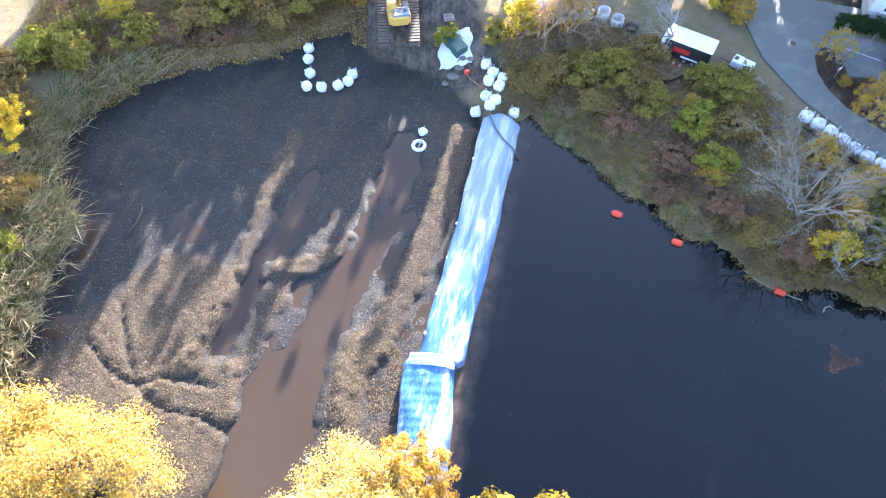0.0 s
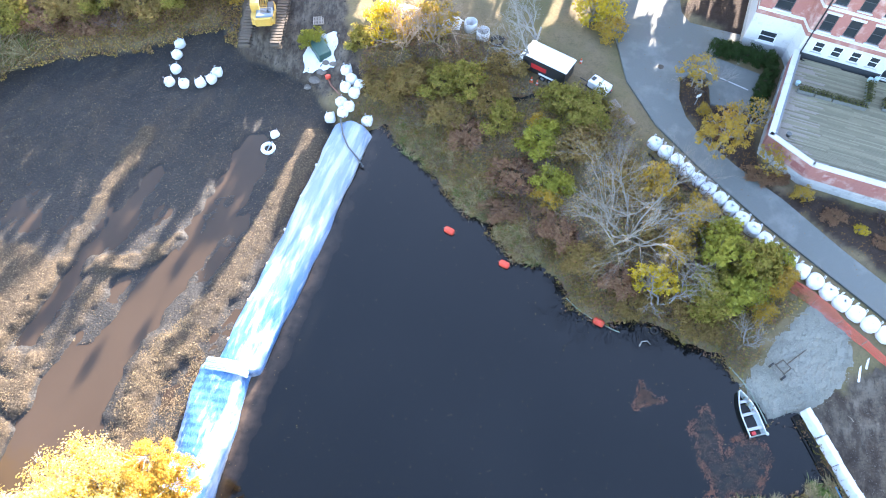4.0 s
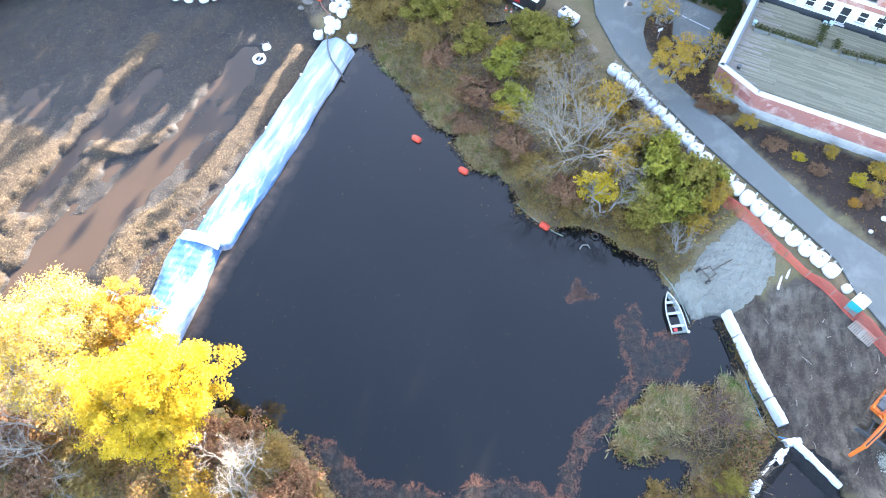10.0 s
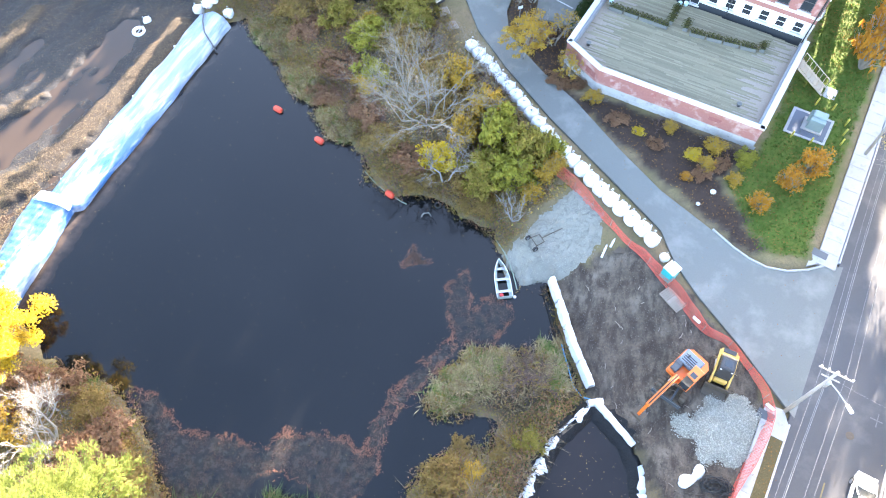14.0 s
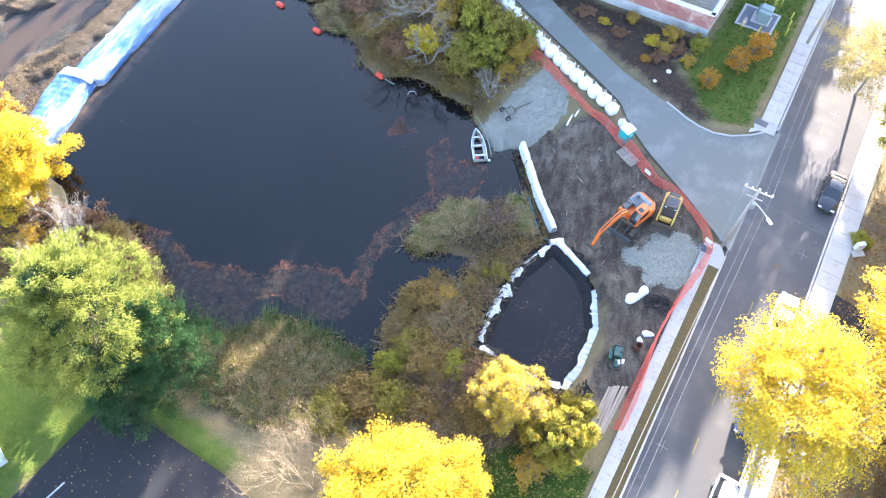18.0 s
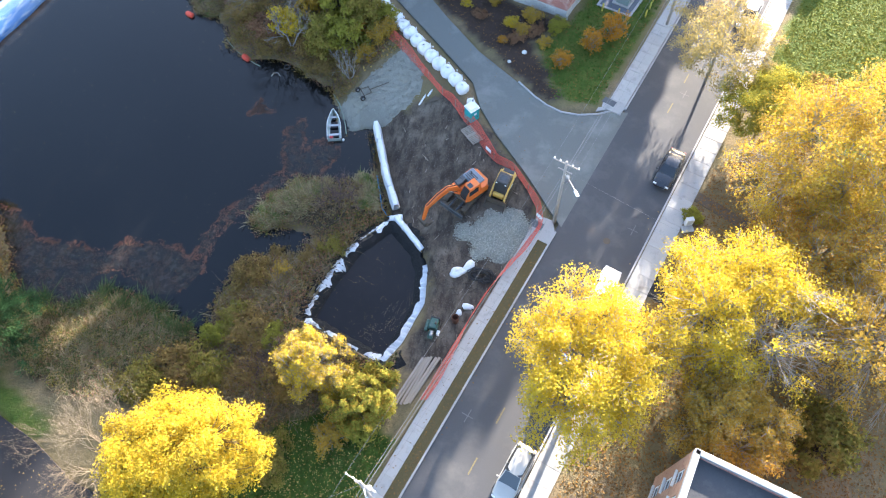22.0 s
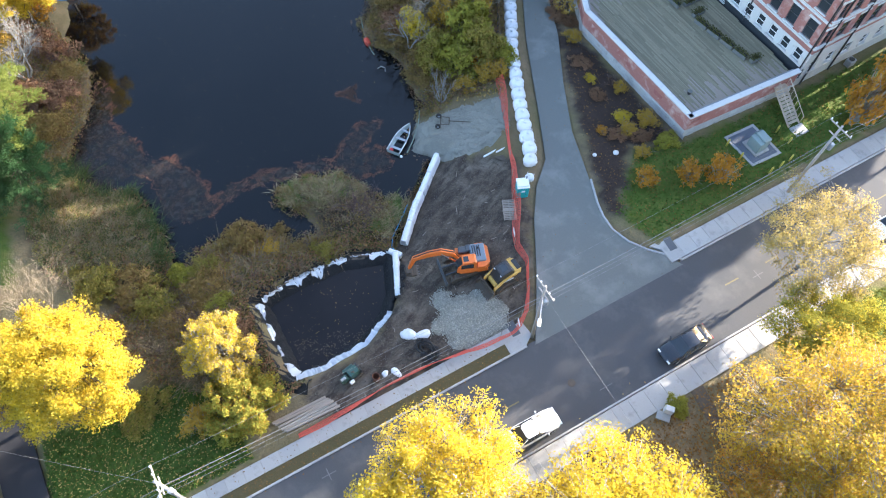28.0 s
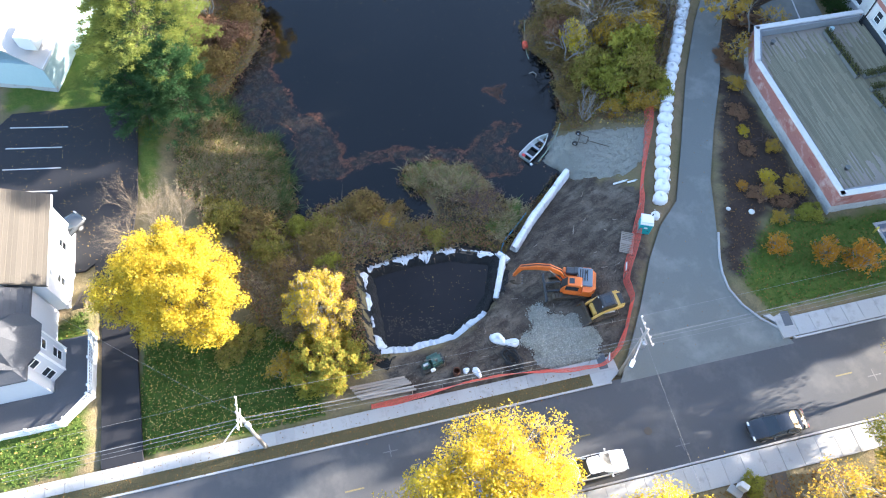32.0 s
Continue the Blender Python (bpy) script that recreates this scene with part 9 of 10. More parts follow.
q = r.uniform((9.0, 24.0), (44.0, 50.0), (4000, 2))
d = inside_distance(q[:, 0], q[:, 1], POND)
q = q[(d > 0.2) & (d < 3.2) & (inside_distance(q[:, 0], q[:, 1], RAMP_POLY) > 1.5) & (q[:, 1] > 46.0 - 0.9 * (q[:, 0] - 10.0) - 8.0)]
for k in range(30):
    x, y = float(q[k * 7, 0]), float(q[k * 7, 1])
    bare_tree(x, y, ground_z(x, y), TWIGGY[k % 2], "leafless purple-brown shrub leaning over the water", 50 * k, r.uniform(0.55, 0.95), "leafless shrubs", None, "shrub", "leafless_shrub")

YARD = [(-22.0, 5.5), (-9.0, 5.0), (-3.0, 1.0), (0.0, -6.0), (-12.0, -12.0), (-28.0, -6.0)]
scatter("fallen_leaves", [YARD], 12000, 0.10, CARPET, "brown leaves under the trees by the basin", 340, 0.04, True, 0.1)
scatter("undergrowth", [YARD], 9000, 0.11, LEAF_OLIVE, "low olive scrub by the basin", 341, 0.05, False, 0.7, "undergrowth", 4.0)
for kind, x, y, s in (("rust", -10.0, 2.6, 1.3), ("olive", -13.0, 1.0, 1.4), ("rust", -8.5, -1.0, 1.3), ("yellow", -15.5, 3.0, 1.4), ("olive", -11.5, -3.0, 1.4), ("rust", -5.2, -3.2, 1.3), ("olive", -2.0, -2.0, 1.3)):
    shrub(kind, x, y, s, "under the trees by the basin")
EAST_LAWN = [(87.0, 31.0), (99.0, 28.0), (112.0, 52.0), (97.0, 58.0)]
scatter("grass_blades", [EAST_LAWN], 14000, 0.12, leaf_mat("sunny_blades", [(0.12, 0.135, 0.022), (0.16, 0.165, 0.032), (0.085, 0.11, 0.018), (0.22, 0.18, 0.05)], 0.2), "sunny uneven lawn grass", 342, 0.01, True, 0.02, "grass")
scatter("undergrowth", [SOUTH_REEDS], 7000, 0.06, MARSH, "olive leafy growth over the matted reeds", 350, 0.1, False, 1.0, "undergrowth", 3.0)
scatter("undergrowth", [SOUTH_REEDS], 4000, 0.06, LEAF_GREEN, "green leafy growth over the matted reeds", 351, 0.1, False, 1.0, "undergrowth", 3.0)
r = np.random.RandomState(360)
p = r.uniform((44.0, -9.0), (57.0, 9.5), (30000, 2))
d = inside_distance(p[:, 0], p[:, 1], PIT)
p = p[(d > 0.9) & (d < 3.4) & (inside_distance(p[:, 0], p[:, 1], SOIL[0]) > 0.2)]
h = r.uniform(0, 1, len(p))
z = ground_many(p[:, 0], p[:, 1]) + 0.05 + 0.6 * r.uniform(0, 1, len(p)) ** 1.4
for lo, hi, mt, txt in ((0.0, 0.5, MARSH, "dark green growth round the pit rim"), (0.5, 1.0, LEAF_RUST, "brown growth round the pit rim")):
    k = (h >= lo) & (h < hi)
    tagged(new("undergrowth", quads("undergrowth", leaf_quads(r, np.stack([p[k, 0], p[k, 1], z[k]], -1), np.tile(np.array([0, 0, 0.8]), (int(k.sum()), 1)), 0.11), mt)), txt, "undergrowth", kind="stuff")

# ---- unseen wood and street trees, added in the north to shade the ground ----
WOOD_LEAF = leaf_mat("dull_wood_leaves", [(0.12, 0.09, 0.04), (0.20, 0.14, 0.05), (0.09, 0.09, 0.03), (0.26, 0.18, 0.06)])
# the added belt along the basin's head: stretches across the sun's direction, each with the place its shadow reaches to
BELT = [(-62.0, -39.5, 4.0), (-39.5, -38.3, 14.0), (-38.3, -33.6, 28.0), (-33.6, -29.2, 19.5), (-29.2, -26.6, 42.0), (-26.6, -25.0, 19.0), (-25.0, -23.8, 33.0), (-23.8, -22.4, 19.5), (-22.4, -19.6, 38.0), (-19.6, -18.6, 22.0),
        (-18.6, -16.6, 43.0), (-16.6, -15.4, 26.0), (-15.4, -12.8, 29.0), (-12.8, -11.6, 16.0), (-11.6, -9.4, 47.0), (-9.4, -8.8, 30.0), (-8.8, -3.2, 50.0), (-3.2, -0.6, 30.0), (-0.6, 10.0, 12.0)]
r = np.random.RandomState(900)
k = 0
for u0, u1, reach in BELT:
    m_ = max(1, round((u1 - u0) / 1.7))
    for row_y in (83.0, 87.5):
        for i in range(m_):
            u, y = u0 + (i + 0.5) * (u1 - u0) / m_, row_y + r.uniform(-1.5, 1.5)
            top = max((y - reach - r.uniform(-1.5, 1.5)) / 3.88 - 0.5, 5.6)
            leafy_tree(u + 0.258 * y, y, 3.2, top, (u1 - u0) / m_ * 0.55, WOOD_LEAF, "unseen slim tree added north of the basin to shape its shade", 910 + k, int(1000 * max(1.0, (top - 3.0) / 7.0)), 14, 0.45, twig=0, crown_h=(top - 3.2) * 0.98, group="north wood")
            k += 1
for k, (x, y, top, rad) in enumerate([(22, 76, 25, 4.4), (27, 80, 26, 4.4), (31.5, 77, 26, 4.4), (36, 80, 27, 4.4), (40.5, 84, 28, 4.4), (45, 80, 28, 4.4), (49.5, 88, 33, 4.6), (55, 92, 37, 4.6), (60, 94, 37, 4.6), (66, 97, 33, 4.4),
                                      (78.4, 66, 25, 3.6), (81.0, 66, 25, 3), (84.2, 67, 22, 2.4), (80.2, 75, 28, 3.8), (84.2, 76, 28, 3.2), (86.9, 77, 24, 2.5), (75.2, 79, 27, 4), (89.2, 86, 25, 2.8), (91.5, 95, 26, 2.8), (93.7, 104, 27, 2.8),
                                      (24.5, 86, 27, 4.8), (29.5, 89, 28, 4.8), (34, 88, 28, 4.8), (42.5, 93, 30, 4.8), (38, 91, 29, 4.8), (34, 72, 11, 3), (38, 73, 12, 3), (41.5, 73, 12, 3), (45, 72, 12, 3), (48, 76, 14, 3)]):
    leafy_tree(x, y, 3.2, top + 2.2, rad, WOOD_LEAF, "unseen tall tree added in the north to shade the ground", 1110 + k, 2800, 22, 0.92, twig=0, crown_h=(top - 1.0) * 0.97, group="north wood")

# ---- buildings ----
def wall(parent, m, length, bands, holes, thick=0.35, name="wall"):
    """A straight wall from the local origin along +x, its face on y = 0; bands: (z0, z1, material, label); holes: (x, z, w, h)."""
    for z0, z1, mt, lab in bands:
        xsb = sorted({0.0, length, *[v for x, z, w, h in holes for v in (x - w / 2, x + w / 2) if z < z1 and z + h > z0]})
        zsb = sorted({z0, z1, *[min(max(v, z0), z1) for x, z, w, h in holes for v in (z, z + h)]})
        g = Geo()
        for xa, xb in zip(xsb, xsb[1:]):
            run = None
            for za, zb in zip(zsb, zsb[1:]):
                cx_, cz_ = (xa + xb) / 2, (za + zb) / 2
                if any(abs(cx_ - x) < w / 2 and z < cz_ < z + h for x, z, w, h in holes):
                    if run:
                        g.box(((xa + xb) / 2, thick / 2, (run + za) / 2), (xb - xa, thick, za - run), 0, m)
                        run = None
                elif run is None:
                    run = za
            if run is not None:
                g.box(((xa + xb) / 2, thick / 2, (run + z1) / 2), (xb - xa, thick, z1 - run), 0, m)
        part(name, g, mt, parent, lab)


def window(parent, m, x, z, w, h, frame_mt, sill_mt=None, lintel=None, bars=1, deep=0.12):
    f = 0.07
    g = Geo()
    g.box((x - w / 2 + f / 2, deep, z + h / 2), (f, 0.08, h), 0, m).box((x + w / 2 - f / 2, deep, z + h / 2), (f, 0.08, h), 0, m)
    g.box((x, deep, z + f / 2), (w - 2 * f, 0.08, f), 0, m).box((x, deep, z + h - f / 2), (w - 2 * f, 0.08, f), 0, m)
    for k in range(bars):
        g.box((x, deep, z + h * (k + 1) / (bars + 1)), (w - 2 * f, 0.07, 0.05), 0, m)
    win = part("window", g, frame_mt, parent)
    part("pane", Geo().box((x, deep + 0.02, z + h / 2), (w - 2 * f, 0.02, h - 2 * f), 0, m), GLASS, win, "dark reflecting glass")
    if sill_mt:
        part("sill", Geo().box((x, -0.05, z - 0.06), (w + 0.25, 0.25, 0.12), 0, m, 0.015), sill_mt, win, "pale stone sill")
    if lintel:
        part("lintel", Geo().box((x, -0.02, z + h + 0.13), (w + 0.3, 0.12, 0.26), 0, m, 0.015), lintel, win, "pale stone lintel")


def frame_at(a, b, z=0.0):
    """Local frame of a wall face that runs from a to b, the inside to its left."""
    return pose(a[0], a[1], z, 0, 0, math.degrees(math.atan2(b[1] - a[1], b[0] - a[0])))


# terrace: brick over granite blocks, pale coping, timber deck inside
DECK_Z = 5.45
TER = [(51.1, 56.6), (46.9, 45.4), (50.4, 42.1), (66.35, 37.25), (71.3, 49.6)]
ter = thing("terrace", "raised terrace of pink brick on grey granite with pale coping", "terrace")
for a, b in zip(TER, TER[1:]):
    L = math.dist(a, b)
    m = frame_at(a, b)
    wall(ter, m, L, [(2.6, 4.45, GRANITE, "grey granite block base"), (4.45, 6.28, BRICK_WALL, "weathered pink brick")], [])
    part("coping", Geo().box((L / 2, 0.16, 6.36), (L + 0.1, 0.56, 0.16), 0, m, 0.02), WHITE_STONE, ter, "pale stone coping")
    part("parapet_lining", Geo().box((L / 2, 0.52, 5.85), (L - 0.6, 0.32, 0.78), 0, m, 0.02), PARAPET_GREY, ter, "grey rendered inner parapet")
    for k in range(int(L / 1.1)):          # granite blocks that stand proud
        for row_ in range(3):
            if random.random() < 0.8:
                w = random.uniform(0.7, 1.05)
                part("granite_block", Geo().box((0.6 + k * 1.1 + 0.4 * (row_ % 2), -0.012, 2.95 + 0.55 * row_), (w, 0.05, 0.5), 0, m, 0.012), GRANITE, ter)
    for k in range(int(L / 2.2)):          # patches of renewed, darker brick
        if random.random() < 0.5:
            part("brick_patch", Geo().box((1.2 + k * 2.2 + random.uniform(-0.5, 0.5), -0.003, random.uniform(4.9, 5.7)), (random.uniform(0.5, 1.4), 0.03, random.uniform(0.3, 0.8)), 0, m), BRICK, ter, "patch of darker brick")
part("deck_base", Geo().prism([(51.3, 56.2), (47.5, 45.6), (50.7, 42.8), (66.0, 38.0), (70.8, 49.6)], 4.6, DECK_Z - 0.03), TIMBER, ter)
e1 = np.array([0.9563, -0.2924])
e2 = np.array([0.2924, 0.9563])
g = Geo()
r = np.random.RandomState(5)
org = np.array([50.7, 42.8])
inner = [(51.5, 56.5), (47.75, 45.7), (50.8, 43.1), (65.85, 38.4), (70.6, 49.9)]
boards = []
for k in range(-6, 95):
    t = k * 0.16 - 0.6
    s = -5.0 + r.uniform(0, 3)
    while s < 23:
        L = r.uniform(2.4, 4.6)
        a, b = org + e1 * s + e2 * t, org + e1 * (s + L - 0.015) + e2 * t
        pa = np.array([a, (a + b) / 2, b])
        d = inside_distance(pa[:, 0], pa[:, 1], inner)
        if d.max() < 0.15:
            c = (a + b) / 2
            boards.append(((float(c[0]), float(c[1]), DECK_Z - 0.012 + r.uniform(-0.003, 0.003)), (L - 0.015, 0.148, 0.03)))
        s += L
BOARD = mat("deck_board", (0.275, 0.245, 0.165), (0.20, 0.178, 0.118), 0.85, 5, 0.4, vary=0.42)
boards.sort(key=lambda q: q[0][1])
for c, size in boards[:300]:
    part("deck_board", Geo().box(c, size, -17.0, None, 0.006), BOARD, ter)
for c, size in boards[300:]:
    g.box(c, size, -17.0)
rest = part("decking", g, mat("deck_board_back", (0.275, 0.245, 0.165), (0.20, 0.178, 0.118), 0.85, 5, 0.4, island=0.42), ter, "weathered grey-green decking")
tagged(rest, kind="stuff")
PLANTER = mat("grey_planter", (0.20, 0.20, 0.18), (0.14, 0.14, 0.13), 0.9, 6, 1)
PLANTS = shrub_mesh(77, 0.42, 0.5, 220, 0.07, MARSH, 8)


def planter(s, t, rz, L=1.7):
    p = org + e1 * s + e2 * t
    ob = thing("planter", "long grey planter box with dry plants on the deck", "planter", pose(float(p[0]), float(p[1]), DECK_Z, 0, 0, rz - 17.0), "deck planters")
    part("box", Geo().box((0, 0, 0.22), (L, 0.5, 0.44), 0, None, 0.03), PLANTER, ob)
    part("soil", Geo().box((0, 0, 0.43), (L - 0.12, 0.38, 0.04), 0), RUBBER, ob)
    for k in (-1, 0, 1):
        f = part("plant", PLANTS[0], MARSH, ob)
        f.matrix_basis = pose(k * L * 0.3, 0, 0.40)


for s in (-1.7, 0.0, 1.7, 3.3):
    planter(s, 8.75, 0, 1.55)
planter(4.1, 10.1, 90, 1.4), planter(4.1, 11.6, 90, 1.2), planter(5.8, 9.9, 90, 1.5)
for k in range(4):
    planter(7.2 + 1.75 * k, 9.1 + 0.2 * k, 7, 1.6)
planter(13.8, 10.5, 90, 1.2)
for s, t in ((13.7, 1.9), (-2.5, 2.7)):
    p = org + e1 * s + e2 * t
    thing("plant_pot", "dark round pot on the deck", "pot", pose(float(p[0]), float(p[1]), DECK_Z), "deck pots", Geo().lathe([(0.16, 0), (0.24, 0.35), (0.26, 0.38), (0.2, 0.36)], 14), PLANTER, True)
for s, t in ((4.1, 12.7), (4.7, 13.0), (-2.6, 9.6)):
    p = org + e1 * s + e2 * t
    thing("water_butt", "small pale blue tub on the deck", "tub", pose(float(p[0]), float(p[1]), DECK_Z), "deck tubs", Geo().lathe([(0.22, 0), (0.25, 0.4), (0.21, 0.42)], 12), BLUE_SIDING, True)
st = thing("deck_stair", "pale timber stair from the terrace to the lawn", "stair")
a0, d0 = Vector((69.75, 47.05, DECK_Z)), Vector((0.93, -0.37, 0))
w0 = Vector((0.37, 0.93, 0))
for k in range(11):
    c = a0 + d0 * (0.30 * k) - Vector((0, 0, 0.19 * k)) + w0 * 0.75 + d0 * 0.9
    part("tread", Geo().box(tuple(c), (1.3, 0.29, 0.05), math.degrees(math.atan2(w0.y, w0.x)), None, 0.01), NEW_TIMBER, st)
for sgn in (0.1, 1.4):
    p0, p1 = a0 + w0 * sgn + d0 * 0.8, a0 + w0 * sgn + d0 * 4.2 - Vector((0, 0, 2.05))
    part("stringer", Geo().tube([p0 - Vector((0, 0, 0.12)), p1 - Vector((0, 0, 0.12))], 0.12, 4), NEW_TIMBER, st)
    part("handrail", Geo().tube([p0 + Vector((0, 0, 0.95)), p1 + Vector((0, 0, 0.95))], 0.05, 4), NEW_TIMBER, st)
    for k in range(8):
        q = p0.lerp(p1, k / 7)
        part("baluster", Geo().tube([q, q + Vector((0, 0, 0.95))], 0.03, 4), NEW_TIMBER, st)
part("landing", Geo().box(tuple(a0 + w0 * 0.75 + d0 * 0.72 - Vector((0, 0, 0.03))), (1.4, 0.5, 0.06), math.degrees(math.atan2(w0.y, w0.x)), None, 0.01), NEW_TIMBER, st)
c = a0 + w0 * 0.75 + d0 * 4.9
structure("stair_pad", Geo().box((c.x, c.y, 3.32), (1.6, 1.2, 0.12), math.degrees(math.atan2(w0.y, w0.x)), None, 0.01), CONCRETE, "concrete pad at the foot of the stair", "pavement")

# main brick building
# The upper storeys are unseen, added so that the block shades the site.
BTOP = 22.0
main = thing("brick_building", "old pink brick factory with pale stone belts and tall windows", "building")
FP = [(46.9, 59.8), (51.25, 58.45), (51.45, 56.9), (71.25, 50.35), (80.2, 78.1), (60.0, 90.0), (52.0, 78.0)]
DARK_BAND = mat("dark_slate_band", (0.05, 0.055, 0.06), (0.035, 0.04, 0.045), 0.7, 6, 1)


def bands_for(deck):
    low = [(2.6, 4.6, GRANITE, "grey granite base"), (4.6, 8.0, WHITE_STONE, "painted pale stone storey")]
    if deck:
        low = [(4.6, 5.95, DARK_BAND, "dark band at deck level"), (5.95, 8.0, WHITE_STONE, "painted pale stone storey")]
    return low + [(8.0, 8.5, BRICK_WALL, "pink brick"), (8.5, 8.85, WHITE_STONE, "pale stone belt"), (8.85, 11.6, BRICK_WALL, "pink brick"), (11.6, 11.95, WHITE_STONE, "pale stone belt"), (11.95, 14.9, BRICK_WALL, "pink brick"), (14.9, 15.25, WHITE_STONE, "pale stone belt"), (15.25, BTOP, BRICK_WALL, "pink brick")]


for i, (a, b) in enumerate(zip(FP, FP[1:] + FP[:1])):
    L = math.dist(a, b)
    m = frame_at(a, b)
    holes = []
    if i in (2, 3):
        step, first = (1.78, 1.6)
        for k in range(int((L - 1.6) / step) + 1):
            x = L - 1.35 - k * step if i == 2 else 1.5 + k * 2.4
            if x < 0.9 or x > L - 0.9:
                continue
            if i == 2 and k == 6:
                holes.append((x, 5.5, 1.0, 2.1))
            else:
                holes.append((x, 6.35 if i == 2 else 5.2, 0.95, 1.3))
        for k in range(int((L - 2.0) / 2.25) + 1):
            x = L - 1.6 - k * 2.25
            holes += [(x, 9.1, 1.15, 2.05), (x, 12.3, 1.15, 2.0), (x, 15.6, 1.15, 2.0), (x, 18.9, 1.15, 2.0)]
    elif i == 0:
        holes = [(2.2, 4.7, 1.7, 1.4), (2.2, 9.1, 1.6, 2.0), (2.2, 12.3, 1.6, 2.0)]
    wall(main, m, L, bands_for(i == 2), holes)
    if i in (0, 2, 3):
        for x, z, w, h in holes:
            if i == 3 and x > 16:
                continue
            window(main, m, x, z, w, h, MACHINE_GREY if z > 8 else WHITE_PAINT, WHITE_STONE, WHITE_STONE if z > 8 else None)
        for zc in (8.67, 11.77):
            part("belt_course", Geo().box((L / 2, -0.04, zc), (L, 0.12, 0.2), 0, m, 0.02), WHITE_STONE, main, "projecting pale stone belt")
part("roof", Geo().prism(FP, BTOP - 0.6, BTOP - 0.3), ROOF_DARK, main, "flat dark roof")
for a, b in ((FP[2], FP[3]),):
    m = frame_at(a, b)
    for x in (0.4, 12.4, math.dist(a, b) - 0.25):
        part("downpipe", Geo().cyl(m @ Vector((x, -0.09, 5.5)), m @ Vector((x, -0.09, BTOP)), 0.07, None, 8), BLACK, main, "black downpipe")
m = frame_at(FP[3], FP[4])
for x in (1.2, 5.2):
    part("downpipe", Geo().cyl(m @ Vector((x, -0.1, 3.2)), m @ Vector((x, -0.1, BTOP)), 0.09, None, 8), BLACK, main, "black downpipe")
cd = thing("condenser", "grey condenser unit on a wall bracket", "air conditioner", m @ Matrix.Translation((7.5, -0.75, 3.35)))
part("case", Geo().box((0, 0, 0.4), (0.9, 0.7, 0.8), 0, None, 0.04), GALV, cd)
part("fan_guard", Geo().lathe([(0.3, 0.81), (0.3, 0.84), (0.1, 0.85)], 14), BLACK, cd)

# transformer on its slab, with bollards
sl_ = [(69.5, 40.1), (70.8, 43.5), (74.7, 42.2), (73.4, 38.9)]
structure("transformer_slab", Geo().prism(sl_, 3.0, 3.42), CONCRETE, "pale concrete kerb round the transformer bed", "slab")
structure("transformer_bed", Geo().prism([(69.85, 40.25), (70.95, 43.1), (74.35, 42.0), (73.25, 39.2)], 3.1, 3.45), mat("blue_stone_bed", (0.16, 0.17, 0.20), (0.11, 0.12, 0.14), 0.95, 20, 1, bump=0.6), "dark crushed stone round the transformer", "gravel")
tf = thing("transformer", "grey-green electrical transformer cabinet on a concrete plinth", "transformer", pose(72.4, 41.1, 3.45, 0, 0, -20))
part("plinth", Geo().box((0, 0, 0.1), (2.0, 1.7, 0.2), 0, None, 0.02), CONCRETE, tf)
TFG = mat("grey_green_paint", (0.26, 0.32, 0.30), (0.21, 0.26, 0.245), 0.5, 5, 1)
part("tank", Geo().box((0.1, 0.2, 0.95), (1.35, 0.85, 1.5), 0, None, 0.05), TFG, tf)
part("cabinet", Geo().box((0.1, -0.45, 0.85), (1.45, 0.55, 1.3), 0, None, 0.04), TFG, tf)
for k in range(5):
    part("cooling_fin", Geo().box((-0.68, 0.0 + 0.16 * k, 0.95), (0.25, 0.05, 1.0), 0, None, 0.01), TFG, tf)
for x, y in ((73.0, 44.2), (74.6, 43.7), (75.7, 41.9), (75.4, 40.6), (75.0, 39.3), (72.0, 38.9), (70.2, 39.4)):
    thing("bollard", "yellow steel bollard guarding the transformer", "bollard", pose(x, y, 3.25), "transformer bollards", Geo().lathe([(0.09, 0), (0.09, 1.0), (0.07, 1.07), (0.02, 1.1)], 12), mat("bollard_yellow", (0.72, 0.60, 0.12), None, 0.5), True)


# ---- houses on the street's west side ----
def on_street(s, o, z=0.0):
    """Local frame with x eastwards across the street, y along it."""
    x, y = street(s, o)
    return pose(x, y, z, 0, 0, math.degrees(math.atan2(V[1], V[0])))


def gable(g, m, x0, x1, y0, y1, z0, z1, over=0.35, t=0.16):
    """Two roof slopes with a ridge along x."""
    ym = (y0 + y1) / 2
    k = (z1 - z0) / ((y1 - y0) / 2)
    for s, ye in ((-1, y0 - over), (1, y1 + over)):
        ze = z0 - k * over
        vs = [(x0 - over, ye, ze), (x1 + over, ye, ze), (x1 + over, ym, z1), (x0 - over, ym, z1)]
        vs += [(x, y, z + t) for x, y, z in vs]
        fs = [(0, 1, 2, 3), (7, 6, 5, 4), (0, 4, 5, 1), (1, 5, 6, 2), (2, 6, 7, 3), (3, 7, 4, 0)]
        g.add([m @ Vector(v) for v in vs], fs)


def shingle_rows(parent, m, x0, x1, ya, za, yb, zb, material, rows=16):
    """Courses of shingles stepping up one slope."""
    for k in range(rows):
        t0, t1 = k / rows, (k + 1) / rows
        y0_, z0_ = ya + (yb - ya) * t0, za + (zb - za) * t0
        y1_, z1_ = ya + (yb - ya) * t1, za + (zb - za) * t1
        g = Geo().add([m @ Vector(v) for v in ((x0, y0_, z0_ + 0.05), (x1, y0_, z0_ + 0.05), (x1, y1_, z1_ + 0.012), (x0, y1_, z1_ + 0.012), (x0, y0_, z0_), (x1, y0_, z0_))], [(0, 1, 2, 3), (4, 5, 1, 0)])
        part("shingle_course", g, material, parent)


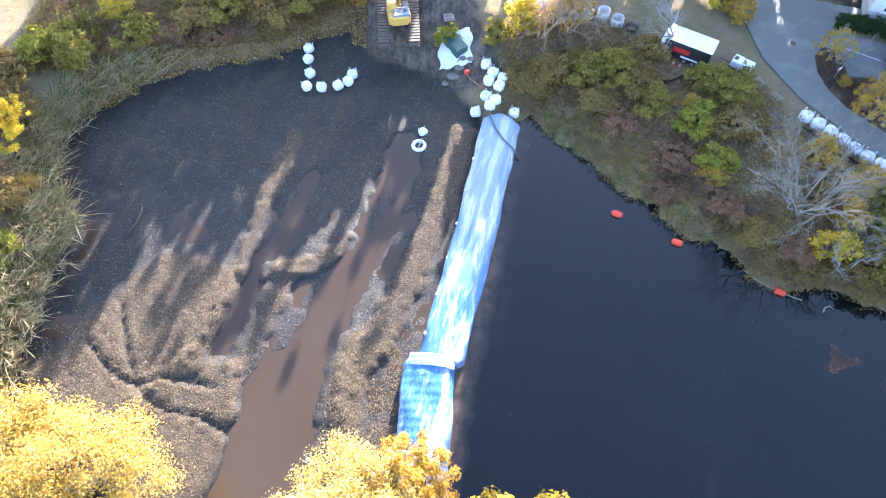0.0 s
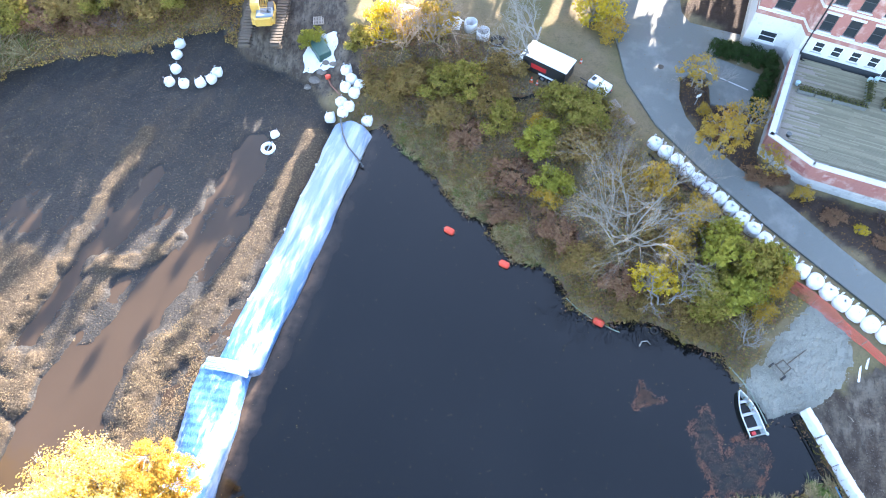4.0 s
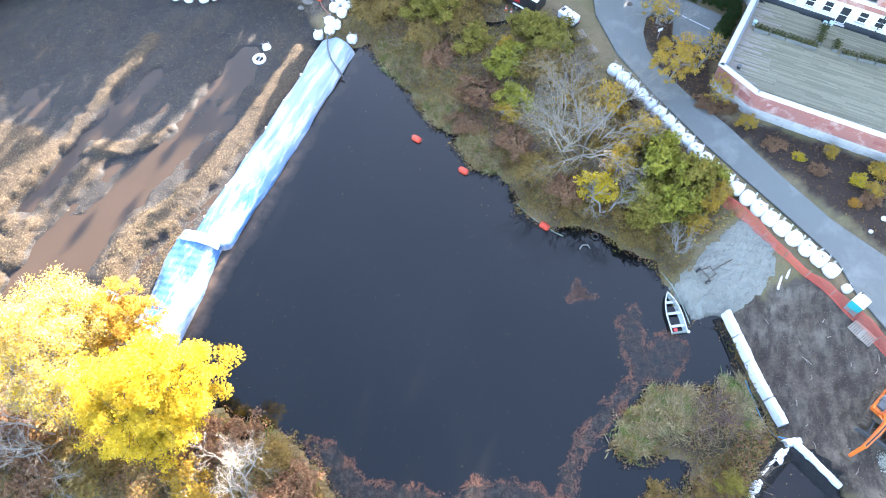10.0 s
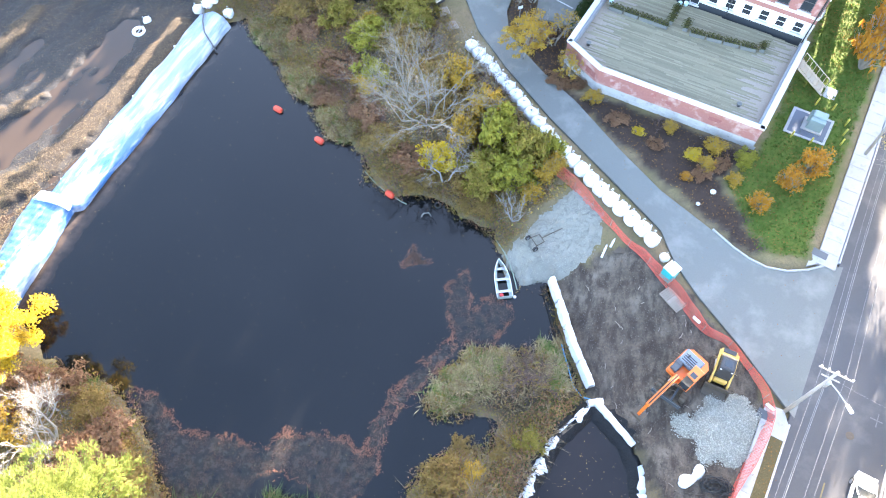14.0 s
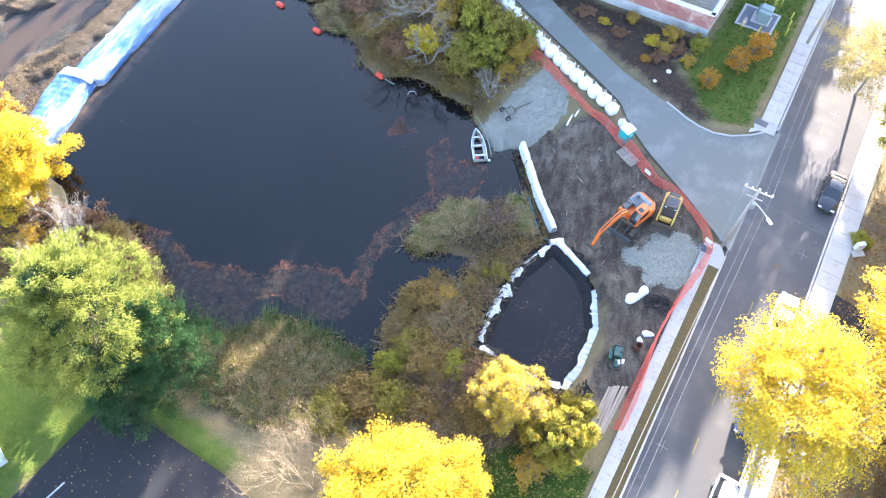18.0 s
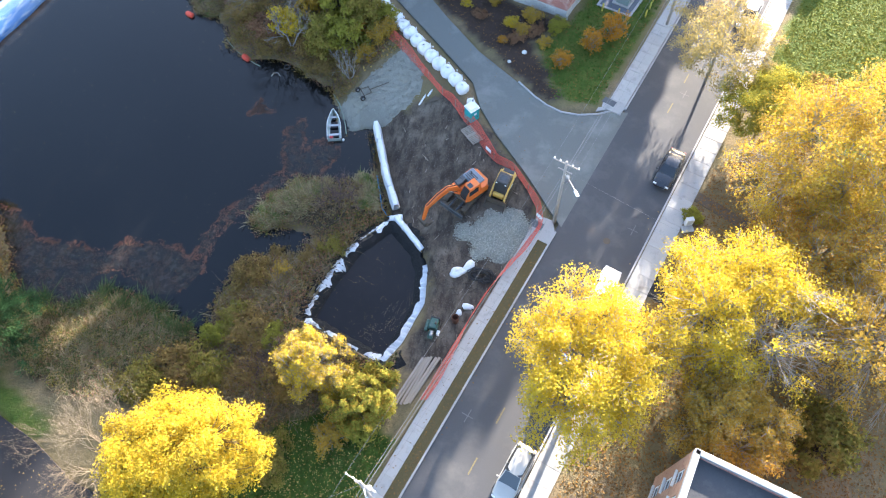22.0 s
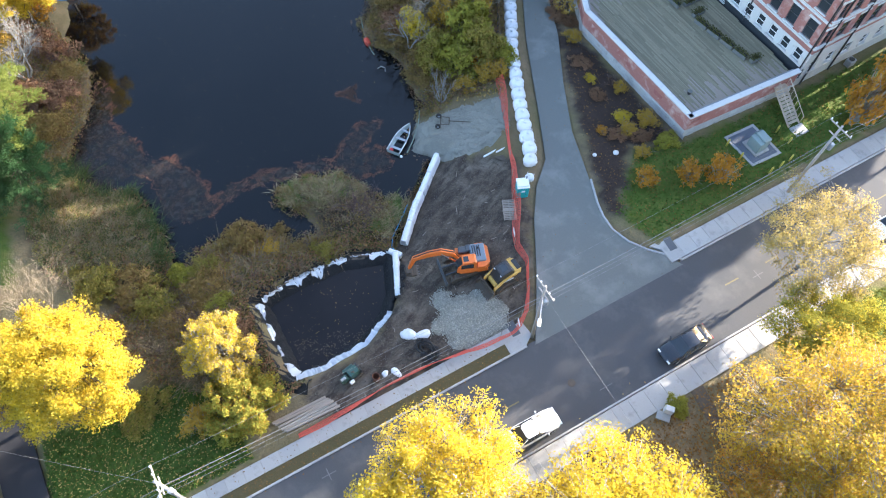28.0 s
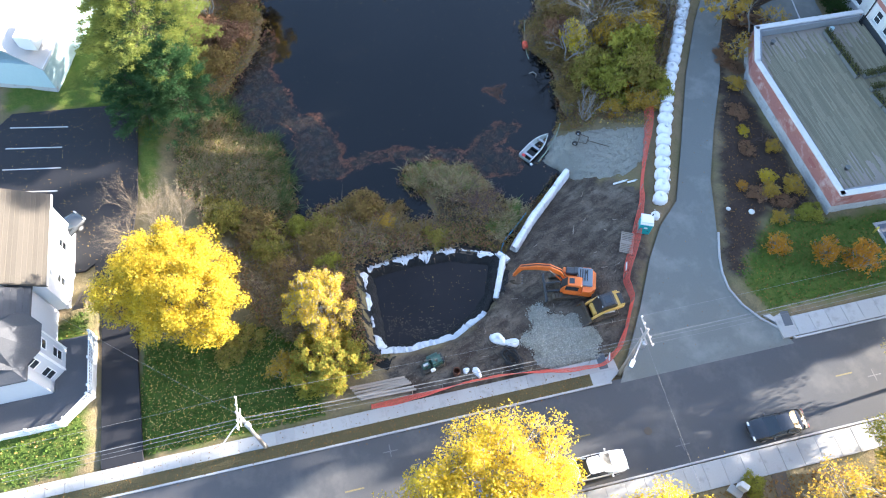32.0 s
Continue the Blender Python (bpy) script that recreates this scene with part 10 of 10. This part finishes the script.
hs = thing("grey_house", "pale grey wooden house with white trim and wrap-round porch", "house")
hm = on_street(-44.0, -9.0)
HZ = 2.9
# rear wing
CLAP = lambda z0, z1: [(z0, z1, SIDING, "pale grey clapboard")]
W = 16.0
wall(hs, hm @ pose(-W, 0, 0, 0, 0, 180) @ Matrix.Translation((-8.2, 0, 0)), 8.2, [(HZ - 0.6, 8.4, WHITE_PAINT, "white clapboard")], [(2.0, 4.2, 0.9, 1.5), (5.6, 4.2, 0.9, 1.5), (2.0, 6.7, 0.9, 1.3), (5.6, 6.7, 0.9, 1.3)])
for x, z, h in ((2.0, 4.2, 1.5), (5.6, 4.2, 1.5), (2.0, 6.7, 1.3), (5.6, 6.7, 1.3)):
    window(hs, hm @ pose(-W, 0, 0, 0, 0, 180) @ Matrix.Translation((-8.2, 0, 0)), x, z, 0.9, h, WHITE_PAINT)
part("rear_block", Geo().box((-W + 4.1, -5.0, 5.6), (8.0, 9.2, 5.6), 0, hm), WHITE_PAINT, hs, "white rear wing")
g = Geo()
gable(g, hm, -W - 0.1, -7.8, -10.2, 0.1, 8.4, 11.8)
part("roof", g, ROOF_TAN, hs, "tan shingled gable roof")
shingle_rows(hs, hm, -W - 0.45, -7.5, 0.45, 8.42, -5.05, 11.98, ROOF_TAN, 18)
part("fascia", Geo().box((-W / 2 - 4.0, 0.46, 8.25), (9.0, 0.06, 0.28), 0, hm, 0.01), WHITE_PAINT, hs, "white eaves board")
# front block
part("front_block", Geo().box((-3.9, -6.3, 5.6), (7.6, 10.6, 5.8), 0, hm, 0.02), SIDING, hs, "pale grey clapboard front")
g = Geo()
zr, ze_ = 11.2, 8.5
vs = [(-8.2, -12.0, ze_), (0.4, -12.0, ze_), (0.4, -0.7, ze_), (-8.2, -0.7, ze_), (-3.9, -8.2, zr), (-3.9, -4.6, zr)]
g.add([hm @ Vector(v) for v in vs] + [hm @ Vector((x, y, ze_ - 0.2)) for x, y, z in vs[:4]], [(0, 1, 4), (1, 2, 5, 4), (2, 3, 5), (3, 0, 4, 5), (0, 6, 7, 1), (1, 7, 8, 2), (2, 8, 9, 3), (3, 9, 6, 0)])
part("roof", g, ROOF_SLATE, hs, "grey shingled hip roof")
shingle_rows(hs, hm, -7.4, -0.4, -0.75, 8.55, -4.4, 11.1, ROOF_SLATE, 10)
# corner bay
bay = [(-2.9 + 2.5 * math.cos(math.pi * (k + 0.5) / 4), -2.4 + 2.5 * math.sin(math.pi * (k + 0.5) / 4)) for k in range(8)]
for k in range(8):
    a, b = bay[k], bay[(k + 1) % 8]
    mw = hm @ frame_at(b, a)
    L = math.dist(a, b)
    mw = hm @ frame_at(a, b)
    holes = [(L / 2, 4.3, 0.9, 1.6), (L / 2, 6.9, 0.9, 1.5)] if k in (7, 0, 1, 2) else []
    wall(hs, mw, L, CLAP(HZ - 0.2, 8.7), holes, 0.2)
    for x, z, w, h in holes:
        window(hs, mw, x, z, w, h, WHITE_PAINT, deep=0.05)
    part("corner_trim", Geo().box((0, 0.02, 5.8), (0.16, 0.16, 5.8), 0, mw, 0.02), WHITE_PAINT, hs, "white corner board")
g = Geo()
tip = Vector((-2.9, -2.4, 11.6))
n8 = len(bay)
eave = [(-2.9 + 2.95 * math.cos(math.pi * (k + 0.5) / 4), -2.4 + 2.95 * math.sin(math.pi * (k + 0.5) / 4), 8.6) for k in range(8)]
g.add([hm @ Vector(v) for v in eave] + [hm @ tip], [(k, (k + 1) % 8, 8) for k in range(8)] + [tuple(range(8))[::-1]])
part("bay_roof", g, ROOF_SLATE, hs, "grey shingled pointed bay roof")
# wrap-round porch
PORCH = [(-4.7, 2.1), (0.8, 2.1), (2.8, -0.1), (2.8, -12.0), (-0.2, -12.0), (-0.2, -0.9), (-4.7, -0.9)]
part("porch_floor", Geo().prism([tuple((hm @ Vector((x, y, 0)))[:2]) for x, y in PORCH], HZ, 3.75), mat("dark_porch_boards", (0.10, 0.10, 0.105), (0.07, 0.07, 0.075), 0.7, 6, 1, stretch=(1, 6, 1)), hs, "dark painted porch floor")
edge = PORCH[:4]
for a, b in zip(edge, edge[1:]):
    L = math.dist(a, b)
    me_ = hm @ frame_at(a, b)
    for z in (3.95, 4.25, 4.62):
        part("rail", Geo().box((L / 2, 0.05, z), (L, 0.12 if z > 4.5 else 0.07, 0.09), 0, me_, 0.015), WHITE_PAINT, hs)
    part("porch_skirt", Geo().box((L / 2, -0.03, 3.3), (L, 0.1, 0.95), 0, me_), WHITE_PAINT, hs)
    for k in range(int(L / 0.28)):
        part("baluster", Geo().box((0.14 + 0.28 * k, 0.05, 4.27), (0.045, 0.045, 0.66), 0, me_), WHITE_PAINT, hs)
    for k in range(int(L / 2.4) + 1):
        part("porch_post", Geo().box((min(0.1 + 2.4 * k, L), 0.05, 4.3), (0.18, 0.18, 1.1), 0, me_, 0.02), WHITE_PAINT, hs)
sb = thing("stair_frame", "dark steel stair at the side of the grey house", "stair", hm @ pose(-7.0, 1.2, 0))
for k in range(8):
    part("tread", Geo().box((-0.3 * k, 0, 4.6 - 0.2 * k), (0.28, 0.9, 0.04), 0, None, 0.005), DARK_STEEL, sb)
for yy in (-0.45, 0.45):
    part("stringer", Geo().tube([(0.2, yy, 4.7), (-2.3, yy, 3.0)], 0.05, 4), DARK_STEEL, sb)
    part("handrail", Geo().tube([(0.2, yy, 5.6), (-2.3, yy, 3.9)], 0.03, 6), DARK_STEEL, sb)

wh = thing("blue_house", "pale blue house with light roof beside the parking lot", "house")
wm = pose(12.9, -19.6, 0, 0, 0, 51.6)   # x along the wall that faces the lot
wall(wh, wm @ Matrix.Translation((-9.5, 0, 0)), 9.5, [(1.6, 3.3, GRANITE, "rough stone footing"), (3.3, 6.6, BLUE_SIDING, "pale blue clapboard")], [(6.3, 2.2, 0.8, 0.7)])
window(wh, wm @ Matrix.Translation((-9.5, 0, 0)), 6.3, 2.2, 0.8, 0.7, WHITE_PAINT)
part("body", Geo().box((-4.75, 6.6, 4.2), (9.4, 12.4, 4.8), 0, wm), BLUE_SIDING, wh, "pale blue clapboard walls")
g = Geo()
gable(g, wm @ pose(-4.75, 6.4, 0, 0, 0, 90), -6.4, 6.4, -4.8, 4.8, 6.6, 10.4)
part("roof", g, mat("pale_roof", (0.52, 0.50, 0.46), (0.44, 0.42, 0.39), 0.9, 8, 0.8), wh, "pale shingled gable roof")
for sx in (-9.9, 0.38):
    part("bargeboard", Geo().box((sx, 6.4, 6.45), (0.08, 13.4, 0.3), 0, wm), WHITE_PAINT, wh, "white eaves board")
dm = wm @ Matrix.Translation((-4.0, 1.2, 0))
part("dormer", Geo().box((-0.8, 2.0, 8.6), (1.8, 2.2, 1.6), 0, wm), WHITE_PAINT, wh, "white dormer")

# flat-roofed brick block across the street
bb = thing("brick_block", "old brick block with flat dark roof behind the maples", "building")
bm_ = pose(78.85, -10.3, 0, 0, 0, -15.7)
OLD_PAINT = mat("old_painted_brick", (0.36, 0.17, 0.11), (0.40, 0.24, 0.16), 0.9, 3, 0.8, dirt=(0.24, 0.11, 0.08))
holes = [(1.5 + 1.9 * k, z, 0.95, 1.7) for k in range(7) for z in (4.2, 7.3, 10.2)]
wmx = bm_ @ pose(0, 0, 0, 0, 0, -90)
wall(bb, wmx, 14.0, [(2.9, 12.5, OLD_PAINT, "weathered brown brick"), (12.5, 12.9, WHITE_STONE, "pale cornice band")], holes)
for x, z, w, h in holes:
    window(bb, wmx, x, z, w, h, WHITE_PAINT, WHITE_STONE)
inset = [tuple((bm_ @ Vector((x, y, 0)))[:2]) for x, y in [(0.36, -0.36), (13.8, -0.36), (13.8, -13.8), (0.36, -13.8)]]
part("core", Geo().prism(inset, 2.9, 12.7), ROOF_DARK, bb, "flat dark membrane roof")
for a, b in (((0, 0), (14.0, 0)), ((0, -14.0), (0, 0))):
    L = math.dist(a, b)
    mm = bm_ @ pose(a[0], a[1], 0, 0, 0, math.degrees(math.atan2(b[1] - a[1], b[0] - a[0])))
    part("parapet", Geo().box((L / 2, -0.15, 13.05), (L, 0.4, 0.36), 0, mm, 0.03), GALV if a == (0, 0) else WHITE_STONE, bb, "pale capped parapet")
wall(bb, bm_ @ pose(14.0, 0, 0, 0, 0, 180), 13.6, [(2.9, 12.8, BRICK_WALL, "brick side wall")], [])
rm = bm_ @ Matrix.Translation((3.4, -4.4, 12.7))
hv = thing("roof_unit", "white rooftop air unit with pipes on the dark roof", "air conditioner", rm)
part("case", Geo().box((0, 0, 0.55), (1.1, 0.9, 1.0), 15, None, 0.05), WHITE_PAINT, hv)
part("fan", Geo().lathe([(0.35, 1.06), (0.35, 1.12), (0.1, 1.13)], 14), BLACK, hv)
part("frame", Geo().box((-1.2, -0.3, 0.3), (0.9, 0.7, 0.5), 15, None, 0.04), GALV, hv)
part("duct", Geo().tube([(-0.6, 0, 0.3), (-1.6, 0.5, 0.35), (-2.4, 0.2, 0.25), (-2.8, -0.8, 0.2)], 0.12, 8), RUBBER, hv, "", True)
for x, y in ((4.2, -2.0), (6.4, -1.6), (7.6, -3.4)):
    thing("roof_vent", "small grey vent on the dark roof", "vent", bm_ @ Matrix.Translation((x, y, 12.7)), "roof vents", Geo().lathe([(0.2, 0), (0.18, 0.12), (0.1, 0.14), (0.1, 0.35), (0.16, 0.4), (0.02, 0.42)], 12), GALV, True)

# ---- poles, lamps and wires ----
def utility_pole(x, y, lean, label, arm=True, lamp=True, turn=0.0):
    ob = thing("utility_pole", label, "utility pole", None, "utility poles")
    top = Vector((lean[0], lean[1], 9.2))
    part("shaft", Geo().tube([(0, 0, -0.5), tuple(top * 0.5), tuple(top)], [0.17, 0.14, 0.11], 10), POLE_WOOD, ob, "", True)
    ang = math.degrees(math.atan2(V[1], V[0])) + turn
    if arm:
        for z in (8.9, 8.0):
            c = top * (z / 9.2)
            part("crossarm", Geo().box((c.x, c.y, z), (2.4 if z > 8.5 else 1.3, 0.09, 0.11), ang, None, 0.01), POLE_WOOD, ob, "silvered crossarm")
            for k in (-1.1, -0.55, 0.55, 1.1):
                if z > 8.5:
                    q = c + Vector((math.cos(radians(ang)), math.sin(radians(ang)), 0)) * k
                    part("insulator", Geo().lathe([(0.05, 0), (0.08, 0.06), (0.05, 0.12), (0.07, 0.16), (0.02, 0.2)], 8, (q.x, q.y, z + 0.07)), WHITE_PAINT, ob)
        part("transformer_can", Geo().lathe([(0.05, 0), (0.2, 0.02), (0.21, 0.7), (0.12, 0.8)], 12, (top.x * 0.75 + 0.3, top.y * 0.75 + 0.1, 6.4)), GALV, ob, "grey transformer can")
    if lamp:
        d = Vector((V[0], V[1], 0)) * 0.75 + Vector((-U[0], -U[1], 0)) * 0.65
        p = top * 0.83
        part("lamp_arm", Geo().tube([p, p + d * 1.0 + Vector((0, 0, 0.25)), p + d * 2.1 + Vector((0, 0, 0.3))], 0.05, 8), GALV, ob, "pale curved lamp arm")
        h = p + d * 2.35 + Vector((0, 0, 0.28))
        part("lamp_head", Geo().box(tuple(h), (0.65, 0.28, 0.14), math.degrees(math.atan2(d.y, d.x)), None, 0.05), WHITE_PAINT, ob, "white street lamp head")
    ob.matrix_basis = pose(x, y, STREET_Z)
    return Vector((x, y, STREET_Z)) + top


POLES = [((58.3, -16.7), (-0.4, 0.2), "silvered wooden utility pole with a crossarm and street lamp"), ((68.35, 11.0), (-0.25, 0.2), "silvered wooden utility pole with crossarm and lamp at the corner"), ((77.4, 38.6), (0.1, 1.0), "wooden utility pole with a crossarm leaning beside the pavement"), ((88.4, 68.0), (0, 0.3), "wooden utility pole with a crossarm further up the street"), ((45.0, -54.0), (0, 0), "wooden utility pole with a crossarm further down the street")]
tops = [utility_pole(x, y, l, t, True, i < 2) for i, ((x, y), l, t) in enumerate(POLES)]
WIRE = mat("pale_wire", (0.26, 0.26, 0.25), (0.18, 0.18, 0.18), 0.5, 3, 1, bump=0)
order = [tops[4], tops[0], tops[1], tops[2], tops[3]]
for a, b in zip(order, order[1:]):
    for k, (off, dz, rad) in enumerate([(-1.1, 0.0, 0.008), (0.55, 0.0, 0.008), (1.1, 0.0, 0.008), (0.0, -1.6, 0.016), (0.1, -2.2, 0.013)]):
        e = Vector((V[0], V[1], 0)) * off
        pts = [a.lerp(b, i / 12) + e + Vector((0, 0, dz - 0.9 * 4 * (i / 12) * (1 - i / 12) * (0.5 + 0.2 * k / 4))) for i in range(13)]
        thing("overhead_wire", "pale overhead wire strung between the utility poles", "wire", None, "overhead wires", Geo().tube(pts, rad, 4, False), WIRE)
p0 = tops[1] - Vector((0, 0, 1.2))
p1 = Vector((*street(2.5, 24.0), 8.2))
thing("overhead_wire", "service wire crossing the street to the maples", "wire", None, "overhead wires", Geo().tube([p0.lerp(p1, i / 12) - Vector((0, 0, 0.7 * 4 * (i / 12) * (1 - i / 12))) for i in range(13)], 0.007, 4, False), WIRE)
p0, p1 = tops[0] - Vector((0, 0, 1.0)), Vector((41.5, -26.0, 8.2))
thing("overhead_wire", "service wire to the grey house", "wire", None, "overhead wires", Geo().tube([p0.lerp(p1, i / 12) - Vector((0, 0, 0.5 * 4 * (i / 12) * (1 - i / 12))) for i in range(13)], 0.007, 4, False), WIRE)
sg = thing("drive_sign", "small white sign on a post in the planting bed", "sign", pose(41.4, 51.2, STREET_Z, 0, 0, 30))
part("post", Geo().cyl((0, 0, 0), (0, 0, 1.3), 0.04, None, 8), GALV, sg)
part("panel", Geo().box((0, 0, 1.45), (0.55, 0.04, 0.4), 0, None, 0.01), WHITE_PAINT, sg)
bx = thing("service_cabinet", "pale grey service cabinet on a concrete step beside the pavement", "cabinet", pose(80.5, 13.1, WALK_Z, 0, 0, 20))
part("cabinet_body", Geo().box((0, 0, 0.5), (0.7, 0.45, 1.0), 0, None, 0.03), WHITE_STONE, bx)
part("step", Geo().box((-0.2, -0.5, 0.08), (1.1, 0.7, 0.16), 0, None, 0.02), CONCRETE, bx)
thing("boulder", "pale rounded boulder in the planting bed", "stone", pose(62.6, 31.4, 3.25), "stones", Geo().lathe([(0.05, 0), (0.28, 0.04), (0.3, 0.15), (0.18, 0.28), (0.03, 0.3)], 9), WHITE_STONE, True)
thing("boulder", "pale rounded boulder in the planting bed", "stone", pose(61.2, 29.8, 3.25), "stones", Geo().lathe([(0.05, 0), (0.2, 0.04), (0.22, 0.12), (0.03, 0.2)], 9), WHITE_STONE, True)
structure("garden_path", Geo().prism([street(9.6, 10.0), street(10.8, 10.0), street(9.6, 18.0), street(8.4, 18.0)], 3.0, 3.34), mat("leafy_path", (0.13, 0.105, 0.08), (0.09, 0.07, 0.05), 0.95, 8, 0.8, dirt=(0.20, 0.12, 0.05)), "narrow leaf-covered path into the lawn under the maples", "path")
structure("house_drive", Geo().prism([street(-1.8, 9.9), street(1.2, 9.9), street(0.2, 17.0), street(-2.8, 17.0)], 3.0, 3.36), LOT_ASPHALT, "dark asphalt driveway under the maples", "road")
structure("steps_west", Geo().prism([street(-15.0, 9.9), street(-13.8, 9.9), street(-13.8, 11.5), street(-15.0, 11.5)], 3.0, 3.5), CONCRETE, "concrete step beside the far pavement", "step")


# ---- parked cars ----
def car(x, y, rz, paint, label, kind="sedan"):
    ob = thing("car", label, "car", None, "parked cars")
    L, Wd = (4.75, 1.82)
    suv = kind == "suv"
    hood, deck, roof = (0.98, 1.08, 1.70) if suv else (0.88, 0.98, 1.43)
    # stations along the length: y, half width, bottom, shoulder
    st_ = [(-2.36, 0.62, 0.38, 0.62), (-2.28, 0.80, 0.26, deck - 0.10), (-1.7, 0.90, 0.22, deck), (-0.8, 0.91, 0.20, 0.95), (0.4, 0.91, 0.20, 0.93), (1.2, 0.90, 0.20, hood), (2.0, 0.85, 0.24, hood - 0.12), (2.30, 0.72, 0.30, 0.66), (2.38, 0.55, 0.38, 0.55)]

    def fn(i, j):
        y_, w, b, s = st_[i]
        sec = [(-0.80, b), (-0.97, b + 0.12), (-1.0, (b + s) / 2), (-0.96, s - 0.06), (-0.84, s), (-0.4, s + 0.035), (0, s + 0.045), (0.4, s + 0.035), (0.84, s), (0.96, s - 0.06), (1.0, (b + s) / 2), (0.97, b + 0.12), (0.80, b)]
        u, z = sec[j]
        return Vector((u * w, y_, z))
    g = Geo().grid(fn, len(st_), 13)
    n = 13
    g.f.append(tuple(range(n)))
    g.f.append(tuple((len(st_) - 1) * n + k for k in range(n))[::-1])
    body = part("body", g, paint, ob, "", True)
    # cabin: glass house with a painted roof
    back = -2.05 if suv else -1.65
    gl = [(back, 0.72, deck - 0.03), (back + (0.25 if suv else 0.75), 0.60, roof - 0.06), (0.25, 0.62, roof - 0.04), (1.15, 0.74, hood + 0.0)]

    def gf(i, j):
        y_, w, z = gl[i]
        base = 0.94
        wb = 0.80
        return [Vector((-wb if i in (0, 3) else -0.82, y_, base if i in (1, 2) else z)), Vector((-w, y_, z)), Vector((w, y_, z)), Vector((wb if i in (0, 3) else 0.82, y_, base if i in (1, 2) else z))][j]
    part("glasshouse", Geo().grid(gf, 4, 4), GLASS, ob, "dark car windows")
    rp = Geo().grid(lambda i, j: Vector(((-0.60, -0.3, 0, 0.3, 0.60)[j] * (0.97 if i in (0, 4) else 1.03), (back + (0.25 if suv else 0.75)) + (0.30 - (back + (0.25 if suv else 0.75))) * i / 4, roof + (-0.03, 0.025, 0.035, 0.03, -0.02)[i] - 0.05 * abs(j - 2) / 2)), 5, 5)
    part("roof", rp, paint, ob, "", True)
    for sx in (-1, 1):
        for i0, i1 in ((0, 1), (2, 3)):
            a, b = gl[i0], gl[i1]
            part("pillar", Geo().tube([(sx * (0.80 if i0 == 0 else a[1] + 0.01), a[0], a[2]), (sx * (b[1] + 0.01 if i0 == 0 else 0.80), b[0], b[2])], 0.04, 5), paint, ob)
        part("centre_pillar", Geo().tube([(sx * 0.83, -0.35, 0.93), (sx * 0.63, -0.35, roof - 0.05)], 0.04, 5), BLACK, ob)
        part("mirror", Geo().box((sx * 1.0, 0.85, 1.0), (0.2, 0.12, 0.13), 0, None, 0.03), paint, ob)
        part("headlight", Geo().box((sx * 0.60, 2.27, 0.66), (0.34, 0.14, 0.13), 0, None, 0.03), WHITE_PAINT, ob, "clear headlight")
        part("tail_light", Geo().box((sx * 0.62, -2.29, 0.80), (0.30, 0.1, 0.14), 0, None, 0.03), RED_PAINT, ob, "red tail light")
        for yy in (-1.42, 1.42):
            w = part("wheel", Geo().cyl((sx * 0.70, yy, 0.32), (sx * 0.93, yy, 0.32), 0.33, None, 20), RUBBER, ob)
            part("rim", Geo().cyl((sx * 0.90, yy, 0.32), (sx * 0.945, yy, 0.32), 0.21, None, 14), GALV, w)
    part("number_plate", Geo().box((0, -2.37, 0.62), (0.5, 0.02, 0.13), 0), WHITE_PAINT, ob)
    part("grille", Geo().box((0, 2.35, 0.52), (0.8, 0.05, 0.16), 0, None, 0.02), BLACK, ob)
    ob.matrix_basis = pose(x, y, STREET_Z + 0.005, 0, 0, rz)


def car_paint(name, c, rough=0.25):
    m = mat(name, c, tuple(v * 0.9 for v in c), rough, 3, 1, bump=0.02, spec=0.6)
    m.node_tree.nodes["Principled BSDF"].inputs["Coat Weight"].default_value = 0.6
    return m


ST = math.degrees(math.atan2(-U[0], U[1]))
car(78.45, 18.75, ST + 180, car_paint("black_car_paint", (0.012, 0.012, 0.014)), "black sedan parked at the sunny kerb")
car(73.35, 4.6, ST, car_paint("white_car_paint", (0.75, 0.75, 0.74)), "white sedan parked at the far kerb")
car(68.05, -12.3, ST + 180, car_paint("silver_car_paint", (0.42, 0.40, 0.36)), "beige silver car parked at the far kerb", "suv")
car(70.6, -4.3, ST + 180, car_paint("blue_car_paint", (0.03, 0.07, 0.20)), "dark blue sedan parked under the maple")
car(86.2, 41.5, ST + 180, car_paint("white_car_paint", (0.75, 0.75, 0.74)), "white sedan parked far up the street")
car(30.8, -24.4, 25, car_paint("charcoal_car_paint", (0.05, 0.055, 0.06)), "dark car parked behind the grey house")
